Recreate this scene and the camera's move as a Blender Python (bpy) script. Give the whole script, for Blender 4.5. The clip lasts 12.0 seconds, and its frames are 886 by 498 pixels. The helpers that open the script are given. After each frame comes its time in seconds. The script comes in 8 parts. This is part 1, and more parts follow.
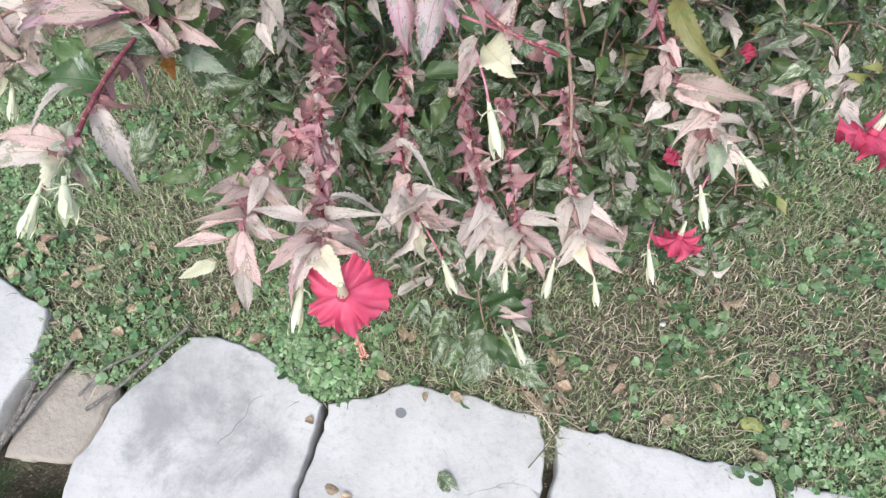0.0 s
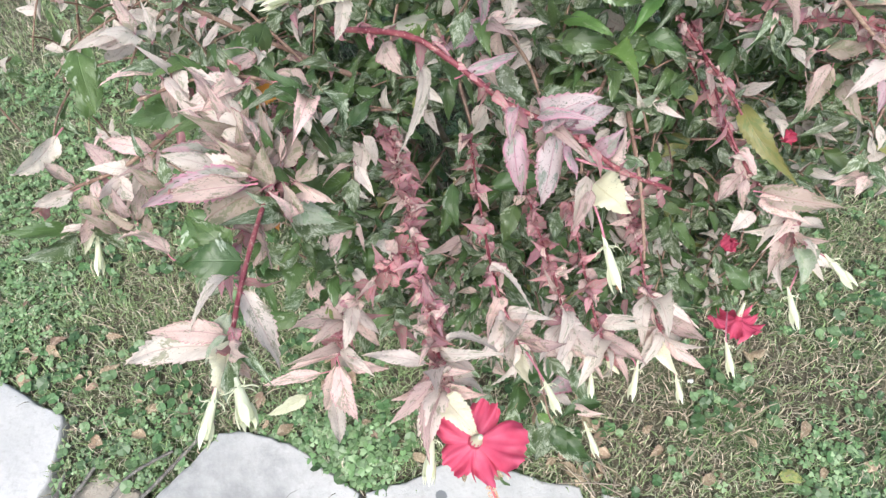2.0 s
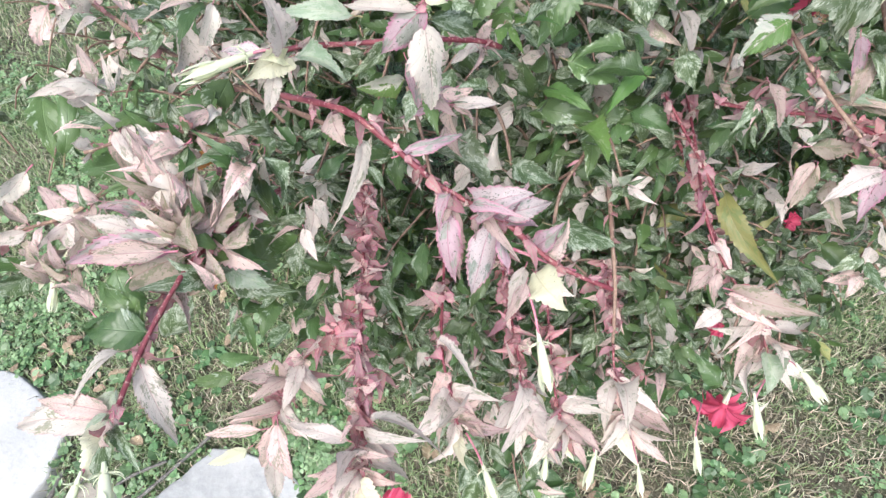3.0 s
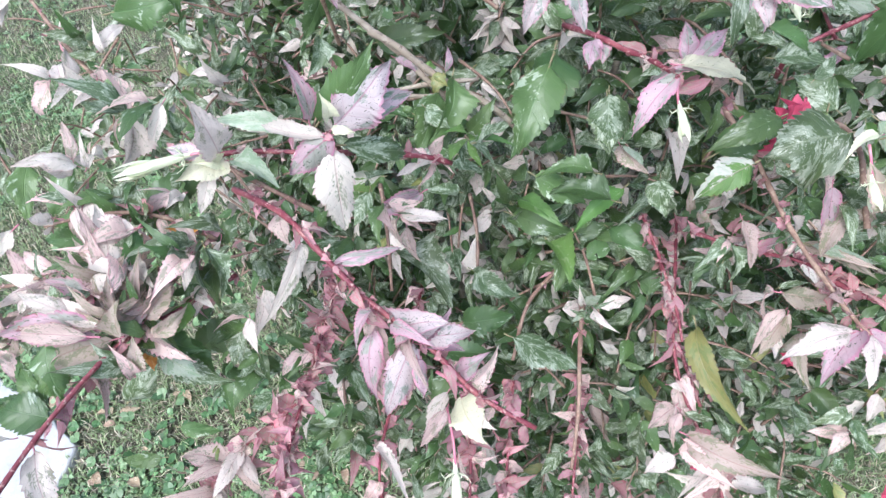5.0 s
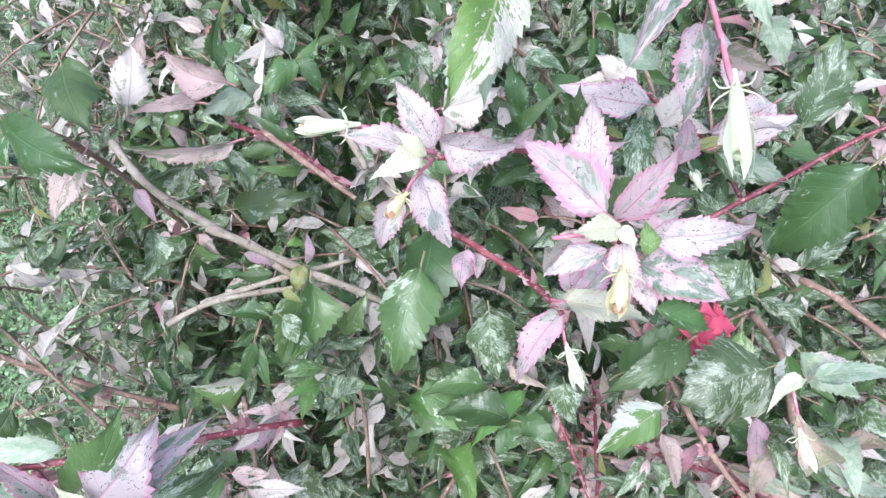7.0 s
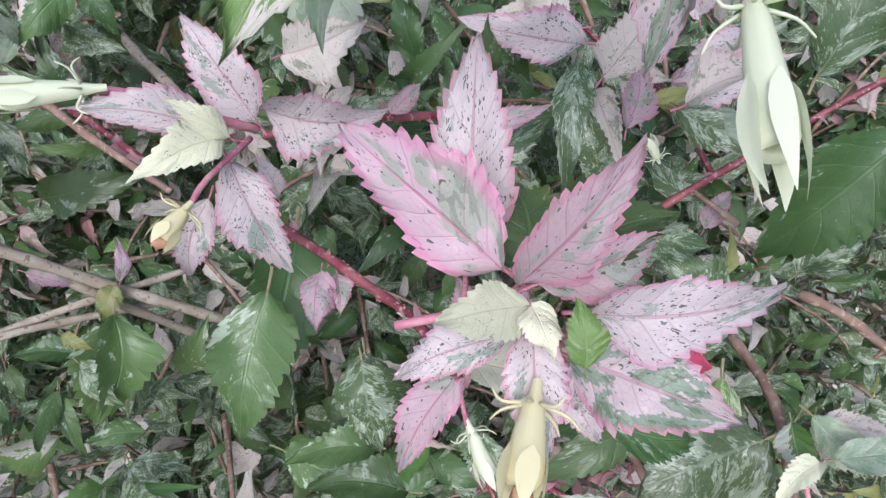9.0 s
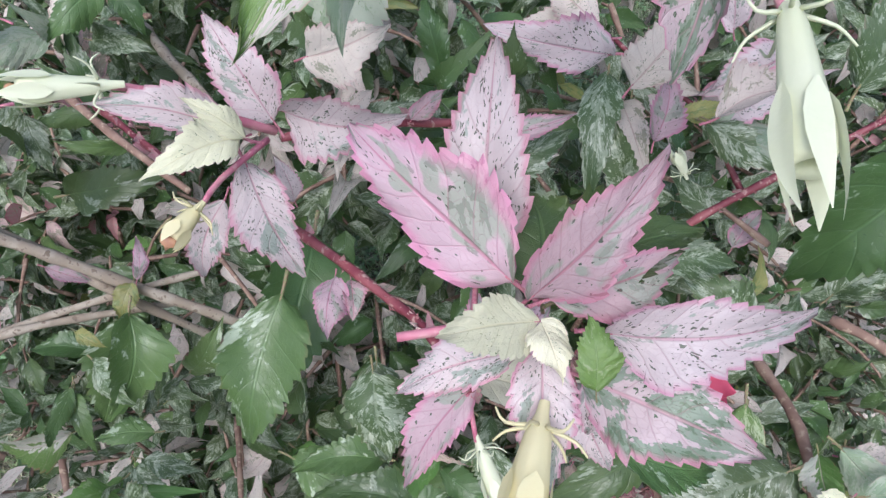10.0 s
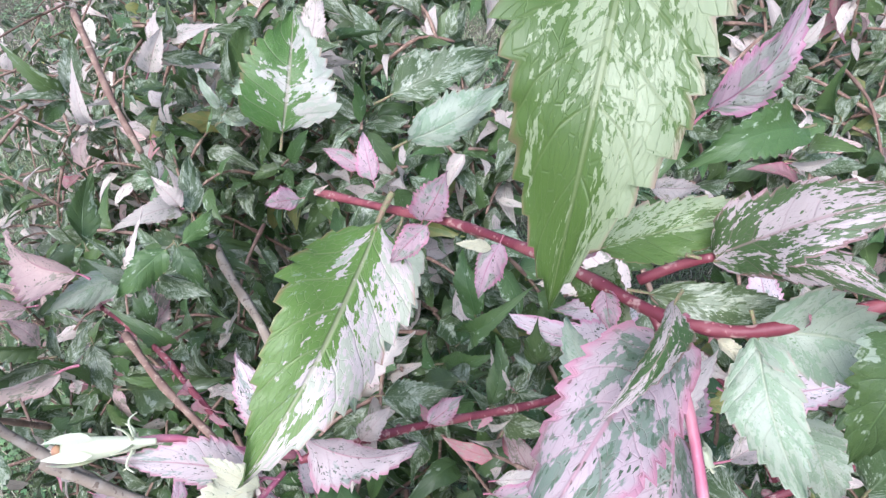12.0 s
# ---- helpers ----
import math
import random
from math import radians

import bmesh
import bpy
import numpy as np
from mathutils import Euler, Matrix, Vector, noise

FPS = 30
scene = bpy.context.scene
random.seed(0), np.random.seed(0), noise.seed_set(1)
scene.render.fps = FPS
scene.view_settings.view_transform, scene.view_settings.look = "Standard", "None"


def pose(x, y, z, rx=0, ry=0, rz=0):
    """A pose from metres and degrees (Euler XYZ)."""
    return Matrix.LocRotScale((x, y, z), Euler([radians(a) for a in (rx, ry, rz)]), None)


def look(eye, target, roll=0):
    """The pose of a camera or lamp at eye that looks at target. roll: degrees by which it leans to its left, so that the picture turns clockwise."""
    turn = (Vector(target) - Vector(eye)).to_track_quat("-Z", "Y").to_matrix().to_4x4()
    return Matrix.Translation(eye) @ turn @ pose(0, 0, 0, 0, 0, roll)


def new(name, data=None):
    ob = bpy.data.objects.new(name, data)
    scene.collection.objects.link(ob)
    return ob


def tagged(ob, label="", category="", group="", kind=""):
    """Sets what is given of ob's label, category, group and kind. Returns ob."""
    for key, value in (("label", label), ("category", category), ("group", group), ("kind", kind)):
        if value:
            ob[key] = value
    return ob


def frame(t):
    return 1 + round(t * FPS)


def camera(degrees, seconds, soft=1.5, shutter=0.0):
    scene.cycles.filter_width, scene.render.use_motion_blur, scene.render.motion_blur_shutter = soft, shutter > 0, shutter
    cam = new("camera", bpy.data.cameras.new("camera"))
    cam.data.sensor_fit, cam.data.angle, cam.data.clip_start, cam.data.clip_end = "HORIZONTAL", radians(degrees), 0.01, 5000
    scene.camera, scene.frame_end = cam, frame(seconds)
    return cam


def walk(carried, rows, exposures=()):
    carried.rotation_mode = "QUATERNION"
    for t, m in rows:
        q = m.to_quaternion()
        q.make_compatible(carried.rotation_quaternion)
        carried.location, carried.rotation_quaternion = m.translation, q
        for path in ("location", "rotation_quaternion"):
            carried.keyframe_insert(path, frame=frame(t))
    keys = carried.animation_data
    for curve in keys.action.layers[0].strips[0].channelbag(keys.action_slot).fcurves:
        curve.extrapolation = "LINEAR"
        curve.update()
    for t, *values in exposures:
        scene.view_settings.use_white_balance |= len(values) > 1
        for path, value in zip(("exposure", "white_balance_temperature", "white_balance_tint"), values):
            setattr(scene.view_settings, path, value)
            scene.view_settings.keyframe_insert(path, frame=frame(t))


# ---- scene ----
cam = camera(68.7, 12.0, soft=1.4)
PATH = [
    (0, (0.0000, -0.0000, 1.7716), (0.0000, 0.4638, 0.8856), -1.83),
    (0.5, (-0.0094, 0.0114, 1.7680), (-0.0120, 0.4794, 0.8844), -1.70),
    (1, (-0.0530, 0.0442, 1.7974), (-0.0360, 0.5324, 0.9248), 0.57),
    (1.5, (-0.1054, 0.0787, 1.8156), (-0.0784, 0.5796, 0.9505), -0.04),
    (2, (-0.1418, 0.0970, 1.8234), (-0.0914, 0.6105, 0.9668), -1.14),
    (2.5, (-0.1151, 0.1176, 1.8222), (-0.0799, 0.6405, 0.9705), -3.56),
    (3, (-0.0240, 0.1563, 1.8374), (-0.0494, 0.6927, 0.9937), -3.06),
    (3.2, (0.0043, 0.1703, 1.8404), (-0.0446, 0.7186, 1.0055), -3.47),
    (4.8, (0.0701, 0.2049, 1.8480), (-0.0390, 0.7955, 1.0484), -4.09),
    (5, (0.0906, 0.2183, 1.8516), (-0.0298, 0.8190, 1.0613), -4.00),
    (5.5, (0.1543, 0.2429, 1.8595), (-0.0085, 0.8584, 1.0884), -4.86),
    (6, (0.1925, 0.2619, 1.8662), (-0.0082, 0.8788, 1.1052), -6.57),
    (6.5, (0.1738, 0.3338, 1.8793), (0.0436, 0.9735, 1.1218), -4.19),
    (6.7, (0.1531, 0.3808, 1.8846), (0.0570, 1.0180, 1.1199), -4.37),
    (8.3, (0.1449, 0.5696, 1.7952), (0.2199, 1.1627, 0.9936), 2.53),
    (8.5, (0.1755, 0.5745, 1.7826), (0.2297, 1.1536, 0.9691), 1.08),
    (9, (0.1973, 0.5805, 1.7705), (0.2273, 1.1418, 0.9434), -0.36),
    (9.5, (0.2050, 0.5840, 1.7600), (0.2266, 1.1431, 0.9312), -0.19),
    (10, (0.2015, 0.5847, 1.7640), (0.1946, 1.1596, 0.9458), -1.40),
    (10.5, (0.1996, 0.6039, 1.7748), (0.1657, 1.1880, 0.9638), -2.52),
    (11, (0.2054, 0.6339, 1.7991), (0.1327, 1.2505, 1.0152), -3.48),
    (11.5, (0.2196, 0.6603, 1.8316), (0.1155, 1.3056, 1.0748), -4.70),
    (12, (0.2304, 0.6771, 1.8533), (0.1132, 1.3370, 1.1111), -5.71),
]
walk(cam, [(t, look(eye, target, roll)) for t, eye, target, roll in PATH],
     [(0, 0.32, 5950, 8.5), (1.5, 0.42, 6050, 7), (3, 0.64, 5900, 7.5), (5, 0.72, 5450, 8), (5.5, 0.78, 5400, 8), (6.7, 0.84, 5350, 9), (8.4, 0.34, 5500, 10), (9.5, 0.12, 5600, 10), (11, 0.36, 5550, 12), (12, 0.6, 5450, 14)])

# ---- light ----
world = bpy.data.worlds.new("world")
scene.world = world
world.use_nodes = True
wn = world.node_tree
sky = wn.nodes.new("ShaderNodeTexSky")
sky.sky_type, sky.sun_disc = "NISHITA", False
sky.sun_elevation, sky.sun_rotation = radians(58), radians(200)
sky.air_density, sky.dust_density, sky.ozone_density = 1.2, 6.0, 1.0
wn.links.new(sky.outputs[0], wn.nodes["Background"].inputs[0])
wn.nodes["Background"].inputs[1].default_value = 0.15
sun = new("sun", bpy.data.lights.new("sun", "SUN"))
sun.data.energy, sun.data.angle, sun.data.color = 1.8, radians(40), (1.0, 0.97, 0.93)
sun.matrix_world = look((0, 0, 10), (0.55, 3.5, 4.2))

# ---- materials ----


class Graph:
    """A short way to write node materials."""

    def __init__(self, name, rough=0.5):
        self.mat = bpy.data.materials.new(name)
        self.mat.use_nodes = True
        self.t = self.mat.node_tree
        self.bsdf = self.t.nodes["Principled BSDF"]
        self.out = self.t.nodes["Material Output"]
        self.bsdf.inputs["Roughness"].default_value = rough

    def node(self, kind):
        return self.t.nodes.new(kind)

    def put(self, socket, value):
        if isinstance(value, bpy.types.NodeSocket):
            self.t.links.new(value, socket)
        else:
            socket.default_value = value

    def math(self, op, a, b=0.0, c=0.0):
        n = self.node("ShaderNodeMath")
        n.operation = op
        for s, v in zip(n.inputs, (a, b, c)):
            self.put(s, v)
        return n.outputs[0]

    def ramp(self, value, low, high):
        n = self.node("ShaderNodeMapRange")
        n.interpolation_type = "SMOOTHSTEP"
        self.put(n.inputs[0], value)
        n.inputs[1].default_value, n.inputs[2].default_value = low, high
        return n.outputs[0]

    def mix(self, f, a, b, blend="MIX"):
        n = self.node("ShaderNodeMix")
        n.data_type, n.blend_type = "RGBA", blend
        self.put(n.inputs[0], f)
        for s, v in ((n.inputs[6], a), (n.inputs[7], b)):
            self.put(s, (*v, 1.0) if isinstance(v, tuple) else v)
        return n.outputs[2]

    def noise(self, vector, scale, detail=3.0, rough=0.55, distortion=0.0):
        n = self.node("ShaderNodeTexNoise")
        self.put(n.inputs["Vector"], vector)
        n.inputs["Scale"].default_value, n.inputs["Detail"].default_value = scale, detail
        n.inputs["Roughness"].default_value, n.inputs["Distortion"].default_value = rough, distortion
        return n.outputs[0]

    def bump(self, height, strength, distance):
        n = self.node("ShaderNodeBump")
        n.inputs["Strength"].default_value, n.inputs["Distance"].default_value = strength, distance
        self.put(n.inputs["Height"], height)
        self.put(self.bsdf.inputs["Normal"], n.outputs[0])

    def place(self):
        return self.node("ShaderNodeTexCoord").outputs["Object"]

    def chance(self):
        """A number of its own for every object and every loose piece of a mesh."""
        a = self.node("ShaderNodeObjectInfo").outputs["Random"]
        b = self.node("ShaderNodeNewGeometry").outputs["Random Per Island"]
        return self.math("FRACT", self.math("ADD", a, b))


def leaf_material(name, main, second, patch, third, speck, edge, edge_width, vein, rough=0.42, half=0.0, clear=0.3, change=0.22, size=3.4, stretch=1.7, dot=16.0, slope=0.16, across=0.5, deep=0.0, net=0.2, coat=0.1, mottle=0.16, finer=4.5, rag=4.0, soft=0.012):
    """A leaf blade: main colour, patches of a second colour (patch: their share), specks of a third (speck: their share),
    a coloured margin, veins. half: how far one side of the midrib keeps the second colour. mottle, finer: how strongly and how
    finely the patches break up into streaks along the side veins. rag, soft: how ragged and how blurred their outlines are."""
    g = Graph(name, rough)
    uv = g.node("ShaderNodeUVMap")
    sep = g.node("ShaderNodeSeparateXYZ")
    g.put(sep.inputs[0], uv.outputs[0])
    u, v = sep.outputs[0], sep.outputs[1]
    side = g.math("MULTIPLY_ADD", u, 2.0, -1.0)
    away = g.math("ABSOLUTE", side)
    rnd = g.chance()
    shift = g.math("MULTIPLY", rnd, 91.0)
    slant = g.math("SUBTRACT", v, g.math("MULTIPLY", away, slope))
    com = g.node("ShaderNodeCombineXYZ")
    g.put(com.inputs[0], g.math("MULTIPLY", side, across))
    g.put(com.inputs[1], g.math("MULTIPLY", slant, stretch))
    g.put(com.inputs[2], shift)
    at = com.outputs[0]
    streak = g.node("ShaderNodeCombineXYZ")
    g.put(streak.inputs[0], g.math("MULTIPLY", side, across * 0.95))
    g.put(streak.inputs[1], g.math("MULTIPLY", g.math("SUBTRACT", v, g.math("MULTIPLY", away, slope)), stretch * 1.15))
    g.put(streak.inputs[2], shift)
    big = g.noise(at, size, rag, 0.6, 0.25)
    fine = g.noise(streak.outputs[0], size * finer, 3.0, 0.6, 0.3)
    big = g.math("ADD", big, g.math("MULTIPLY", g.math("SUBTRACT", fine, 0.5), mottle))
    if half:
        big = g.math("ADD", big, g.math("MULTIPLY", side, half))
    centre = 0.5 + (0.5 - patch) * 0.42
    spots = g.ramp(big, centre - soft, centre + soft)
    tone = g.noise(at, 6.0, 2.0)
    colour = g.mix(g.math("MULTIPLY", tone, 0.6), main, tuple(c * 0.7 for c in main))
    colour = g.mix(spots, colour, second)
    if deep:
        inside = g.math("ADD", g.noise(streak.outputs[0], size * 3.2, 3.0, 0.6, 0.4), g.math("MULTIPLY", g.math("SUBTRACT", big, centre), 0.9))
        colour = g.mix(g.math("MULTIPLY", g.ramp(inside, 0.61, 0.635), deep), colour, tuple(c * 1.4 for c in third))
    vo = g.node("ShaderNodeTexVoronoi")
    warp = g.node("ShaderNodeTexNoise")
    g.put(warp.inputs["Vector"], streak.outputs[0])
    warp.inputs["Scale"].default_value, warp.inputs["Detail"].default_value = dot * 0.55, 2.0
    bent = g.node("ShaderNodeVectorMath")
    bent.operation = "MULTIPLY_ADD"
    g.put(bent.inputs[0], warp.outputs["Color"])
    bent.inputs[1].default_value = (2.6 / dot, 2.6 / dot, 0.0)
    g.put(bent.inputs[2], at)
    g.put(vo.inputs["Vector"], bent.outputs[0])
    vo.inputs["Scale"].default_value = dot
    small = g.math("ADD", vo.outputs["Distance"], g.math("MULTIPLY", g.noise(at, 5.0), 0.9))
    dots = g.math("SUBTRACT", 1.0, g.ramp(small, 0.36 + 0.4 * speck, 0.4 + 0.4 * speck))
    colour = g.mix(dots, colour, third)
    rim = g.ramp(g.math("ADD", away, g.math("MULTIPLY", g.noise(at, 7.0), 0.3)), 1.12 - edge_width, 1.22 - edge_width * 0.4)
    colour = g.mix(g.math("MULTIPLY", rim, 0.66), colour, edge)
    lateral = g.math("FRACT", g.math("MULTIPLY", g.math("SUBTRACT", v, g.math("MULTIPLY", away, 0.22)), 6.5))
    lateral = g.math("ABSOLUTE", g.math("SUBTRACT", lateral, 0.5))
    lines = g.math("SUBTRACT", 1.0, g.ramp(lateral, 0.0, 0.055))
    rib = g.math("SUBTRACT", 1.0, g.ramp(away, 0.015, 0.06))
    mesh = g.node("ShaderNodeTexVoronoi")
    mesh.feature = "DISTANCE_TO_EDGE"
    g.put(mesh.inputs["Vector"], at)
    mesh.inputs["Scale"].default_value = 15.0
    web = g.math("SUBTRACT", 1.0, g.ramp(mesh.outputs["Distance"], 0.0, 0.06))
    veins = g.math("MAXIMUM", g.math("MAXIMUM", g.math("MULTIPLY", lines, 0.42), g.math("MULTIPLY", web, net)), rib)
    colour = g.mix(g.math("MULTIPLY", veins, 0.6), colour, vein)
    hsv = g.node("ShaderNodeHueSaturation")
    g.put(hsv.inputs["Hue"], g.math("MULTIPLY_ADD", g.math("FRACT", g.math("MULTIPLY", rnd, 7.3)), 0.03, 0.485))
    g.put(hsv.inputs["Value"], g.math("MULTIPLY_ADD", g.math("FRACT", g.math("MULTIPLY", rnd, 13.7)), change * 2, 1.0 - change))
    g.put(hsv.inputs["Color"], colour)
    g.put(g.bsdf.inputs["Base Color"], hsv.outputs[0])
    g.bsdf.inputs["Specular IOR Level"].default_value = 0.5
    g.bsdf.inputs["Coat Weight"].default_value, g.bsdf.inputs["Coat Roughness"].default_value = coat, 0.3
    height = g.math("SUBTRACT", g.math("MULTIPLY", g.noise(at, 9.0), 0.7), g.math("MULTIPLY", veins, 0.8))
    height = g.math("ADD", height, g.math("MULTIPLY", g.math("MULTIPLY", lateral, away), 1.6))
    g.bump(height, 0.5, 0.0014)
    thin = g.node("ShaderNodeBsdfTranslucent")
    g.put(thin.inputs[0], hsv.outputs[0])
    both = g.node("ShaderNodeMixShader")
    both.inputs[0].default_value = clear
    g.t.links.new(g.bsdf.outputs[0], both.inputs[1])
    g.t.links.new(thin.outputs[0], both.inputs[2])
    g.t.links.new(both.outputs[0], g.out.inputs[0])
    return g.mat


DARK, GREEN = (0.05, 0.1, 0.03), (0.1, 0.172, 0.054)
CREAM, PINK, ROSE = (0.8, 0.79, 0.57), (0.57, 0.41, 0.455), (0.6, 0.21, 0.34)
M = {
    "P": leaf_material("pink_leaf", PINK, (0.36, 0.37, 0.32), 0.36, (0.085, 0.11, 0.075), 0.62, ROSE, 0.28, (0.42, 0.12, 0.2), size=1.9, stretch=1.3, dot=13.0, deep=0.3, net=0.22, mottle=0.05, rag=2.0, soft=0.022),
    # one side greyer: own patches, plus the shade of the folded half painted in
    "N": leaf_material("half_grey_shaded_pink_leaf", PINK, (0.34, 0.35, 0.30), 0.42, (0.08, 0.1, 0.07), 0.5, ROSE, 0.34, (0.5, 0.17, 0.25), size=2.2, stretch=1.3, dot=14.0, deep=0.45, net=0.2, half=0.1, mottle=0.05, rag=2.0, soft=0.02),
    "R": leaf_material("patchy_pink_leaf", (0.62, 0.5, 0.53), (0.24, 0.3, 0.23), 0.46, (0.075, 0.12, 0.065), 0.6, ROSE, 0.2, (0.5, 0.24, 0.31), size=3.4, stretch=1.2, dot=18.0, deep=0.7, net=0.22, mottle=0.22, rag=4.0, soft=0.016),
    "X": leaf_material("speckled_pink_leaf", (0.7, 0.6, 0.61), (0.36, 0.4, 0.35), 0.3, (0.11, 0.125, 0.09), 0.7, ROSE, 0.2, (0.5, 0.23, 0.3), size=2.4, stretch=1.3, dot=24.0, deep=0.4, net=0.14, mottle=0.22, finer=7.0, soft=0.02, clear=0.3),
    "Q": leaf_material("dusty_pink_leaf", (0.83, 0.64, 0.59), (0.4, 0.37, 0.28), 0.31, (0.19, 0.19, 0.12), 0.52, (0.52, 0.23, 0.28), 0.14, (0.5, 0.22, 0.25), size=2.4, stretch=1.3, dot=20.0, change=0.3, deep=0.25, net=0.3, mottle=0.5, finer=8.0, soft=0.03, clear=0.38),
    "W": leaf_material("pale_leaf", (0.84, 0.75, 0.68), (0.42, 0.4, 0.3), 0.22, (0.19, 0.22, 0.13), 0.46, (0.6, 0.38, 0.38), 0.1, (0.56, 0.38, 0.36), size=2.6, stretch=1.3, dot=20.0, deep=0.4, net=0.25, mottle=0.5, finer=8.0, soft=0.03, clear=0.38),
    "C": leaf_material("cream_leaf", CREAM, (0.71, 0.70, 0.52), 0.35, (0.16, 0.22, 0.09), 0.4, (0.7, 0.6, 0.5), 0.06, (0.66, 0.62, 0.4), dot=24.0, soft=0.06),
    "V": leaf_material("variegated_leaf", (0.1, 0.155, 0.058), (0.3, 0.36, 0.25), 0.46, (0.62, 0.64, 0.53), 0.36, (0.34, 0.26, 0.22), 0.04, (0.26, 0.32, 0.2), size=2.6, dot=34.0, rough=0.33, coat=0.3, mottle=0.62, finer=6.5, deep=0.35, soft=0.03, slope=0.24),
    "G": leaf_material("green_leaf", GREEN, (0.36, 0.43, 0.31), 0.13, DARK, 0.14, (0.12, 0.12, 0.05), 0.03, (0.13, 0.22, 0.08), rough=0.28, change=0.32, coat=0.3, mottle=0.3, soft=0.03, half=0.09),
    "H": leaf_material("half_green_leaf", (0.13, 0.235, 0.05), (0.54, 0.52, 0.46), 0.42, (0.25, 0.33, 0.22), 0.3, (0.3, 0.14, 0.09), 0.04, (0.4, 0.34, 0.27), half=0.26, size=3.0, deep=0.4, clear=0.24, coat=0.08, mottle=0.3, finer=6.0, slope=0.24),
    "J": leaf_material("half_pale_leaf", (0.115, 0.22, 0.045), (0.5, 0.44, 0.42), 0.42, (0.18, 0.26, 0.14), 0.5, (0.3, 0.14, 0.09), 0.04, (0.34, 0.34, 0.22), half=-0.18, size=3.0, deep=0.5, clear=0.24, coat=0.08, mottle=0.42, finer=7.0, dot=26.0, slope=0.24),
    "S": leaf_material("streaked_leaf", (0.105, 0.2, 0.042), (0.34, 0.42, 0.24), 0.4, (0.09, 0.16, 0.045), 0.3, (0.42, 0.2, 0.18), 0.05, (0.22, 0.29, 0.12), half=-0.15, size=2.6, stretch=1.3, slope=0.26, across=0.6, dot=20.0, clear=0.24, coat=0.08, mottle=0.7, finer=9.0, soft=0.02),
    "K": leaf_material("pale_green_leaf", (0.46, 0.52, 0.4), (0.3, 0.39, 0.26), 0.45, (0.2, 0.3, 0.15), 0.45, (0.5, 0.36, 0.33), 0.05, (0.42, 0.46, 0.32), size=3.0, dot=26.0, mottle=0.5, finer=6.0, soft=0.03),
    "L": leaf_material("fresh_green_leaf", (0.2, 0.36, 0.09), (0.34, 0.45, 0.22), 0.2, (0.12, 0.24, 0.05), 0.12, (0.2, 0.2, 0.08), 0.03, (0.24, 0.38, 0.13), rough=0.3, coat=0.3, clear=0.36, mottle=0.3, soft=0.04),
    "E": leaf_material("dusty_brown_leaf", (0.52, 0.42, 0.35), (0.27, 0.27, 0.17), 0.4, (0.16, 0.16, 0.09), 0.4, (0.44, 0.24, 0.24), 0.12, (0.4, 0.24, 0.22), size=2.6, stretch=1.3, dot=22.0, change=0.3, net=0.3, mottle=0.5, finer=7.0, soft=0.03, clear=0.34),
    "T": leaf_material("green_and_rose_leaf", (0.095, 0.17, 0.05), (0.62, 0.53, 0.52), 0.5, (0.075, 0.13, 0.045), 0.45, (0.5, 0.22, 0.27), 0.1, (0.45, 0.3, 0.3), size=2.6, stretch=1.3, slope=0.26, across=0.6, dot=20.0, mottle=0.6, finer=6.5, soft=0.02, coat=0.25),
    "Y": leaf_material("yellow_leaf", (0.34, 0.35, 0.11), (0.22, 0.28, 0.09), 0.4, (0.3, 0.22, 0.08), 0.05, (0.36, 0.28, 0.12), 0.06, (0.42, 0.4, 0.18), coat=0.35),
    "O": leaf_material("orange_leaf", (0.62, 0.29, 0.05), (0.6, 0.4, 0.09), 0.3, (0.35, 0.16, 0.06), 0.05, (0.5, 0.22, 0.07), 0.08, (0.6, 0.36, 0.12)),
    "D": leaf_material("dead_leaf", (0.33, 0.24, 0.16), (0.44, 0.35, 0.25), 0.4, (0.14, 0.1, 0.07), 0.08, (0.22, 0.15, 0.1), 0.08, (0.22, 0.15, 0.1), rough=0.8, clear=0.08),
    "B": leaf_material("young_pink_leaf", (0.56, 0.3, 0.32), (0.46, 0.35, 0.3), 0.36, (0.34, 0.15, 0.17), 0.1, (0.5, 0.12, 0.19), 0.24, (0.46, 0.12, 0.17), change=0.36, clear=0.3),
}


def stem_material(name, one, two, three, rough=0.5):
    g = Graph(name, rough)
    at = g.place()
    c = g.mix(g.ramp(g.noise(at, 60.0, 3.0), 0.42, 0.62), one, two)
    c = g.mix(g.ramp(g.noise(at, 240.0, 2.0), 0.58, 0.68), c, three)
    g.put(g.bsdf.inputs["Base Color"], c)
    g.bump(g.noise(at, 300.0, 3.0), 0.5, 0.001)
    return g.mat


STEM_RED = stem_material("red_stem", (0.17, 0.03, 0.045), (0.26, 0.075, 0.085), (0.42, 0.27, 0.24))
STEM_BROWN = stem_material("brown_stem", (0.2, 0.12, 0.09), (0.3, 0.2, 0.15), (0.4, 0.3, 0.22), 0.75)
STEM_GREY = stem_material("grey_bark", (0.27, 0.22, 0.17), (0.36, 0.31, 0.25), (0.16, 0.12, 0.09), 0.85)
STEM_PINK = stem_material("pink_stalk", (0.46, 0.14, 0.21), (0.52, 0.22, 0.27), (0.54, 0.28, 0.3), 0.4)
LEAF_SCAR = stem_material("leaf_scar", (0.42, 0.2, 0.19), (0.34, 0.13, 0.14), (0.55, 0.42, 0.34), 0.8)
STEM_GREEN = stem_material("green_stalk", (0.22, 0.24, 0.1), (0.3, 0.2, 0.13), (0.34, 0.32, 0.18), 0.5)
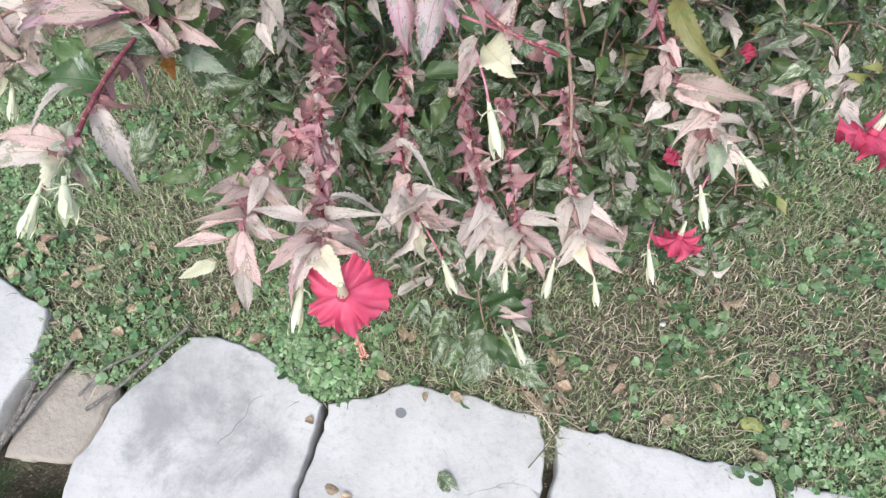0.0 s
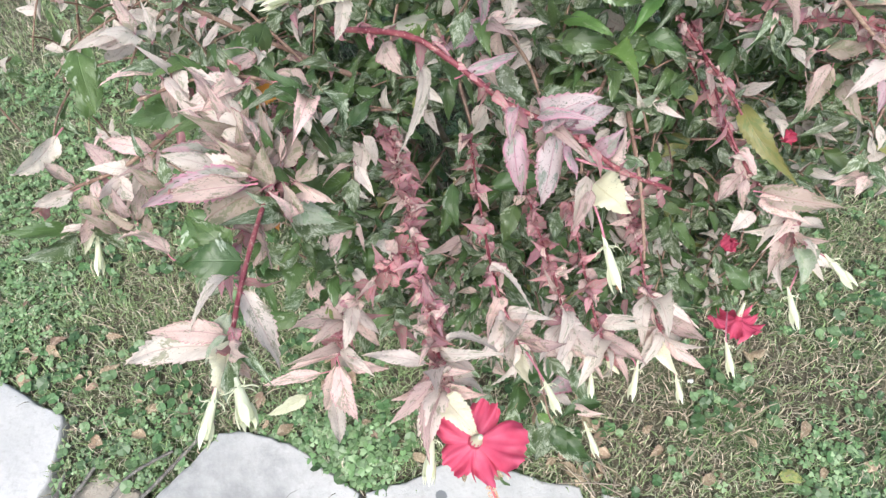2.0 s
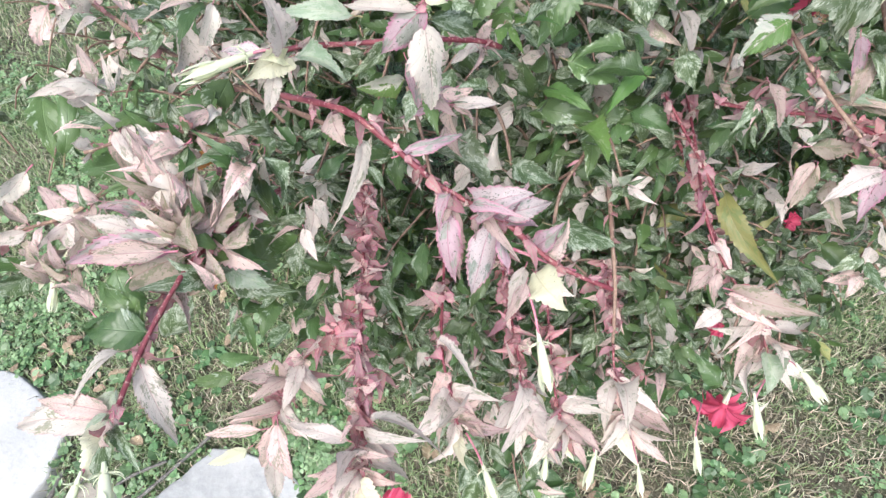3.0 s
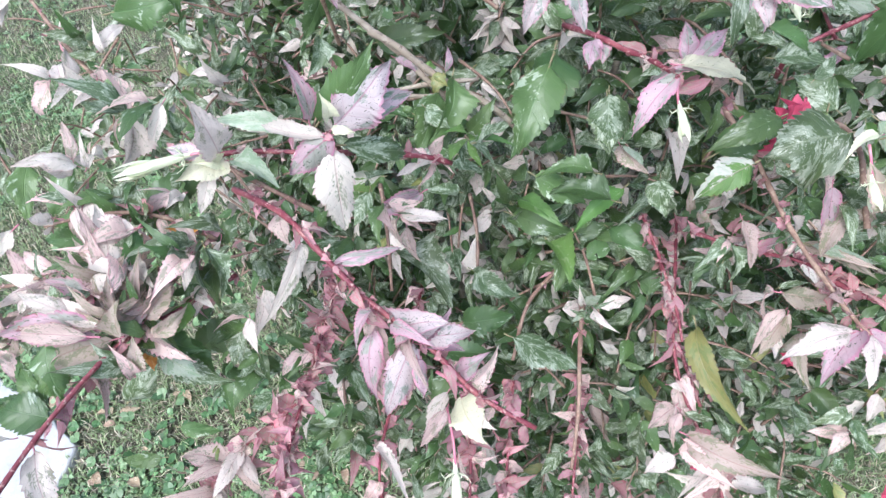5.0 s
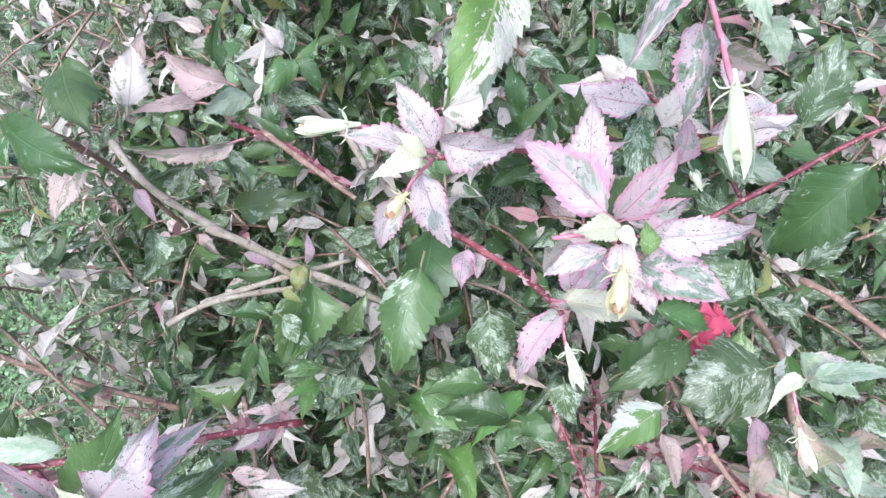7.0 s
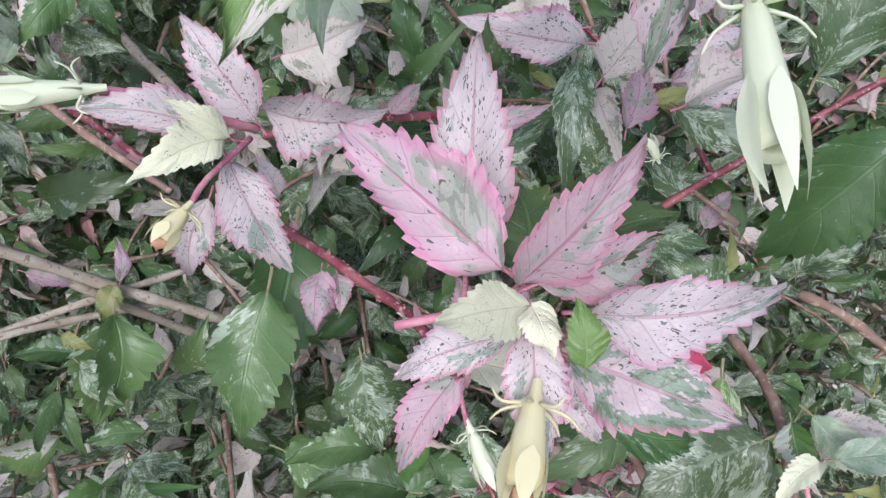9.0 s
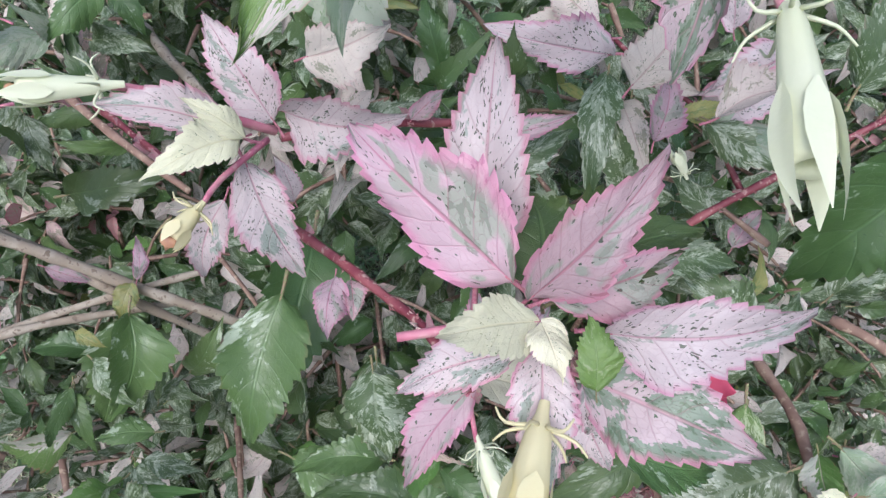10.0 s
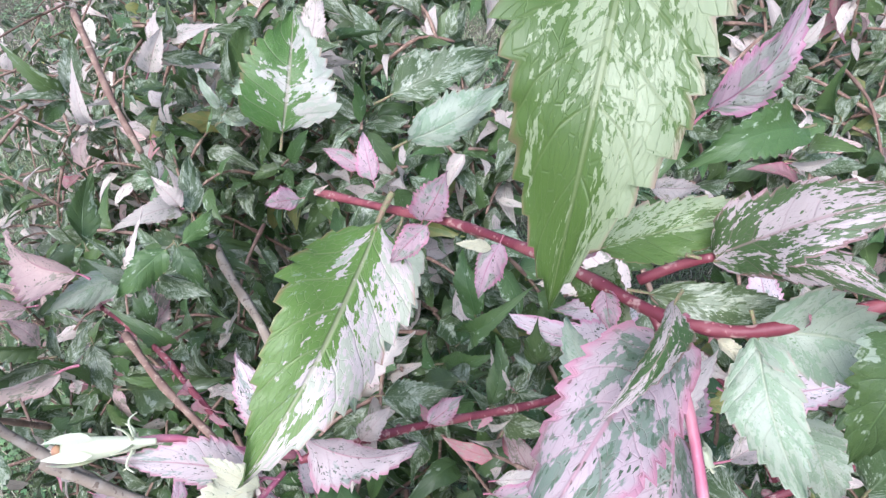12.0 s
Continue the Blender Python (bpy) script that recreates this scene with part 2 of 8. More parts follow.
STEM_DEAD = stem_material("dead_bark", (0.12, 0.11, 0.1), (0.2, 0.19, 0.17), (0.32, 0.3, 0.26), 0.9)


def plain_material(name, one, two, scale, rough=0.5, clear=0.0, bump=0.3, depth=0.001):
    g = Graph(name, rough)
    at = g.place()
    c = g.mix(g.noise(at, scale, 4.0), one, two)
    g.put(g.bsdf.inputs["Base Color"], c)
    g.bump(g.noise(at, scale * 3, 3.0), bump, depth)
    if clear:
        thin = g.node("ShaderNodeBsdfTranslucent")
        g.put(thin.inputs[0], c)
        both = g.node("ShaderNodeMixShader")
        both.inputs[0].default_value = clear
        g.t.links.new(g.bsdf.outputs[0], both.inputs[1])
        g.t.links.new(thin.outputs[0], both.inputs[2])
        g.t.links.new(both.outputs[0], g.out.inputs[0])
    return g.mat


BUD = plain_material("bud_white_green", (0.80, 0.81, 0.65), (0.73, 0.77, 0.52), 60.0, 0.45, 0.25)
BUD_CREAM = plain_material("bud_cream", (0.82, 0.76, 0.52), (0.76, 0.7, 0.4), 60.0, 0.45, 0.3)
BUD_TIP = plain_material("bud_orange_tip", (0.55, 0.38, 0.18), (0.36, 0.13, 0.12), 260.0, 0.5)
PETAL = plain_material("red_petal", (0.86, 0.2, 0.33), (0.6, 0.025, 0.1), 38.0, 0.5, 0.4, 0.5)
STAMEN = plain_material("stamen_pink", (0.62, 0.13, 0.16), (0.66, 0.25, 0.22), 120.0, 0.5)
POLLEN = plain_material("pollen", (0.72, 0.55, 0.34), (0.66, 0.3, 0.24), 300.0, 0.7)


def slab_material():
    g = Graph("concrete_slab", 0.8)
    at = g.place()
    c = g.mix(g.ramp(g.noise(at, 3.2, 5.0, 0.62), 0.36, 0.66), (0.535, 0.53, 0.525), (0.43, 0.43, 0.425))
    far = g.node("ShaderNodeVectorMath")
    far.operation = "DISTANCE"
    g.put(far.inputs[0], at)
    far.inputs[1].default_value = (-0.68, 0.42, 0.02)
    damp = g.math("MULTIPLY", g.math("SUBTRACT", 1.0, g.ramp(far.outputs["Value"], 0.08, 0.36)), 0.17)
    stain = g.math("ADD", g.noise(at, 5.2, 7.0, 0.7, 0.3), damp)
    c = g.mix(g.math("MULTIPLY", g.ramp(stain, 0.5, 0.8), 0.85), c, (0.23, 0.235, 0.235))
    spot = g.node("ShaderNodeVectorMath")
    spot.operation = "DISTANCE"
    g.put(spot.inputs[0], at)
    spot.inputs[1].default_value = (-0.128, 0.421, 0.024)
    ring = g.math("ADD", spot.outputs["Value"], g.math("MULTIPLY", g.noise(at, 60.0), 0.012))
    c = g.mix(g.math("SUBTRACT", 1.0, g.ramp(ring, 0.019, 0.022)), c, (0.17, 0.18, 0.19))
    c = g.mix(g.math("MULTIPLY", g.ramp(g.noise(at, 70.0, 4.0), 0.5, 0.75), 0.35), c, (0.3, 0.29, 0.27))
    crack = g.node("ShaderNodeTexVoronoi")
    crack.feature = "DISTANCE_TO_EDGE"
    crack.inputs["Scale"].default_value = 2.3
    warp = g.node("ShaderNodeMix")
    warp.data_type = "RGBA"
    warp.inputs[0].default_value = 0.12
    g.put(warp.inputs[6], at)
    n = g.node("ShaderNodeTexNoise")
    g.put(n.inputs["Vector"], at)
    n.inputs["Scale"].default_value = 7.0
    g.put(warp.inputs[7], n.outputs[1])
    g.put(crack.inputs["Vector"], warp.outputs[2])
    line = g.math("SUBTRACT", 1.0, g.ramp(crack.outputs["Distance"], 0.0, 0.006))
    line = g.math("MULTIPLY", line, g.ramp(g.noise(at, 4.0), 0.52, 0.6))
    c = g.mix(g.math("MULTIPLY", line, 0.7), c, (0.16, 0.15, 0.14))
    g.put(g.bsdf.inputs["Base Color"], c)
    g.bump(g.math("ADD", g.noise(at, 45.0, 6.0, 0.65), g.noise(at, 9.0, 3.0)), 0.5, 0.006)
    return g.mat


def soil_material():
    g = Graph("soil_and_thatch", 0.95)
    at = g.place()
    c = g.mix(g.ramp(g.noise(at, 14.0, 5.0, 0.7), 0.35, 0.65), (0.065, 0.058, 0.04), (0.16, 0.14, 0.095))
    c = g.mix(g.ramp(g.noise(at, 3.0, 4.0), 0.45, 0.62), c, (0.09, 0.14, 0.055))
    c = g.mix(g.ramp(g.noise(at, 110.0, 3.0), 0.55, 0.7), c, (0.36, 0.33, 0.25))
    g.put(g.bsdf.inputs["Base Color"], c)
    g.bump(g.noise(at, 60.0, 6.0, 0.7), 1.0, 0.02)
    return g.mat


def blade_material(name, fresh, dry, share, rough=0.55):
    g = Graph(name, rough)
    r = g.chance()
    field = g.math("MULTIPLY", g.math("SUBTRACT", g.noise(g.place(), 5.0, 4.0, 0.6), 0.5), 0.9)
    c = g.mix(g.ramp(g.math("ADD", r, field), share - 0.15, share + 0.15), dry, fresh)
    c = g.mix(g.math("FRACT", g.math("MULTIPLY", r, 17.0)), c, tuple(v * 0.45 for v in fresh))
    g.put(g.bsdf.inputs["Base Color"], c)
    return g.mat


SLAB, SOIL = slab_material(), soil_material()
GRASS = blade_material("lawn_grass", (0.3, 0.405, 0.18), (0.58, 0.53, 0.41), 0.32)
STRAW = blade_material("dry_grass", (0.29, 0.26, 0.16), (0.62, 0.52, 0.4), 0.7)
CLOVER = blade_material("clover", (0.19, 0.33, 0.13), (0.3, 0.42, 0.22), 0.5, 0.4)
WEED = blade_material("round_weed", (0.10, 0.2, 0.075), (0.2, 0.3, 0.14), 0.5, 0.4)
ROCK = plain_material("sandy_stone", (0.42, 0.38, 0.33), (0.24, 0.215, 0.18), 22.0, 0.9, 0.0, 0.7, 0.008)
PEBBLE = plain_material("white_pebble", (0.7, 0.7, 0.68), (0.6, 0.6, 0.58), 80.0, 0.7)

# ---- building blocks ----
rng = random.Random(7)
BASE = Vector((0.1, 1.15, 0.0))
bush = tagged(new("hibiscus_bush"), "variegated pink, cream and green hibiscus bush growing in a lawn", "shrub")
bush.location = BASE


def mesh_of(name, bm, *materials):
    me = bpy.data.meshes.new(name)
    bm.to_mesh(me)
    bm.free()
    for m in materials:
        me.materials.append(m)
    me.polygons.foreach_set("use_smooth", [True] * len(me.polygons))
    return me


def part(name, data, parent, label="", kind=""):
    """Links a mesh, whose points are in world places, as a part of a thing or of a part of the bush."""
    ob = new(name, data)
    ob.parent = parent
    if parent is bush:
        ob.matrix_parent_inverse = Matrix.Translation(-BASE)
    return tagged(ob, label, kind=kind)


def tube(bm, points, r0, r1, sides=6, knots=0.0, slot=0):
    """A tapering stem through some points, smoothed, with small knots where leaves stood."""
    pts = [Vector(p) for p in points]
    line = []
    for i in range(len(pts) - 1):
        a, b = pts[max(i - 1, 0)], pts[i]
        c, d = pts[i + 1], pts[min(i + 2, len(pts) - 1)]
        steps = max(3, int((c - b).length / 0.012))
        for k in range(steps):
            t = k / steps
            line.append(0.5 * (2 * b + (c - a) * t + (2 * a - 5 * b + 4 * c - d) * t * t + (3 * b - a - 3 * c + d) * t ** 3))
    line.append(pts[-1])
    rings = []
    up = Vector((0.3, 0.2, 0.9))
    for i, p in enumerate(line):
        way = (line[min(i + 1, len(line) - 1)] - line[max(i - 1, 0)]).normalized()
        s = way.cross(up).normalized()
        u = s.cross(way)
        r = r0 + (r1 - r0) * i / (len(line) - 1)
        r *= 1 + knots * (0.9 if i % 3 == 1 else -0.15 + 0.2 * rng.random())
        rings.append([bm.verts.new(p + (s * math.cos(q) + u * math.sin(q)) * r) for q in (math.tau * k / sides for k in range(sides))])
    for a, b in zip(rings, rings[1:]):
        for k in range(sides):
            bm.faces.new((a[k], a[(k + 1) % sides], b[(k + 1) % sides], b[k])).material_index = slot
    bm.faces.new(rings[-1]).material_index = slot
    bm.faces.new(rings[0][::-1]).material_index = slot
    return line


def blade(bm, uv, m, width, curl, fold, rows, teeth, wave=0.0, seed=0):
    """One leaf blade of length 1 along y, laid into bm by the matrix m: serrated, bowed, folded along its midrib, a little askew."""
    r = random.Random(seed)
    grid = []
    ph, bend, twist, lean = r.random() * 6, r.uniform(-0.1, 0.1), r.uniform(-0.5, 0.5), r.uniform(0.85, 1.15)
    cup, hook = r.uniform(-1.6, 1.2) / max(width, 0.2), r.uniform(-0.15, 0.8)
    jag, offset = 1.0, r.randrange(3)
    for i in range(rows + 1):
        s = i / rows
        w = 0.5 * width * (math.sin(math.pi * s ** 0.7) ** 0.95 if 0 < s < 1 else 0.0)
        w = max(w, 0.012 if s < 0.5 else 0.004)
        if i % 3 == offset:
            jag = r.uniform(0.3, 1.7) * min(1.0, max(0.0, (s - 0.12) * 5)) * min(1.0, (1.05 - s) * 4)
        line = []
        for k in ((-1, -0.7, -0.35, 0, 0.35, 0.7, 1) if rows > 20 else (-1, -0.5, 0, 0.5, 1) if rows > 5 else (-1, 0, 1)):
            x, y = w * k * (lean if k > 0 else 2 - lean), s
            if teeth:
                x *= 1 + 0.06 * math.sin(11 * s + ph + 1.9 * k) + 0.035 * math.sin(23 * s + 3 * ph - k)
            if abs(k) == 1 and 0 < i < rows and teeth:
                if rows > 20:
                    step = (i + offset) % 3
                    x *= 1.0 + teeth * 1.3 * jag * (-0.75, 0.25, 1.0)[step]
                    y += (-0.006, 0.004, 0.022)[step]
                else:
                    x *= 1.0 + (teeth if i % 2 else -teeth * 0.6) * (0.6 + 0.8 * r.random())
                    y += (0.02 if i % 2 else -0.01)
            z = fold * abs(x) - curl * s * s * (1 + 0.4 * s) + wave * math.sin(9 * s + ph + 2.2 * k) * abs(k) * width
            if rows > 20:
                z += 0.011 * math.cos(40.8 * (s - 0.22 * abs(k)) + 3.1) * abs(k) * (1.3 - abs(k)) + 0.05 * width * math.sin(5 * s + ph) * k
            z += twist * x * s + cup * x * x - hook * max(0.0, s - 0.55) ** 2
            x += bend * math.sin(math.pi * s)
            y2 = y - 0.35 * abs(curl) * curl * s ** 3 * (1 if curl > 0 else -1)
            line.append((bm.verts.new(m @ Vector((x, y2, z))), (k * 0.5 + 0.5, s)))
        grid.append(line)
    for a, b in zip(grid, grid[1:]):
        for k in range(len(a) - 1):
            four = (a[k], a[k + 1], b[k + 1], b[k])
            f = bm.faces.new([v for v, _ in four])
            f.smooth = True
            for loop, (_, c) in zip(f.loops, four):
                loop[uv].uv = c


LEAF_CACHE = {}


def leaf_data(kind, width, curl, fold, seed):
    key = (kind, round(width * 12), round(curl * 6), round(fold * 4), seed % 9)
    if key not in LEAF_CACHE:
        bm = bmesh.new()
        uv = bm.loops.layers.uv.new("UVMap")
        blade(bm, uv, Matrix.Identity(4), width, curl, fold, 40, 0.055, 0.12, seed % 9 + 11)
        stalk = STEM_GREY if kind in "DO" else STEM_GREEN if kind in "GVLHJSKTY" else STEM_PINK
        tube(bm, [(0, -0.16, 0.03), (0, -0.07, 0.0), (0, 0.04, -0.004)], 0.016, 0.01, 5, slot=1)
        LEAF_CACHE[key] = mesh_of("leaf", bm, M[kind], stalk)
    return LEAF_CACHE[key]


def frame_of(base, tip, normal):
    """The pose and length of a leaf that lies from base to tip, its face towards normal."""
    base, tip = Vector(base), Vector(tip)
    y = tip - base
    size = y.length
    y.normalize()
    n = Vector(normal)
    z = (n - y * n.dot(y)).normalized()
    m = Matrix((y.cross(z), y, z)).transposed().to_4x4()
    return Matrix.Translation(base) @ m @ Matrix.Scale(size, 4)


def leaf(parent, kind, base, tip, normal, width=0.5, curl=0.25, fold=0.25, label=""):
    m = frame_of(base, tip, normal)
    seed = int(abs(base[0] * 7919 + base[1] * 104729 + tip[2] * 1299) * 1000)
    ob = new("leaf", leaf_data(kind, width, curl, fold, seed))
    ob.parent = parent
    if parent is bush:
        ob.matrix_parent_inverse = Matrix.Translation(-BASE)
    # the blade's bow lowers its tip: turn it back so that the tip keeps its place
    lift = curl * 1.4
    turn = Matrix.Rotation(math.atan2(lift, 1.0), 4, "X")
    ob.matrix_basis = m @ turn @ Matrix.Scale(1.0 / math.hypot(1.0, lift) * (1.0 + 0.25 * curl * curl), 4)
    if label:
        tagged(ob, label)
    return ob


def stem(points, r0, r1, material, knots=0.25, label="", bracts=0, bract_size=0.016, seed=1):
    """A branch of the bush; bracts: how many small young pink leaves stand round it."""
    bracts, bract_size = int(bracts * 1.7), bract_size * 0.82
    bm = bmesh.new()
    line = tube(bm, points, r0, r1, 7, knots)
    ob = part("branch", mesh_of("branch", bm, material), bush, label)
    if bracts:
        r = random.Random(seed)
        mixed = {k: bmesh.new() for k in "BQ"}
        layers = {k: v.loops.layers.uv.new("UVMap") for k, v in mixed.items()}
        for k in range(bracts):
            i = min(int((k + r.random()) / bracts * (len(line) - 1)), len(line) - 2)
            if noise.noise(line[i] * 55) < -0.1 and r.random() < 0.55:
                continue
            way = (line[i + 1] - line[i]).normalized()
            out = Vector((r.uniform(-1, 1), r.uniform(-1, 1), r.uniform(-1, 1)))
            out = (out - way * out.dot(way)).normalized()
            y = (out * r.uniform(0.3, 1.0) + way * r.uniform(-0.1, 1.3)).normalized()
            size = bract_size * (0.3 + 1.35 * r.random() ** 1.5)
            n = Vector((0.0, -0.35, 0.6)) + out * 0.4 - way * 0.2 + Vector((r.gauss(0, 0.5), r.gauss(0, 0.5), r.gauss(0, 0.5)))
            m = frame_of(line[i] + out * r0 * 0.6, line[i] + out * r0 * 0.6 + y * size, n)
            kind = "B" if r.random() < 0.78 else "Q"
            blade(mixed[kind], layers[kind], m, r.uniform(0.36, 0.85), r.uniform(-0.6, 1.3), r.uniform(0.2, 1.1), 9, 0.1, 0.16, seed=k)
        if material is STEM_RED:
            scars = bmesh.new()
            for k in range(3, len(line) - 2):
                for q in range(2):
                    way = (line[k + 1] - line[k]).normalized()
                    out = Vector((r.uniform(-1, 1), r.uniform(-1, 1), r.uniform(-1, 1)))
                    out = (out - way * out.dot(way)).normalized()
                    rad = r0 + (r1 - r0) * k / len(line)
                    m = Matrix.Translation(line[k].lerp(line[k + 1], r.random()) + out * rad) @ Matrix.Diagonal((1, 1, 0.8, 1))
                    bmesh.ops.create_icosphere(scars, subdivisions=1, radius=rad * r.uniform(0.2, 0.42), matrix=m)
            part("leaf_scars", mesh_of("leaf_scars", scars, LEAF_SCAR), ob, "pale knobbly leaf scars", "stuff")
        for kind, words in (("B", "small folded pink young leaves"), ("Q", "small mottled pink and green leaves")):
            part("young_leaves", mesh_of("young_leaves", mixed[kind], M[kind]), ob, words, "stuff")
    return ob


def tuft(parent, at, way, count, size, kinds, seed):
    """Leaves that arch out and down round the end of a shoot."""
    r = random.Random(seed)
    at, way = Vector(at), Vector(way).normalized()
    side = way.orthogonal().normalized()
    other = way.cross(side)
    for k in range(count):
        a = k * 2.4 + r.uniform(-0.3, 0.3)
        d = side * math.cos(a) + other * math.sin(a)
        y = (d * r.uniform(0.4, 1.0) + way * r.uniform(0.1, 1.0) + Vector((0, 0, -0.12))).normalized()
        base = at - way * r.uniform(0.0, 0.06) + d * 0.003
        n = (way * -0.2 + d * 0.25 + Vector((0, -0.45, 0.8)) + Vector((r.gauss(0, 0.3), r.gauss(0, 0.3), r.gauss(0, 0.3)))).normalized()
        if abs(n.dot(y)) > 0.95:
            n = d
        leaf(parent, r.choice(kinds), base, base + y * size * r.uniform(0.6, 1.15), n, r.uniform(0.28, 0.58), r.uniform(-0.6, 0.2) if k % 4 == 0 else r.uniform(0.3, 1.2), r.uniform(0.1, 0.65))


def bud(base, tip, radius, opened=0.3, material=None):
    """A closed flower: a pale ribbed body, five sepal points and thin bract needles round its base."""
    base, tip = Vector(base), Vector(tip)
    size = (tip - base).length
    m = frame_of(base, tip, (tip - base).orthogonal())
    m = m @ Matrix.Scale(1.0 / size, 4)
    bm = bmesh.new()
    rings, n = [], 15
    shape = ((-0.3, 0.24), (-0.14, 0.32), (0.0, 0.5), (0.1, 0.62), (0.3, 0.74), (0.55, 0.88), (0.72, 0.96), (0.86, 0.86), (0.93, 0.66), (0.88, 0.4), (0.7, 0.2))
    for s, w in shape:
        rings.append([bm.verts.new(m @ Vector((math.cos(a) * radius * w * (1 + 0.06 * math.cos(5 * a)), s * size, math.sin(a) * radius * w * (1 + 0.06 * math.cos(5 * a))))) for a in (math.tau * k / n for k in range(n))])
    for a, b in zip(rings, rings[1:]):
        for k in range(n):
            bm.faces.new((a[k], b[k], b[(k + 1) % n], a[(k + 1) % n]))
    bm.faces.new(rings[-1])
    body = part("flower_bud", mesh_of("flower_bud", bm, material or BUD), bush, "closed pale green hibiscus bud")
    for k in range(5):
        a = math.tau * k / 5 + 0.3
        bm = bmesh.new()
        uv = bm.loops.layers.uv.new("UVMap")
        d = Vector((math.cos(a), 0, math.sin(a)))
        p0, p1 = d * radius * 0.98 + Vector((0, size * 0.5, 0)), d * radius * (0.85 + opened) + Vector((0, size * (1.2 - 0.12 * opened), 0))
        blade(bm, uv, m @ frame_of(p0, p1, d), 0.42 * radius / size * 4, 0.0, 0.2, 6, 0.0)
        part("sepal", mesh_of("sepal", bm, material or BUD), body)
    for k in range(7):
        a = math.tau * k / 7
        d = Vector((math.cos(a), 0, math.sin(a)))
        bm = bmesh.new()
        tube(bm, [m @ (d * radius * 0.5), m @ (d * radius * 1.7 + Vector((0, size * 0.07, 0))), m @ (d * radius * 2.3 + Vector((0, size * (0.2 - 0.25 * (k % 2)), 0)))], radius * 0.13, radius * 0.05, 5)
        part("bract", mesh_of("bract", bm, material or BUD), body)
    return body


def bud_tip(body, base, tip, radius):
    """The coloured petals that show at the point of a bud."""
    base, tip = Vector(base), Vector(tip)
    bm = bmesh.new()
    bmesh.ops.create_icosphere(bm, subdivisions=2, radius=radius, matrix=Matrix.Translation(tip) @ Matrix.Diagonal((1, 1, 1, 1)))
    for v in bm.verts:
        v.co += (v.co - tip) * 0.25 * math.sin(9 * math.atan2(v.co.x - tip.x, v.co.z - tip.z))
    part("petal_tip", mesh_of("petal_tip", bm, BUD_TIP), body, "wilted orange and red petal tip")


def flower(centre, facing, radius, stamen_to, petals=5, cup=0.45, turn=0.0):
    """An open red hibiscus: a tube with five ruffled petals and a long stamen column with pollen."""
    centre, facing = Vector(centre), Vector(facing).normalized()
    bm = bmesh.new()
    tube(bm, [centre - facing * radius * 0.3, centre - facing * radius * 0.1, centre + facing * 0.002], radius * 0.1, radius * 0.16, 8)
    body = part("flower", mesh_of("flower", bm, PETAL), bush, "open red hibiscus flower with ruffled petals")
    bm = bmesh.new()
    tube(bm, [centre - facing * radius * 0.75, centre - facing * radius * 0.55, centre - facing * radius * 0.3, centre - facing * radius * 0.12], radius * 0.05, radius * 0.13, 10)
    part("calyx", mesh_of("calyx", bm, BUD), body, "pale green calyx")
    side = facing.orthogonal().normalized()
    other = facing.cross(side)
    chance = random.Random(int(radius * 10000) + petals)
    for k in range(petals):
        a = math.tau * (k + chance.uniform(-0.13, 0.13)) / petals + turn
        d = side * math.cos(a) + other * math.sin(a)
        tilt = cup + chance.uniform(-0.4, 0.45)
        size = radius * chance.uniform(0.78, 1.15)
        y = (d + facing * tilt).normalized()
        m = frame_of(centre, centre + y * size, facing - d * tilt + side * chance.uniform(-0.3, 0.3))
        bend, ph, slim = chance.uniform(-0.1, 0.55), chance.uniform(0, 6), chance.uniform(0.33, 0.46)
        bm = bmesh.new()
        grid = []
        for i in range(17):
            s = i / 16
            w = 0.05 + slim * math.sin(min(1.0, s * 1.1) * 1.8) ** 1.25
            row = []
            for j in range(17):
                q = j / 8 - 1
                ruffle = (0.3 * s * s * math.sin(5.2 * q + ph + 3 * s) + 0.2 * s ** 3 * math.sin(13 * q + 2 * ph)) * (0.4 + abs(q))
                ruffle += 0.012 * s * math.cos(21 * q)
                yy = s * (1 - 0.17 * q * q * s) + 0.03 * s ** 3 * math.sin(8 * q + ph) + 0.035 * s ** 6 * math.sin(27 * q + 3 * ph)
                row.append(bm.verts.new(m @ Vector((w * q, yy - 0.1 * bend * s * s, ruffle - bend * s * s + 0.2 * q * q * s))))
            grid.append(row)
        for p, q in zip(grid, grid[1:]):
            for j in range(16):
                bm.faces.new((p[j], p[j + 1], q[j + 1], q[j]))
        part("petal", mesh_of("petal", bm, PETAL), body)
    if stamen_to:
        end = Vector(stamen_to)
        bm = bmesh.new()
        way = end - centre
        line = tube(bm, [centre, centre + way * 0.5 + facing * 0.004, end], 0.0018, 0.0012, 6)
        column = part("stamen", mesh_of("stamen", bm, STAMEN), body, "long pink stamen column")
        bm = bmesh.new()
        r = random.Random(3)
        for k in range(46):
            p = centre + way * r.uniform(0.66, 1.06)
            out = Vector((r.gauss(0, 1), r.gauss(0, 1), r.gauss(0, 1))).normalized() * r.uniform(0.003, 0.007)
            bmesh.ops.create_icosphere(bm, subdivisions=1, radius=0.0011, matrix=Matrix.Translation(p + out))
        part("anthers", mesh_of("anthers", bm, POLLEN), column, "pale yellow pollen on fine threads", "stuff")
    return body

# ---- ground ----


def slab_line(x):
    """The edge between lawn and paving."""
    if x > -0.75:
        return 0.455 - 0.29 * x
    return 0.62 if x > -1.17 else 0.76 + 0.6 * (-1.17 - x)


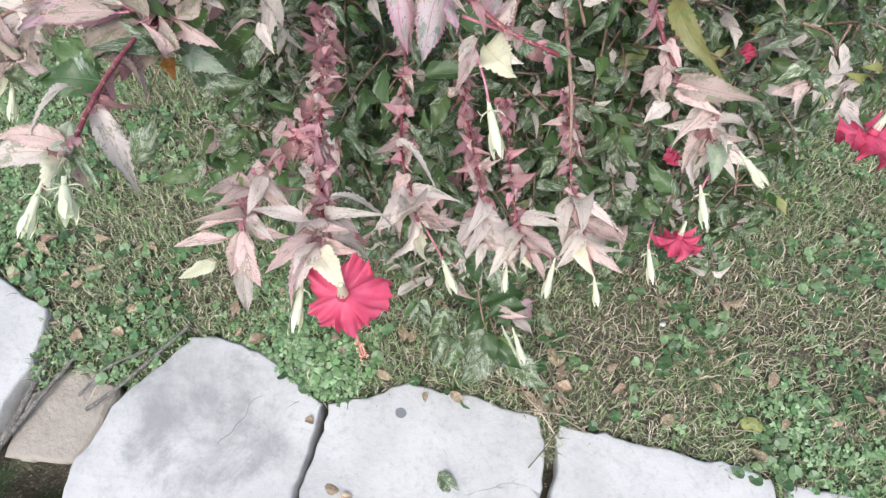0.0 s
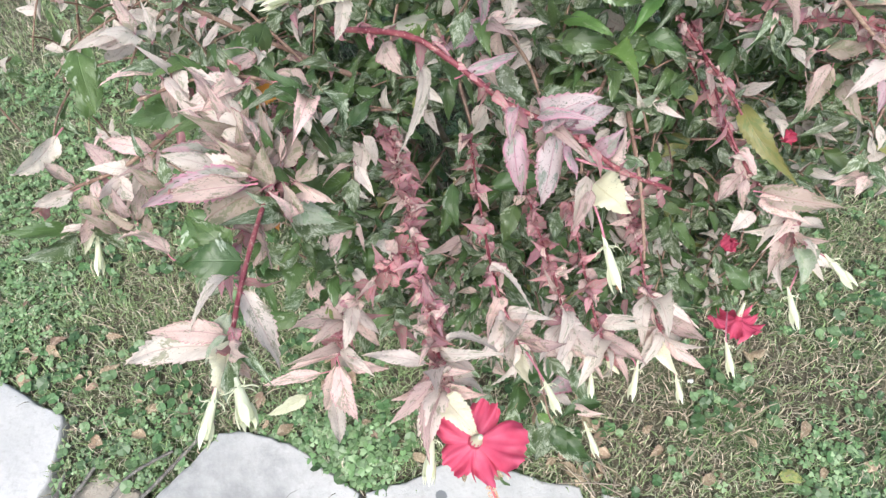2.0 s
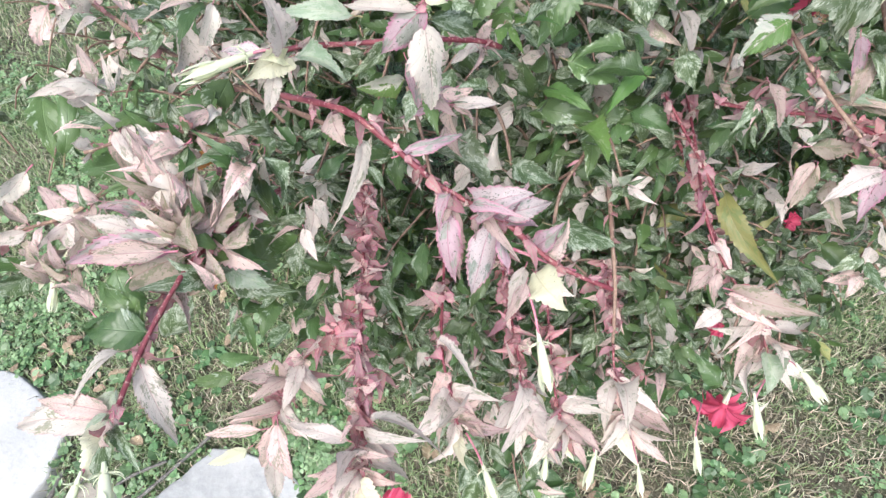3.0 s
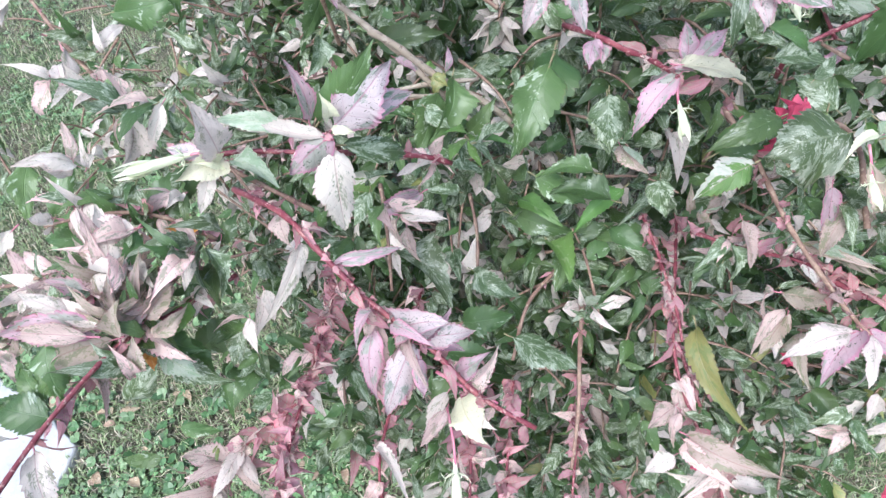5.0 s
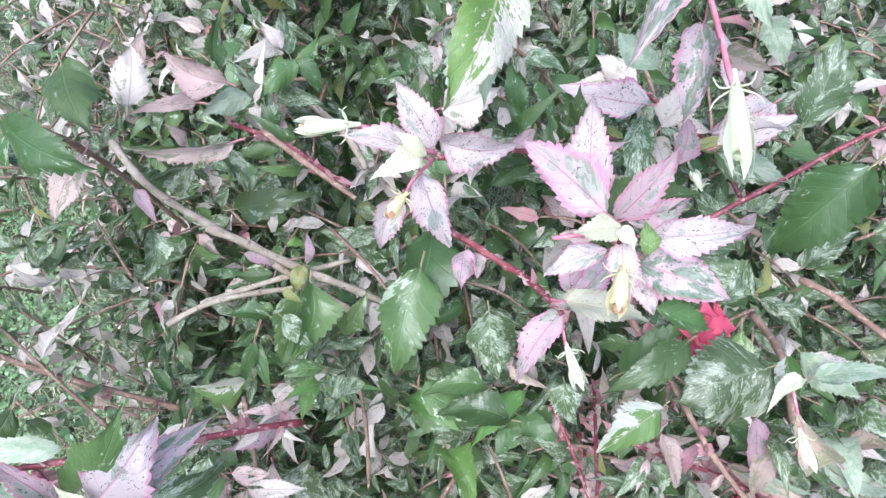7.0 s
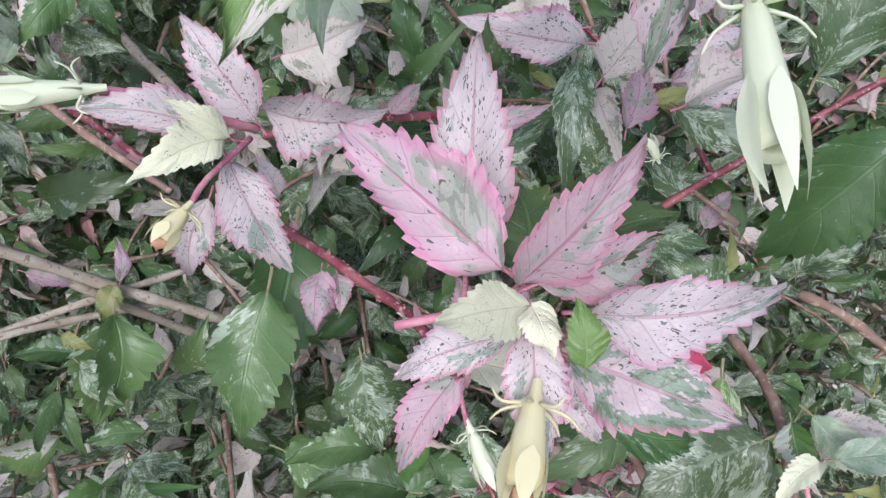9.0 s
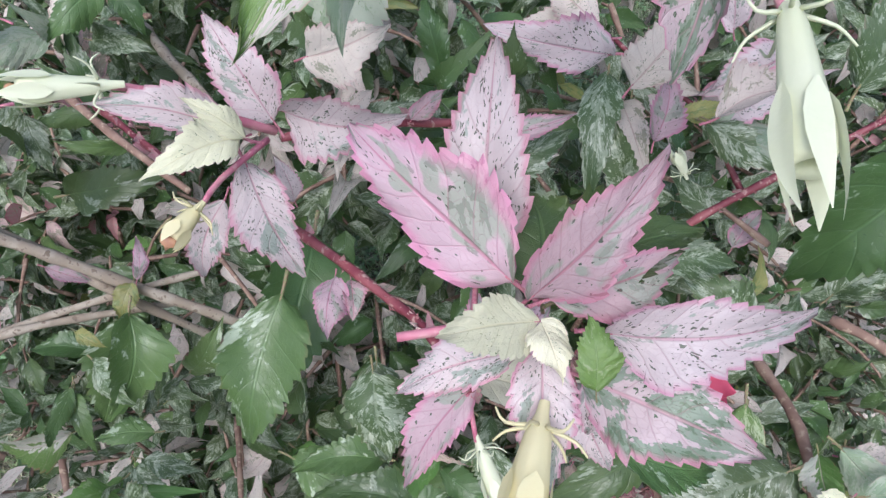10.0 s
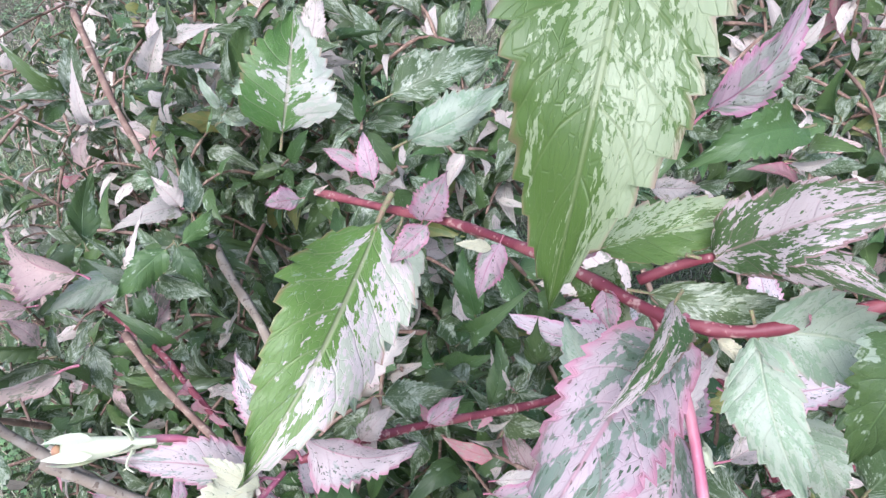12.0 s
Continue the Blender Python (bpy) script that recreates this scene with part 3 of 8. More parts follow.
SLABS = (
    ((-1.34, 0.87), (-1.16, 0.76), (-1.18, 0.58), (-1.22, 0.46), (-1.3, 0.3), (-1.9, 0.3), (-1.9, 0.98), (-1.55, 0.94)),
    ((-0.72, 0.67), (-0.62, 0.645), (-0.51, 0.60), (-0.43, 0.53), (-0.345, 0.455), (-0.375, 0.33), (-0.41, 0.2), (-0.48, -0.2), (-1.0, -0.2), (-1.0, 0.28), (-0.985, 0.33), (-0.91, 0.46), (-0.82, 0.57)),
    ((-0.325, 0.45), (-0.11, 0.50), (0.03, 0.47), (0.235, 0.40), (0.25, 0.33), (0.225, 0.20), (0.175, -0.2), (-0.45, -0.2), (-0.385, 0.21)),
    ((0.295, 0.375), (0.48, 0.33), (0.66, 0.275), (0.83, 0.225), (0.835, 0.18), (0.79, -0.2), (0.21, -0.2), (0.25, 0.19)),
    ((0.86, 0.21), (1.09, 0.15), (1.7, -0.02), (1.7, -0.3), (0.83, -0.25)),
)
OLD_SLAB = ((-1.19, 0.50), (-1.04, 0.60), (-0.93, 0.53), (-0.955, 0.42), (-1.01, 0.33), (-1.19, 0.35))


def inside(corners, x, y):
    hit = False
    for (ax, ay), (bx, by) in zip(corners, corners[1:] + corners[:1]):
        if (ay > y) != (by > y) and x < (bx - ax) * (y - ay) / (by - ay) + ax:
            hit = not hit
    return hit


def in_pit(x, y):
    return max(0.0, 1.0 - math.hypot((x + 1.1) / 0.2, (y - 0.2) / 0.17))


def on_slab(x, y):
    return any(inside(c, x, y) for c in SLABS) or inside(OLD_SLAB, x, y)


def on_lawn(x, y, margin=0.0):
    """Where grass can grow: beside the slabs, and thinly between them."""
    if (y < slab_line(x) - 0.09 and y > -0.3 and -1.9 < x < 1.7) or in_pit(x, y) > 0 or (x < -0.9 and y < 0.5):
        return False
    return not on_slab(x, y - margin)


def ground_height(x, y):
    z = 0.012 * noise.noise((x * 2.1, y * 2.1, 0.0)) + 0.006 * noise.noise((x * 11, y * 11, 3.0))
    if -1.88 < x < 1.68 and -0.3 < y < slab_line(x) + 0.1 and (y < slab_line(x) - 0.09 or on_slab(x, y)):
        z -= 0.075
    if -1.26 < x < -0.9 and 0.0 < y < 0.6:
        z -= 0.05
    return z - 1.2 * min(1.0, 3.0 * in_pit(x, y))


def dryness(x, y):
    return math.exp(-((x - 0.56) / 0.3) ** 2 - ((y - 0.65) / 0.26) ** 2) + 0.9 * math.exp(-((x - 1.16) / 0.24) ** 2 - ((y - 0.56) / 0.28) ** 2) + 0.5 * math.exp(-((x + 0.8) / 0.2) ** 2 - ((y - 0.75) / 0.15) ** 2)


def spread(low, high, step, far):
    """Grid lines: even in the middle, wider and wider outside."""
    some, v, s = [], low, step
    while v > -far:
        s *= 1.35
        v -= s
        some.append(v)
    inner = [low + (high - low) * k / round((high - low) / step) for k in range(round((high - low) / step) + 1)]
    more, v, s = [], high, step
    while v < far:
        s *= 1.35
        v += s
        more.append(v)
    return some[::-1] + inner + more


xs, ys = spread(-2.0, 1.8, 0.025, 400), spread(-0.5, 2.6, 0.025, 400)
me = bpy.data.meshes.new("ground")
me.from_pydata([(x, y, ground_height(x, y)) for y in ys for x in xs], [],
               [(j * len(xs) + i, j * len(xs) + i + 1, (j + 1) * len(xs) + i + 1, (j + 1) * len(xs) + i) for j in range(len(ys) - 1) for i in range(len(xs) - 1)])
me.materials.append(SOIL)
ground = tagged(new("ground", me), "brown soil and thatch under a patchy lawn", "ground", kind="structure")


def slab(corners, top, seed, tilt=0.0, material=SLAB, label="pale grey weathered concrete flagstone with broken edges"):
    """A broken-edged concrete flagstone: a rough outline, chipped arrises, a slightly uneven top."""
    r = random.Random(seed)
    line = []
    for a, b in zip(corners, corners[1:] + corners[:1]):
        a, b = Vector((*a, 0)), Vector((*b, 0))
        n = max(2, int((b - a).length / 0.022))
        across = Vector((-(b - a).y, (b - a).x, 0)).normalized()
        for k in range(n):
            p = a.lerp(b, k / n)
            line.append(p + across * (0.014 * noise.noise(p * 9 + Vector((seed, 0, 0))) + 0.008 * noise.noise(p * 38) + r.uniform(-0.002, 0.002)))
    c = sum(line, Vector()) / len(line)
    inset = min(0.06, 0.2 * min((p - c).length for p in line))
    bm = bmesh.new()
    rings = []
    for shrink, z in ((0.0, -0.07), (-0.004, -0.02), (0.0, top - 0.008), (0.003, top - 0.001), (0.009, top), (inset, top + 0.001)):
        ring = []
        for p in line:
            d = (c - p).normalized()
            q = p + d * shrink * (0.7 + 0.6 * r.random() if shrink > 0 else 1)
            ring.append(bm.verts.new((q.x, q.y, z + tilt * (q.x - c.x) + 0.003 * noise.noise(q * 7))))
        rings.append(ring)
    for s in (0.66, 0.4, 0.18):
        rings.append([bm.verts.new((c.x + (p.x - c.x) * s, c.y + (p.y - c.y) * s, top + tilt * (p.x - c.x) * s + 0.004 * noise.noise(p * s * 6))) for p in line])
    n = len(line)
    for a, b in zip(rings, rings[1:]):
        for k in range(n):
            bm.faces.new((a[k], a[(k + 1) % n], b[(k + 1) % n], b[k]))
    bm.faces.new(rings[-1])
    bmesh.ops.recalc_face_normals(bm, faces=bm.faces)
    ob = new("paving_slab", mesh_of("paving_slab", bm, material))
    return tagged(ob, label, "paving slab", "flagstones along the lawn")


for k, corners in enumerate(SLABS):
    slab(corners, 0.026 - 0.002 * k, k + 3)

slab(OLD_SLAB, -0.012, 19, 0.0, ROCK, "sunken sandy brown slab beside a dark hole")
bm = bmesh.new()
bmesh.ops.create_icosphere(bm, subdivisions=2, radius=0.007, matrix=Matrix.Translation((0.62, 0.65, 0.022)) @ Matrix.Diagonal((1.3, 0.9, 0.7, 1)))
for v in bm.verts:
    v.co += Vector((1, 1, 0.5)) * 0.002 * noise.noise(v.co * 200)
tagged(new("pebble", mesh_of("pebble", bm, PEBBLE)), "small white pebble in dry grass", "pebble")
for k in range(4):
    a, b, c = (((-1.22, 0.35, 0.0), (-1.165, 0.46, 0.02), (-1.13, 0.6, 0.02)), ((-1.2, 0.38, 0.005), (-1.14, 0.47, 0.015), (-1.05, 0.61, 0.02)),
               ((-0.99, 0.46, 0.012), (-0.9, 0.52, 0.03), (-0.73, 0.69, 0.035)), ((-1.02, 0.5, 0.01), (-0.95, 0.57, 0.03), (-0.84, 0.62, 0.035)))[k]
    bm = bmesh.new()
    tube(bm, [a, b, c], (0.012, 0.009, 0.005, 0.004)[k], 0.004, 7, 0.35)
    tagged(new("stick", mesh_of("stick", bm, STEM_DEAD)), "weathered dark grey dead stick beside paving", "stick")


def patch(x, y):
    return math.exp(-((x + 0.36) / 0.13) ** 2 - ((y - 0.55) / 0.08) ** 2)


def clover_share(x, y):
    """How thickly clover stands at a place: 0 to 1."""
    k = 0.42 + 0.9 * noise.noise((x * 2.6, y * 2.6, 7.7)) + 0.35 * noise.noise((x * 9, y * 9, 1.0))
    k += 1.6 * patch(x, y)
    k += 0.35 * math.exp(-((x + 1.3) / 0.35) ** 2 - ((y - 1.45) / 0.4) ** 2)
    k += 0.06 * math.exp(-((x - 1.2) / 0.3) ** 2 - ((y - 0.9) / 0.35) ** 2)
    k -= 0.75 * math.exp(-((x - 0.62) / 0.26) ** 2 - ((y - 0.62) / 0.2) ** 2)
    k -= 0.6 * math.exp(-((x - 1.14) / 0.24) ** 2 - ((y - 0.54) / 0.25) ** 2)
    return k


def scatter(count, seed, test):
    r = random.Random(seed)
    got = 0
    while got < count:
        x, y = r.uniform(-3.6, 2.6), r.uniform(-1.2, 4.6)
        if r.random() > min(1.0, 2.3 / (0.6 + abs(y) + max(0.0, abs(x) - 1.0))) * min(1.0, 0.25 + 0.8 * r.random() + min(x + 3.6, 2.6 - x, y + 1.2, 4.6 - y) * 1.2 - 0.5) * (0.3 if y < -0.1 else 1.0):
            continue
        if not on_lawn(x, y, r.uniform(-0.035, 0.02)) or not test(x, y, r):
            continue
        got += 1
        yield x, y, r


def blades(name, label, count, seed, long, material, test, flat):
    verts, faces = [], []
    for x, y, r in scatter(count, seed, test):
        z = max(ground_height(x, y), -0.01) - 0.004
        a, lean = r.uniform(0, math.tau), r.uniform(0.25, 1.0) * flat
        size, w = long * r.uniform(0.4, 1.3), r.uniform(0.0009, 0.0023)
        d = Vector((math.cos(a), math.sin(a), 0))
        s = Vector((-d.y, d.x, 0)) * w
        p0 = Vector((x, y, z))
        p1 = p0 + d * size * 0.5 * lean + Vector((0, 0, size * 0.5 * (1.25 - lean)))
        p2 = p0 + d * size * lean + s * r.uniform(-4, 4) + Vector((0, 0, max(0.004, size * (0.85 - lean))))
        n = len(verts)
        verts += [p0 - s, p0 + s, p1 + s * 0.8, p1 - s * 0.8, p2]
        faces += [(n, n + 1, n + 2, n + 3), (n + 3, n + 2, n + 4)]
    me = bpy.data.meshes.new(name)
    me.from_pydata(verts, [], faces)
    me.materials.append(material)
    return tagged(new(name, me), label, "grass", kind="stuff")


blades("grass", "short green lawn grass with dry blades", 190000, 21, 0.068, GRASS, lambda x, y, r: r.random() > 0.85 * dryness(x, y), 0.84)
blades("dry_grass", "matted dry straw-coloured grass", 44000, 22, 0.055, STRAW, lambda x, y, r: r.random() > clover_share(x, y) + 0.15 - 0.4 * dryness(x, y), 1.0)
blades("straw", "long pale dead grass stalks on the lawn", 3800, 24, 0.11, STRAW, lambda x, y, r: y < 1.6 and r.random() < 0.5 + dryness(x, y), 1.02)

verts, faces = [], []
for x, y, r in scatter(12500, 23, lambda x, y, r: r.random() < (clover_share(x, y) - 0.4) * 1.6):
    z = max(ground_height(x, y), -0.005) + r.uniform(0.008, 0.03)
    a0, size = r.uniform(0, math.tau), r.uniform(0.007, 0.0155) * (1 + 0.5 * patch(x, y))
    z += 0.012 * patch(x, y)
    tilt = Vector((r.uniform(-0.35, 0.35), r.uniform(-0.35, 0.35), 0))
    for k in range(3):
        a = a0 + k * math.tau / 3
        d, s = Vector((math.cos(a), math.sin(a), 0)), Vector((-math.sin(a), math.cos(a), 0))
        n = len(verts)
        c = Vector((x, y, z))
        for p in (c, c + d * size * 0.55 + s * size * 0.5, c + d * size * 1.05 + s * size * 0.42, c + d * size * 0.92, c + d * size * 1.05 - s * size * 0.42, c + d * size * 0.55 - s * size * 0.5):
            q = p - c
            verts.append(p + Vector((0, 0, q.dot(tilt) - 0.12 * abs(q.dot(s)))))
        faces += [(n, n + 1, n + 2, n + 3), (n, n + 3, n + 4, n + 5)]
me = bpy.data.meshes.new("clover")
me.from_pydata(verts, [], faces)
me.materials.append(CLOVER)
tagged(new("clover", me), "bright green low clover patches in the lawn", "clover", kind="stuff")


verts, faces = [], []
for x, y, r in scatter(2300, 29, lambda x, y, r: y < 1.5 and r.random() < 0.25 + noise.noise((x * 4, y * 4, 9.0))):
    z = max(ground_height(x, y), -0.005) + r.uniform(0.015, 0.035)
    size, a0, lean = r.uniform(0.010, 0.021), r.uniform(0, math.tau), Vector((r.uniform(-0.5, 0.5), r.uniform(-0.5, 0.5), 0))
    n = len(verts)
    verts.append(Vector((x, y, z - 0.002)))
    for k in range(9):
        a = a0 + math.tau * k / 9
        q = Vector((math.cos(a), math.sin(a), 0)) * size * (0.55 if k == 0 else 1.0 - 0.12 * abs(k - 4.5) / 4.5)
        verts.append(Vector((x, y, z)) + q + Vector((0, 0, q.dot(lean) + 0.002 * math.sin(3 * a))))
    faces += [(n, n + 1 + k, n + 1 + (k + 1) % 9) for k in range(9)]
me = bpy.data.meshes.new("weeds")
me.from_pydata(verts, [], faces)
me.materials.append(WEED)
tagged(new("weeds", me), "round-leaved green weeds in the lawn", "weeds", kind="stuff")


def fallen_leaf(x, y, size, turn, kind, label):
    m = Matrix.Translation((x, y, 0.028)) @ Matrix.Rotation(turn, 4, "Z") @ Matrix.Rotation(0.15, 4, "Y")
    bm = bmesh.new()
    uv = bm.loops.layers.uv.new("UVMap")
    blade(bm, uv, m @ Matrix.Scale(size, 4), 0.5, 0.12, 0.25, 14, 0.05, 0.05, int(x * 100))
    return tagged(new("fallen_leaf", mesh_of("fallen_leaf", bm, M[kind])), label, "leaf", "fallen leaves on the lawn")


fallen_leaf(0.77, 0.37, 0.075, -1.9, "Y", "yellow-green leaf lying on the grass")
for k in range(110):
    r = random.Random(k + 40)
    x = (0.31, 0.75, 0.81, -0.96, 0.30, -0.6, 0.9)[k] if k < 7 else r.uniform(-1.5, 1.4)
    y = (0.54, 0.56, 0.68, 0.78, 0.46, 0.75, 0.5)[k] if k < 7 else slab_line(x) + abs(r.gauss(0.04, 0.25))
    if y < 1.2:
        fallen_leaf(x, y, r.uniform(0.02, 0.06), r.uniform(0, 6.3), "D", "curled brown dead leaf on the grass")
fallen_leaf(-0.03, 0.265, 0.082, -2.43, "V", "green leaf lying on a pale flagstone")
for x, y, size, turn in ((0.235, 0.425, 0.06, 0.6), (0.275, 0.455, 0.07, 2.4), (0.34, 0.47, 0.06, 1.4), (0.30, 0.5, 0.065, 5.4), (0.31, 0.535, 0.07, 0.2), (0.25, 0.49, 0.045, 4.0), (-0.285, 0.225, 0.05, 1.0), (-0.25, 0.215, 0.045, 2.0), (0.28, 0.41, 0.04, 5.2), (-0.36, 0.40, 0.035, 1.2)):
    fallen_leaf(x, y, size, turn, "D", "curled brown dead leaf beside the paving")
for k in range(10):
    r = random.Random(600 + k)
    x, y, a = (0.262 if k < 10 else -0.36) + r.gauss(0, 0.022), (0.415 if k < 10 else 0.37) + r.gauss(0, 0.04), r.uniform(0.6, 2.4) + (1.2 if k % 3 == 0 else 0)
    d = Vector((math.cos(a), math.sin(a), 0)) * r.uniform(0.045, 0.1)
    c = Vector((x, y, 0.034 + 0.005 * (k % 4)))
    bm = bmesh.new()
    tube(bm, [c - d, c + Vector((0.004, 0.002, 0.004)), c + d], 0.0021, 0.0012, 5, 0.3)
    tagged(new("twig", mesh_of("twig", bm, STRAW if k % 2 else STEM_GREY)), "thin dry twig lying across a paving joint", "twig", "twigs in the paving joints")

# ---- shoots, leaves, buds and flowers ----

# near rosette
b = stem([(0.2243, 0.6588, 1.6227), (0.2268, 0.6593, 1.6111), (0.2309, 0.6617, 1.5959)], 0.002, 0.0018, STEM_RED)
leaf(b, "N", (0.2172, 0.6692, 1.6295), (0.1760, 0.7073, 1.6464), (-0.38, -0.69, 0.62), 0.5, 0.28, 0.36)
leaf(b, "X", (0.2092, 0.6812, 1.6125), (0.2158, 0.7380, 1.6513), (-0.14, -0.47, 0.87), 0.37, 0.2, 0.4)
leaf(b, "G", (0.2253, 0.6712, 1.6208), (0.2252, 0.7090, 1.6186), (-0.03, -0.38, 0.92), 0.78, 0.2, 0.25)
leaf(b, "P", (0.2207, 0.6631, 1.6314), (0.2492, 0.6800, 1.6626), (-0.11, -0.83, 0.55), 0.4, 0.21, 0.25)
leaf(b, "G", (0.2313, 0.6688, 1.6231), (0.2707, 0.6881, 1.6225), (-0.23, -0.33, 0.91), 0.56, 0.2, 0.3)
leaf(b, "P", (0.2260, 0.6631, 1.6314), (0.2616, 0.6776, 1.6305), (0.24, -0.54, 0.81), 0.42, 0.16, 0.43)
leaf(b, "X", (0.2388, 0.6568, 1.6257), (0.2890, 0.6584, 1.6292), (-0.02, -0.76, 0.65), 0.44, 0.42, 0.46)
leaf(b, "C", (0.2218, 0.6558, 1.6336), (0.1990, 0.6511, 1.6353), (0.15, -0.44, 0.89), 0.62, 0.14, 0.34)
leaf(b, "C", (0.2223, 0.6553, 1.6345), (0.2258, 0.6410, 1.6343), (0.13, 0.02, 0.99), 0.8, 0.39, 0.38)
leaf(b, "L", (0.2328, 0.6392, 1.6328), (0.2316, 0.6533, 1.6412), (-0.02, -0.25, 0.97), 0.62, 0.25, 0.45)
leaf(b, "X", (0.2183, 0.6581, 1.6133), (0.1862, 0.6556, 1.5933), (-0.48, -0.31, 0.82), 0.42, 0.19, 0.26)
leaf(b, "X", (0.2236, 0.6528, 1.6254), (0.2247, 0.6237, 1.6076), (0.08, -0.52, 0.85), 0.52, 0.39, 0.44)
leaf(b, "R", (0.2359, 0.6544, 1.6058), (0.2783, 0.6330, 1.6045), (-0.33, -0.31, 0.89), 0.6, 0.3, 0.25)
leaf(b, "X", (0.2352, 0.6548, 1.6013), (0.2445, 0.6356, 1.5857), (-0.24, -0.31, 0.92), 0.6, 0.3, 0.3)
leaf(b, "X", (0.2390, 0.6562, 1.6082), (0.2454, 0.6409, 1.5768), (0.14, -0.88, 0.46), 0.42, 0.41, 0.20)
leaf(b, "G", (0.2488, 0.6448, 1.5796), (0.2838, 0.6435, 1.5603), (0.42, -0.44, 0.79), 0.4, 0.21, 0.36)
stem([(0.2223, 0.6591, 1.6249), (0.2080, 0.6598, 1.6242), (0.1890, 0.6569, 1.6246)], .0013, .0012, STEM_PINK, 0.05)
stem([(0.2250, 0.6592, 1.6121), (0.2239, 0.6457, 1.6191), (0.2213, 0.6348, 1.6251)], .0012, .0013, STEM_PINK, 0.05)
bud_tip(bud((0.2212, 0.6342, 1.6248), (0.2157, 0.6147, 1.6229), .0048, 0.16, BUD_CREAM), (0.2212, 0.6342, 1.6248), (0.2157, 0.6147, 1.6229), 0.0024)

# second rosette
b = stem([(0.2672, 0.8971, 1.4637), (0.2268, 0.8714, 1.4876), (0.1825, 0.8462, 1.5127), (0.1501, 0.8244, 1.5321), (0.1225, 0.8073, 1.5414)], 0.0028, 0.002, STEM_RED, bracts=12, bract_size=.007, seed=36)
leaf(b, "X", (0.1200, 0.8111, 1.5490), (0.0932, 0.8378, 1.5905), (0.12, -0.80, 0.59), 0.5, 0.16, 0.41)
leaf(b, "X", (0.1241, 0.8152, 1.5519), (0.1810, 0.8129, 1.5458), (-0.00, -0.95, 0.32), 0.55, 0.21, 0.33)
leaf(b, "X", (0.1119, 0.7904, 1.5590), (0.0548, 0.7819, 1.5880), (0.46, -0.36, 0.81), 0.36, 0.31, 0.42)
leaf(b, "C", (0.1134, 0.7846, 1.5648), (0.0810, 0.7561, 1.5712), (0.51, -0.40, 0.76), 0.5, 0.45, 0.50)
leaf(b, "C", (0.1157, 0.7830, 1.5662), (0.0937, 0.7866, 1.5861), (0.45, -0.65, 0.61), 0.42, 0.42, 0.27)
leaf(b, "X", (0.1095, 0.7883, 1.5455), (0.1314, 0.7575, 1.4951), (0.34, -0.73, 0.59), 0.46, 0.24, 0.43)
leaf(b, "X", (0.0928, 0.7871, 1.5201), (0.0740, 0.7668, 1.4818), (-0.07, -0.87, 0.49), 0.5, 0.28, 0.42)
leaf(b, "X", (0.1179, 0.8117, 1.4891), (0.1066, 0.8324, 1.5027), (0.20, -0.46, 0.86), 0.5, 0.37, 0.22)
leaf(b, "P", (0.1831, 0.8439, 1.5173), (0.2016, 0.8577, 1.5266), (-0.13, -0.43, 0.89), 0.6, 0.42, 0.20)
leaf(b, "W", (0.1513, 0.8223, 1.5367), (0.1645, 0.8394, 1.5431), (0.10, -0.41, 0.90), 0.6, 0.35, 0.39)
leaf(b, "W", (0.1549, 0.8294, 1.5290), (0.1462, 0.8018, 1.5193), (-0.15, -0.29, 0.95), 0.5, 0.23, 0.43)
leaf(b, "W", (0.2222, 0.8221, 1.4984), (0.2616, 0.8255, 1.5087), (-0.21, -0.31, 0.93), 0.3, 0.41, 0.36)
leaf(b, "V", (0.1463, 0.8797, 1.4808), (0.1918, 0.8769, 1.4981), (-0.34, -0.48, 0.81), 0.5, 0.22, 0.31)
stem([(0.1205, 0.8086, 1.5450), (0.0977, 0.8001, 1.5652), (0.0760, 0.7972, 1.5807), (0.0621, 0.7914, 1.5885)], .0024, .0016, STEM_PINK, 0.05)
bud_tip(bud((0.0627, 0.7892, 1.5907), (0.0334, 0.7807, 1.5963), .0058, 0.30), (0.0627, 0.7892, 1.5907), (0.0334, 0.7807, 1.5963), 0.0024)
stem([(0.1200, 0.7967, 1.5514), (0.1071, 0.7654, 1.5601), (0.1029, 0.7512, 1.5613)], .0015, .0012, STEM_PINK, 0.05)
bud_tip(bud((0.1015, 0.7465, 1.5629), (0.0931, 0.7333, 1.5610), .005, 0.2, BUD_CREAM), (0.1015, 0.7465, 1.5629), (0.0931, 0.7333, 1.5610), 0.0036)

# third shoot
b = stem([(0.1124, 0.8113, 1.4645), (0.1451, 0.7799, 1.4743), (0.1701, 0.7561, 1.4771), (0.1877, 0.7374, 1.4830), (0.2060, 0.7075, 1.4910), (0.2107, 0.6971, 1.4926)], 0.0028, 0.0022, STEM_RED, bracts=26, bract_size=.008, seed=38)
leaf(b, "P", (0.1422, 0.7683, 1.4785), (0.1383, 0.7395, 1.4650), (-0.05, -0.42, 0.91), 0.62, 0.32, 0.44)
leaf(b, "P", (0.1501, 0.7695, 1.4735), (0.1522, 0.7497, 1.4663), (0.49, -0.25, 0.84), 0.65, 0.27, 0.43)
leaf(b, "C", (0.2116, 0.7027, 1.5023), (0.2717, 0.6908, 1.4965), (0.07, -0.12, 0.99), 0.42, 0.31, 0.61)
leaf(b, "P", (0.2127, 0.7013, 1.4943), (0.1790, 0.6676, 1.4496), (-0.36, -0.59, 0.72), 0.36, 0.26, 0.41)
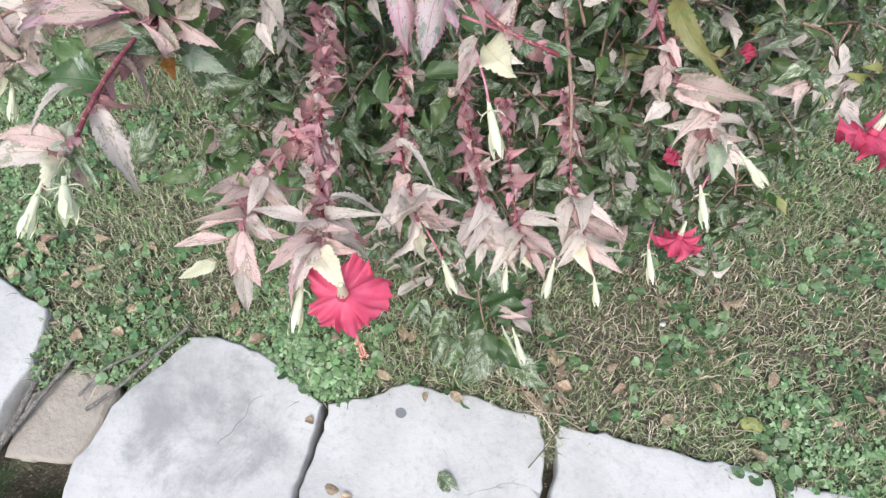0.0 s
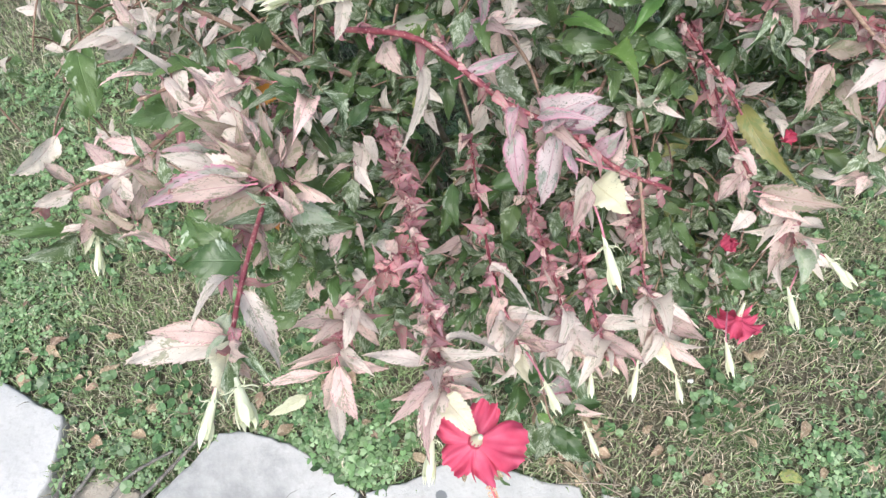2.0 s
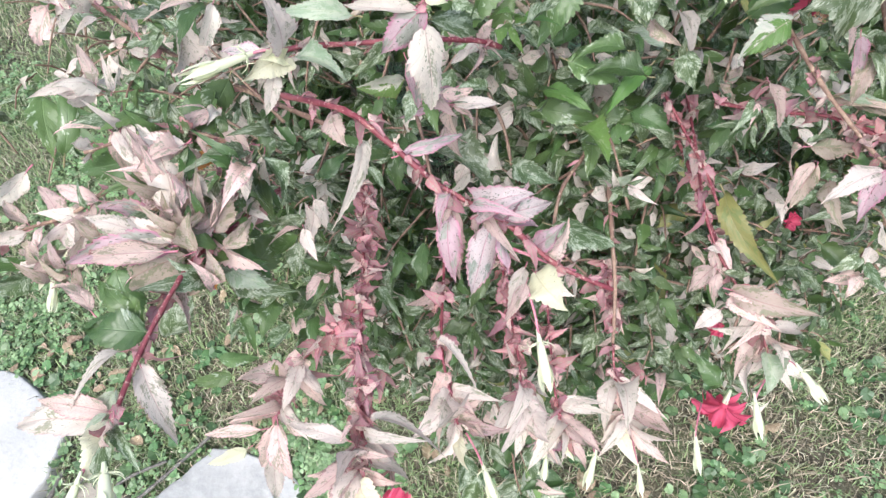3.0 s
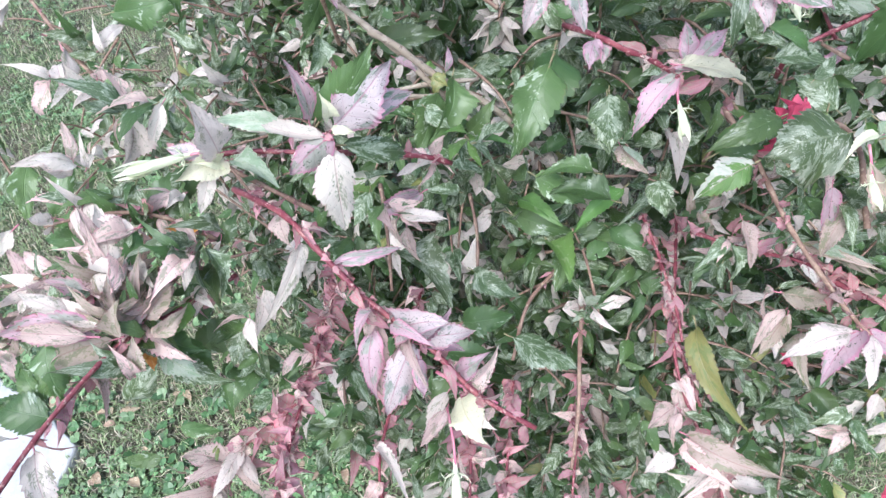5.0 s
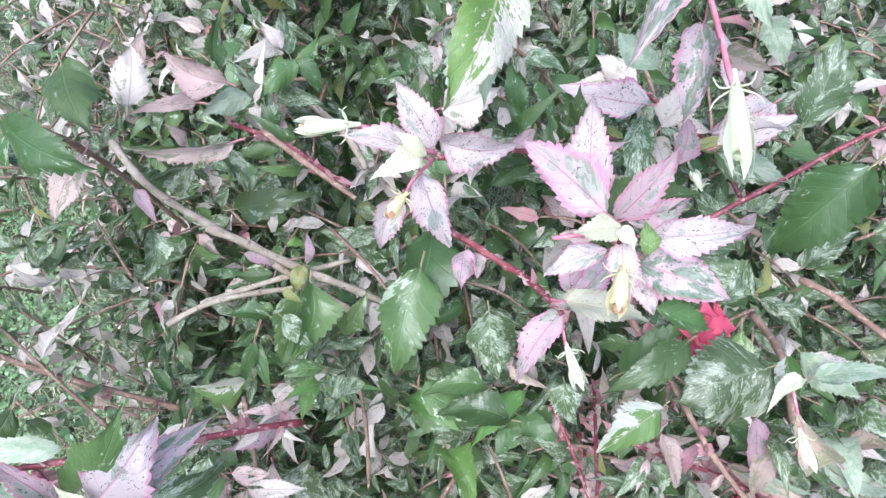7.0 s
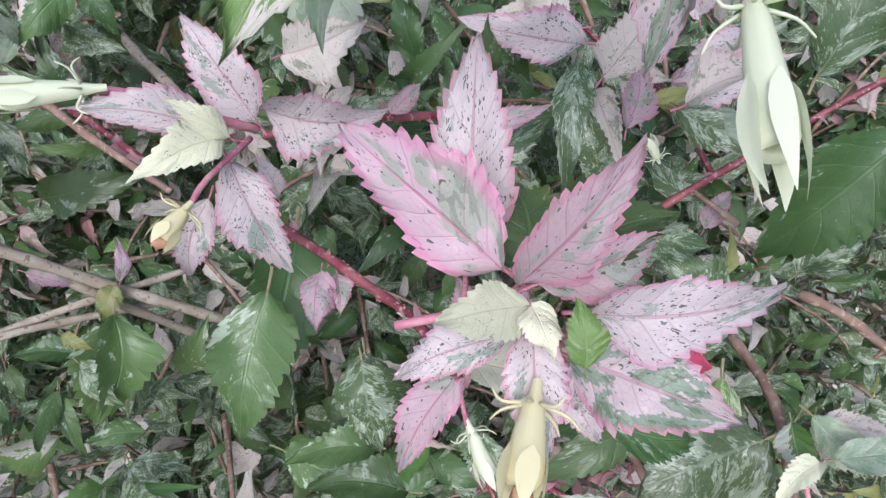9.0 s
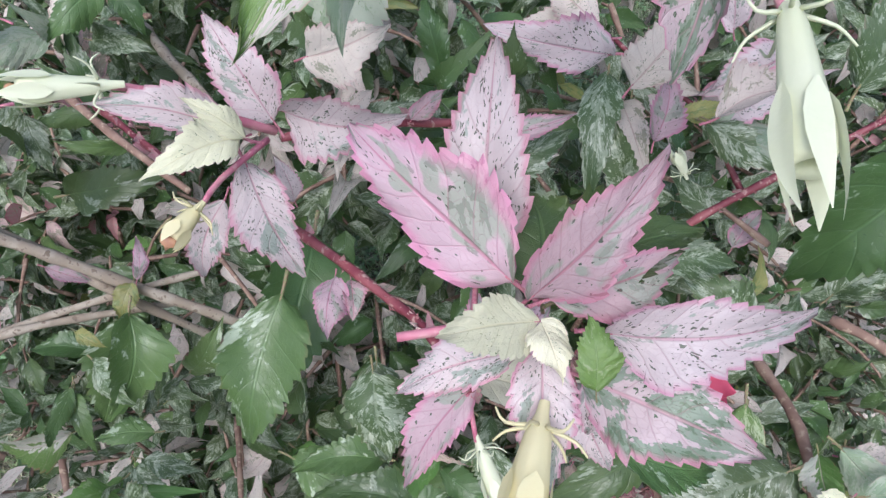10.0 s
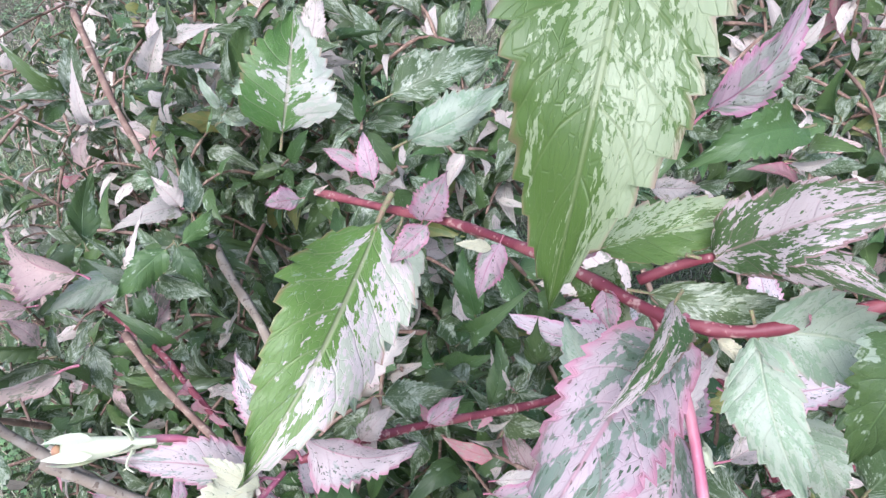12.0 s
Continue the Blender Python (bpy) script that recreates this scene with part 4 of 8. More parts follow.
leaf(b, "P", (0.2171, 0.7098, 1.5001), (0.2111, 0.7316, 1.5259), (0.05, -0.76, 0.65), 0.5, 0.18, 0.22)
leaf(b, "P", (0.2221, 0.7091, 1.4982), (0.2490, 0.7302, 1.5213), (-0.25, -0.55, 0.80), 0.55, 0.41, 0.42)
leaf(b, "P", (0.2238, 0.7080, 1.4943), (0.2035, 0.7005, 1.5007), (0.38, -0.27, 0.89), 0.5, 0.46, 0.27)
stem([(0.2094, 0.6979, 1.4924), (0.2132, 0.6807, 1.4775)], .0013, .0012, STEM_PINK, 0.05)
bud((0.2151, 0.6782, 1.4749), (0.2233, 0.6605, 1.4584), .0046, 0.46)

# behind the rosettes
b = stem([(0.3437, 0.8313, 1.3996), (0.3510, 0.8301, 1.4351), (0.4097, 0.8505, 1.4625), (0.4764, 0.8683, 1.5004), (0.5124, 0.8724, 1.5162)], 0.0026, 0.002, STEM_RED, bracts=14, bract_size=.006, seed=37)
leaf(b, "G", (0.4296, 0.7824, 1.5498), (0.3796, 0.7684, 1.4667), (-0.54, -0.72, 0.44), 0.52, 0.24, 0.48)
leaf(b, "V", (0.3715, 0.8910, 1.4647), (0.4208, 0.8497, 1.4623), (-0.35, -0.47, 0.81), 0.42, 0.30, 0.26)
leaf(b, "X", (0.4245, 0.9274, 1.4906), (0.3660, 0.9064, 1.4750), (0.16, -0.84, 0.51), 0.62, 0.36, 0.29)
leaf(b, "X", (0.3048, 0.9141, 1.5027), (0.2274, 0.9122, 1.5235), (0.08, -0.98, 0.19), 0.5, 0.40, 0.25)
leaf(b, "P", (0.2222, 0.7915, 1.5566), (0.2588, 0.7949, 1.5658), (-0.10, -0.75, 0.65), 0.32, 0.41, 0.33)
leaf(b, "V", (0.2203, 0.7874, 1.5356), (0.2603, 0.8042, 1.5480), (-0.02, -0.56, 0.83), 0.42, 0.27, 0.24)
leaf(b, "P", (0.3301, 0.8682, 1.4724), (0.3404, 0.9046, 1.4972), (0.13, -0.58, 0.80), 0.5, 0.17, 0.33)
leaf(b, "V", (0.3249, 0.8769, 1.4178), (0.3090, 0.9187, 1.4576), (-0.36, -0.71, 0.61), 0.45, 0.45, 0.40)
leaf(b, "P", (0.3852, 0.8242, 1.4200), (0.4044, 0.8447, 1.4343), (-0.42, -0.22, 0.88), 0.5, 0.17, 0.31)
leaf(b, "V", (0.3888, 0.7717, 1.4088), (0.3446, 0.7996, 1.4265), (-0.15, -0.69, 0.71), 0.6, 0.26, 0.34)
leaf(b, "V", (0.4119, 0.7668, 1.4544), (0.4524, 0.7852, 1.4799), (-0.49, -0.13, 0.86), 0.5, 0.44, 0.46)
leaf(b, "W", (0.4614, 0.9163, 1.5083), (0.4818, 0.9039, 1.5004), (-0.20, -0.73, 0.65), 0.5, 0.24, 0.28)
leaf(b, "Y", (0.3481, 0.8895, 1.4752), (0.3785, 0.8918, 1.4835), (-0.20, -0.48, 0.86), 0.35, 0.40, 0.46)
leaf(b, "W", (0.1240, 0.8805, 1.5310), (0.1710, 0.8815, 1.5503), (-0.17, -0.87, 0.47), 0.7, 0.22, 0.71)
leaf(b, "W", (0.2946, 0.8368, 1.5441), (0.3242, 0.8563, 1.5819), (-0.32, -0.72, 0.62), 0.55, 0.45, 0.23)
leaf(b, "V", (0.3765, 0.7968, 1.5754), (0.3924, 0.8300, 1.6271), (-0.27, -0.77, 0.58), 0.5, 0.26, 0.37)
leaf(b, "W", (0.3396, 0.8285, 1.5293), (0.3928, 0.8352, 1.5390), (-0.16, -0.12, 0.98), 0.45, 0.30, 0.37)
bud((0.3522, 0.8582, 1.4541), (0.3455, 0.8653, 1.4648), .004, 0.18)

# pale leaves between the front shoot and the rosettes
b = stem([(0.3989, 0.8627, 1.4284), (0.3712, 0.9129, 1.4586), (0.3417, 0.9325, 1.4641), (0.3211, 0.9637, 1.4757), (0.2847, 0.9926, 1.4659)], 0.002, 0.0014, STEM_RED, bracts=10, bract_size=.008, seed=131)
leaf(b, "X", (0.3158, 0.9613, 1.4787), (0.2567, 0.9629, 1.4696), (-0.17, -0.66, 0.73), 0.5, 0.35, 0.3)
leaf(b, "W", (0.3091, 0.9713, 1.4804), (0.2724, 1.0037, 1.4954), (-0.18, -0.69, 0.70), 0.55, 0.35, 0.3)
leaf(b, "W", (0.3035, 0.9927, 1.4725), (0.2438, 0.9948, 1.4586), (-0.14, -0.68, 0.72), 0.4, 0.3, 0.4)
leaf(b, "V", (0.3149, 0.9432, 1.4644), (0.2998, 0.8656, 1.4129), (-0.21, -0.57, 0.80), 0.34, 0.5, 0.3)
leaf(b, "W", (0.3247, 0.9275, 1.4509), (0.3371, 0.8709, 1.4311), (-0.25, -0.56, 0.79), 0.42, 0.5, 0.4)
leaf(b, "V", (0.3334, 0.9344, 1.4468), (0.3231, 0.8775, 1.4172), (-0.24, -0.56, 0.80), 0.4, 0.45, 0.3)
leaf(b, "X", (0.3765, 0.9111, 1.4599), (0.4332, 0.8968, 1.5025), (-0.38, -0.57, 0.73), 0.52, 0.3, 0.25)
leaf(b, "K", (0.3763, 0.8973, 1.4610), (0.4229, 0.8469, 1.4683), (-0.38, -0.52, 0.77), 0.42, 0.3, 0.3)
leaf(b, "W", (0.3455, 0.9314, 1.4648), (0.3690, 0.9122, 1.4724), (-0.30, -0.60, 0.75), 0.6, 0.35, 0.4)
leaf(b, "Y", (0.3642, 0.9110, 1.4527), (0.3883, 0.9025, 1.4660), (-0.33, -0.57, 0.76), 0.4, 0.3, 0.4)
leaf(b, "Q", (0.3386, 0.9555, 1.4736), (0.3596, 0.9386, 1.4809), (-0.28, -0.63, 0.73), 0.6, 0.35, 0.4)
leaf(b, "W", (0.3493, 0.9264, 1.4611), (0.3517, 0.8958, 1.4461), (-0.28, -0.57, 0.77), 0.5, 0.4, 0.4)
leaf(b, "V", (0.4205, 0.9381, 1.4704), (0.4509, 0.9390, 1.4973), (-0.41, -0.59, 0.70), 0.5, 0.3, 0.3)
leaf(b, "X", (0.3880, 0.9392, 1.5003), (0.3737, 0.9616, 1.5411), (-0.34, -0.66, 0.67), 0.45, 0.3, 0.3)
leaf(b, "K", (0.1531, 0.9535, 1.5546), (0.1355, 0.8880, 1.5017), (0.09, -0.71, 0.70), 0.6, 0.35, 0.3)
leaf(b, "W", (0.1182, 0.9612, 1.5360), (0.1010, 0.9305, 1.5145), (0.15, -0.70, 0.70), 0.5, 0.3, 0.4)
leaf(b, "V", (0.1025, 0.9265, 1.5623), (0.1160, 0.9028, 1.5407), (0.16, -0.71, 0.69), 0.5, 0.3, 0.4)
leaf(b, "G", (-0.0163, 0.9584, 1.5275), (-0.0480, 0.9270, 1.5098), (0.38, -0.64, 0.67), 0.5, 0.3, 0.3)
leaf(b, "G", (-0.0100, 0.9615, 1.5272), (0.0046, 0.9477, 1.4973), (0.33, -0.66, 0.68), 0.5, 0.3, 0.3)
leaf(b, "L", (-0.0393, 0.8910, 1.3466), (-0.0505, 0.8753, 1.3549), (0.34, -0.45, 0.83), 0.6, 0.3, 0.4)
leaf(b, "L", (0.0816, 0.7476, 1.2664), (0.1320, 0.7066, 1.2780), (0.12, -0.23, 0.97), 0.4, 0.35, 0.3)

# stems and leaves deeper in
b = stem([(-0.1016, 0.8384, 1.4290), (-0.0728, 0.8340, 1.4147), (-0.0229, 0.8294, 1.3767), (0.0439, 0.8167, 1.3458), (0.0940, 0.8199, 1.2889)], 0.0042, 0.0035, STEM_GREY)
leaf(b, "G", (-0.0194, 0.8056, 1.3728), (-0.0373, 0.7458, 1.3320), (0.71, -0.53, 0.46), 0.55, 0.22, 0.37)
leaf(b, "Y", (-0.0170, 0.8255, 1.3863), (-0.0249, 0.8032, 1.3711), (0.17, -0.60, 0.78), 0.62, 0.23, 0.29)
leaf(b, "P", (-0.0139, 0.8270, 1.3874), (-0.0151, 0.8532, 1.4050), (0.70, -0.38, 0.61), 0.38, 0.44, 0.37)
leaf(b, "P", (-0.0724, 0.8303, 1.4002), (-0.0446, 0.8267, 1.3864), (0.37, -0.38, 0.85), 0.4, 0.20, 0.45)
leaf(b, "G", (0.1025, 0.7848, 1.4343), (0.0788, 0.7109, 1.3778), (0.07, -0.62, 0.78), 0.52, 0.17, 0.35)
leaf(b, "V", (0.1609, 0.7421, 1.4311), (0.1669, 0.6956, 1.3939), (0.11, -0.61, 0.78), 0.62, 0.35, 0.34)
leaf(b, "V", (0.3499, 0.7021, 1.4453), (0.3428, 0.6594, 1.4042), (-0.65, -0.47, 0.60), 0.56, 0.20, 0.46)
leaf(b, "W", (0.3827, 0.6754, 1.4643), (0.4216, 0.6668, 1.4595), (0.10, -0.09, 0.99), 0.42, 0.32, 0.46)
leaf(b, "G", (0.3807, 0.6780, 1.4661), (0.3790, 0.6552, 1.4386), (-0.77, -0.47, 0.43), 0.42, 0.24, 0.29)
leaf(b, "V", (0.0116, 0.7330, 1.2885), (-0.0286, 0.7267, 1.2952), (0.19, -0.20, 0.96), 0.5, 0.43, 0.42)
leaf(b, "G", (0.0982, 0.7175, 1.3405), (0.1559, 0.6938, 1.3261), (0.07, -0.39, 0.92), 0.5, 0.16, 0.44)
leaf(b, "G", (-0.1284, 0.9499, 1.3346), (-0.0322, 0.9552, 1.3527), (-0.09, -0.72, 0.69), 0.4, 0.30, 0.34)
leaf(b, "G", (0.1371, 1.0046, 1.4387), (0.1249, 1.0269, 1.4534), (0.13, -0.49, 0.86), 0.7, 0.31, 0.27)
b = stem([(-0.1189, 0.7963, 1.3639), (-0.0945, 0.8096, 1.3615), (-0.0376, 0.8261, 1.3680), (0.0209, 0.8538, 1.3581)], 0.003, 0.0025, STEM_GREY)
b = stem([(-0.0608, 1.0705, 1.4177), (-0.0246, 1.0205, 1.4211), (0.0137, 0.9772, 1.4170), (0.0342, 0.9474, 1.3974)], 0.0045, 0.0035, STEM_GREY)
b = stem([(0.3837, 0.7529, 1.4081), (0.3858, 0.7013, 1.4276), (0.3848, 0.6560, 1.4151), (0.3894, 0.6276, 1.3961)], 0.003, 0.0026, STEM_BROWN)
b = stem([(0.4000, 0.7469, 1.4647), (0.4169, 0.7316, 1.4669), (0.4376, 0.7075, 1.4633), (0.4566, 0.6846, 1.4604)], 0.0028, 0.0022, STEM_BROWN)

# front pale shoot
b = stem([(0.1309, 0.9008, 1.6408), (0.1693, 0.8809, 1.6507), (0.2005, 0.8598, 1.6648), (0.2264, 0.8345, 1.6813), (0.2483, 0.8101, 1.6952), (0.2671, 0.7896, 1.7036), (0.2773, 0.7822, 1.7076), (0.2901, 0.7789, 1.7107), (0.3091, 0.7808, 1.7161), (0.3287, 0.7845, 1.7217)], 0.0019, 0.0017, STEM_RED, bracts=12, bract_size=.007, seed=85)
leaf(b, "J", (0.1698, 0.8648, 1.6565), (0.1375, 0.7599, 1.6316), (0.57, -0.35, 0.74), 0.46, 0.20, 0.23)
leaf(b, "K", (0.1725, 0.8689, 1.6368), (0.1565, 0.8118, 1.5913), (-0.17, -0.58, 0.79), 0.52, 0.35, 0.49)
leaf(b, "S", (0.2527, 0.8256, 1.7999), (0.2376, 0.7691, 1.7318), (-0.09, -0.76, 0.65), 0.5, 0.35, 0.35)
leaf(b, "S", (0.2539, 0.8073, 1.7093), (0.3042, 0.8137, 1.7205), (-0.13, -0.50, 0.86), 0.36, 0.30, 0.26)
leaf(b, "T", (0.2815, 0.7963, 1.7194), (0.3186, 0.7898, 1.7510), (-0.63, -0.39, 0.67), 0.44, 0.19, 0.50)
leaf(b, "T", (0.2810, 0.7941, 1.7203), (0.3240, 0.7821, 1.7190), (-0.13, -0.57, 0.81), 0.3, 0.20, 0.27)
leaf(b, "V", (0.2678, 0.7957, 1.7035), (0.3119, 0.7972, 1.6979), (0.10, -0.80, 0.60), 0.34, 0.42, 0.32)
leaf(b, "S", (0.2503, 0.8116, 1.6936), (0.2638, 0.7907, 1.6862), (-0.34, -0.50, 0.80), 0.62, 0.33, 0.28)
leaf(b, "K", (0.2916, 0.7785, 1.7101), (0.3032, 0.7441, 1.6858), (-0.39, -0.62, 0.69), 0.46, 0.37, 0.40)
leaf(b, "R", (0.2716, 0.7790, 1.7040), (0.2298, 0.7136, 1.6990), (-0.05, -0.60, 0.80), 0.4, 0.3, 0.45)
leaf(b, "T", (0.2689, 0.7790, 1.7208), (0.2491, 0.7474, 1.7166), (-0.27, -0.66, 0.70), 0.22, 0.3, 0.5)
leaf(b, "R", (0.2768, 0.7682, 1.6741), (0.2677, 0.7317, 1.6346), (-0.63, -0.49, 0.60), 0.46, 0.21, 0.44)
leaf(b, "P", (0.2844, 0.8407, 1.7343), (0.3094, 0.8579, 1.7590), (0.14, -0.87, 0.47), 0.42, 0.41, 0.32)
leaf(b, "G", (0.3553, 0.9266, 1.6620), (0.3040, 0.9086, 1.6541), (0.10, -0.62, 0.78), 0.42, 0.37, 0.28)
leaf(b, "G", (0.3208, 0.7668, 1.7301), (0.3074, 0.7486, 1.7026), (-0.54, -0.56, 0.63), 0.6, 0.36, 0.44)
leaf(b, "P", (0.1904, 0.8613, 1.6636), (0.1995, 0.8770, 1.6762), (-0.01, -0.62, 0.78), 0.75, 0.31, 0.32)
leaf(b, "P", (0.1925, 0.8577, 1.6641), (0.1776, 0.8467, 1.6527), (0.01, -0.73, 0.68), 0.55, 0.31, 0.19)
leaf(b, "P", (0.2234, 0.8339, 1.6812), (0.2158, 0.8208, 1.6653), (-0.16, -0.72, 0.67), 0.52, 0.33, 0.28)
leaf(b, "P", (0.1245, 0.8940, 1.6425), (0.1078, 0.8903, 1.6418), (0.18, -0.88, 0.44), 0.7, 0.28, 0.23)
leaf(b, "C", (0.2205, 0.8320, 1.6799), (0.2078, 0.8308, 1.6836), (0.23, -0.81, 0.53), 0.36, 0.19, 0.44)
leaf(b, "P", (0.2482, 0.8128, 1.6976), (0.2520, 0.8211, 1.7084), (-0.26, -0.72, 0.64), 0.8, 0.17, 0.45)
leaf(b, "P", (0.2558, 0.8000, 1.6999), (0.2585, 0.7885, 1.6919), (-0.49, -0.57, 0.66), 0.6, 0.14, 0.32)
leaf(b, "K", (0.1723, 0.9340, 1.6462), (0.2214, 0.9605, 1.6621), (0.30, -0.83, 0.46), 0.4, 0.19, 0.36)
leaf(b, "V", (0.1562, 0.9750, 1.6448), (0.2122, 1.0000, 1.6582), (0.05, -0.56, 0.83), 0.42, 0.21, 0.37)
leaf(b, "H", (0.1087, 0.9307, 1.6534), (0.1124, 0.9785, 1.6952), (0.36, -0.63, 0.69), 0.8, 0.34, 0.40)
leaf(b, "P", (0.1537, 0.9076, 1.6499), (0.1345, 0.9134, 1.6581), (0.15, -0.60, 0.79), 0.4, 0.18, 0.30)
leaf(b, "P", (0.1593, 0.9041, 1.6459), (0.1532, 0.9208, 1.6617), (-0.07, -0.70, 0.71), 0.5, 0.34, 0.32)
leaf(b, "W", (0.2780, 0.8621, 1.6842), (0.2969, 0.8640, 1.6829), (0.12, -0.80, 0.58), 0.5, 0.26, 0.48)
leaf(b, "C", (0.2843, 0.7820, 1.7023), (0.2949, 0.7725, 1.6989), (-0.02, -0.36, 0.93), 0.35, 0.41, 0.47)
leaf(b, "E", (0.3098, 0.8069, 1.6301), (0.3363, 0.7901, 1.6271), (-0.37, -0.70, 0.61), 0.5, 0.19, 0.48)
leaf(b, "K", (0.2912, 0.7793, 1.7095), (0.3272, 0.7716, 1.7091), (-0.15, -0.73, 0.67), 0.62, 0.20, 0.31)
leaf(b, "K", (0.3143, 0.7763, 1.6722), (0.3250, 0.7575, 1.6538), (-0.14, -0.73, 0.67), 0.6, 0.26, 0.48)
leaf(b, "K", (0.2732, 0.8132, 1.6145), (0.2510, 0.8468, 1.6209), (-0.39, -0.41, 0.82), 0.5, 0.28, 0.25)
stem([(0.2641, 0.7969, 1.7079), (0.2736, 0.7971, 1.7146), (0.2809, 0.7949, 1.7210)], .0016, .0013, STEM_RED, 0.05)
stem([(0.2671, 0.7902, 1.7041), (0.2690, 0.7854, 1.7025), (0.2709, 0.7806, 1.7008)], .0014, .0012, STEM_RED, 0.05)
stem([(0.2709, 0.7806, 1.7008), (0.2772, 0.7716, 1.6888), (0.2800, 0.7556, 1.6808), (0.2810, 0.7348, 1.6740), (0.2804, 0.7145, 1.6718)], .0016, .0016, STEM_PINK, 0.05)
bud((0.2811, 0.7137, 1.6717), (0.2730, 0.6673, 1.6669), .0056, 0.18)

# left rosettes over the lawn side
b = stem([(0.0177, 0.6494, 1.4183), (-0.0087, 0.6361, 1.4384), (-0.0634, 0.6158, 1.4565), (-0.1198, 0.6006, 1.4667), (-0.1569, 0.5908, 1.4730), (-0.1802, 0.5823, 1.4708)], 0.0026, 0.002, STEM_RED, bracts=26, bract_size=.014, seed=120)
leaf(b, "W", (-0.1671, 0.5797, 1.4805), (-0.1671, 0.5718, 1.5408), (0.51, -0.47, 0.72), 0.52, 0.3, 0.35)
leaf(b, "C", (-0.1638, 0.5809, 1.4706), (-0.1966, 0.5542, 1.4717), (0.66, -0.43, 0.61), 0.62, 0.35, 0.4)
leaf(b, "C", (-0.1666, 0.5777, 1.4705), (-0.1795, 0.5623, 1.4857), (0.38, -0.57, 0.73), 0.55, 0.4, 0.5)
leaf(b, "W", (-0.1762, 0.5703, 1.4652), (-0.1870, 0.5488, 1.4357), (0.49, -0.41, 0.77), 0.4, 0.3, 0.5)
leaf(b, "K", (-0.1573, 0.5803, 1.4722), (-0.1166, 0.5699, 1.4538), (0.45, -0.45, 0.77), 0.45, 0.5, 0.35)
leaf(b, "K", (-0.1081, 0.5955, 1.4999), (-0.1707, 0.5936, 1.5049), (0.47, -0.49, 0.73), 0.3, 0.45, 0.3)
leaf(b, "W", (-0.1499, 0.5866, 1.4712), (-0.1399, 0.5751, 1.4611), (0.46, -0.46, 0.76), 0.5, 0.5, 0.4)
leaf(b, "X", (-0.1840, 0.5809, 1.4731), (-0.2233, 0.5910, 1.4714), (0.52, -0.44, 0.73), 0.4, 0.3, 0.4)
stem([(-0.1681, 0.5834, 1.4766), (-0.1838, 0.5793, 1.4797), (-0.1948, 0.5755, 1.4791)], .0014, .0012, STEM_PINK, 0.05)
bud((-0.1962, 0.5742, 1.4794), (-0.2370, 0.5457, 1.4826), .0052, 0.5)
b = stem([(-0.0634, 0.6158, 1.4565), (-0.0686, 0.5737, 1.4969), (-0.0542, 0.5458, 1.5375), (-0.0501, 0.5406, 1.5483)], 0.0024, 0.0018, STEM_RED, bracts=8, bract_size=.01, seed=121)
leaf(b, "P", (-0.0464, 0.5396, 1.5477), (-0.0787, 0.5231, 1.5216), (0.42, -0.48, 0.77), 0.55, 0.3, 0.2)
leaf(b, "W", (-0.0471, 0.5374, 1.5371), (-0.0436, 0.5157, 1.4714), (0.45, -0.52, 0.73), 0.46, 0.35, 0.3)
leaf(b, "X", (-0.0461, 0.5461, 1.5504), (-0.0097, 0.5741, 1.5859), (0.29, -0.55, 0.78), 0.62, 0.25, 0.3)
leaf(b, "G", (-0.0580, 0.5540, 1.5480), (-0.0178, 0.5728, 1.6006), (0.52, -0.66, 0.55), 0.42, 0.3, 0.35)
leaf(b, "P", (-0.0628, 0.5449, 1.5559), (-0.0704, 0.5480, 1.6031), (0.64, -0.47, 0.61), 0.32, 0.35, 0.4)
leaf(b, "R", (-0.0399, 0.5512, 1.5476), (0.0015, 0.5930, 1.5477), (0.37, -0.40, 0.84), 0.42, 0.4, 0.35)
leaf(b, "V", (-0.0434, 0.5476, 1.5315), (-0.0045, 0.5914, 1.4890), (0.34, -0.52, 0.79), 0.3, 0.3, 0.35)
leaf(b, "C", (-0.0479, 0.5437, 1.5590), (-0.0504, 0.5451, 1.5785), (0.42, -0.52, 0.74), 0.62, 0.4, 0.5)
leaf(b, "C", (-0.0451, 0.5376, 1.5542), (-0.0296, 0.5400, 1.5514), (0.39, -0.51, 0.76), 0.5, 0.35, 0.5)
leaf(b, "W", (-0.0526, 0.5377, 1.5475), (-0.1051, 0.5545, 1.5394), (0.46, -0.34, 0.82), 0.26, 0.3, 0.4)
leaf(b, "P", (-0.0646, 0.5690, 1.4754), (-0.0563, 0.5568, 1.4332), (0.36, -0.46, 0.81), 0.4, 0.4, 0.4)
tuft(b, (0.0407, 0.6549, 1.4377), (0.01, -0.03, 0.02), 9, .036, "VWVL", 122)
tuft(b, (-0.0115, 0.6344, 1.4301), (-0.01, -0.03, 0.02), 7, .034, "WVWQ", 123)
leaf(b, "V", (-0.0828, 0.6112, 1.4597), (-0.1141, 0.5841, 1.4461), (0.52, -0.78, 0.35), 0.4, 0.44, 0.40)

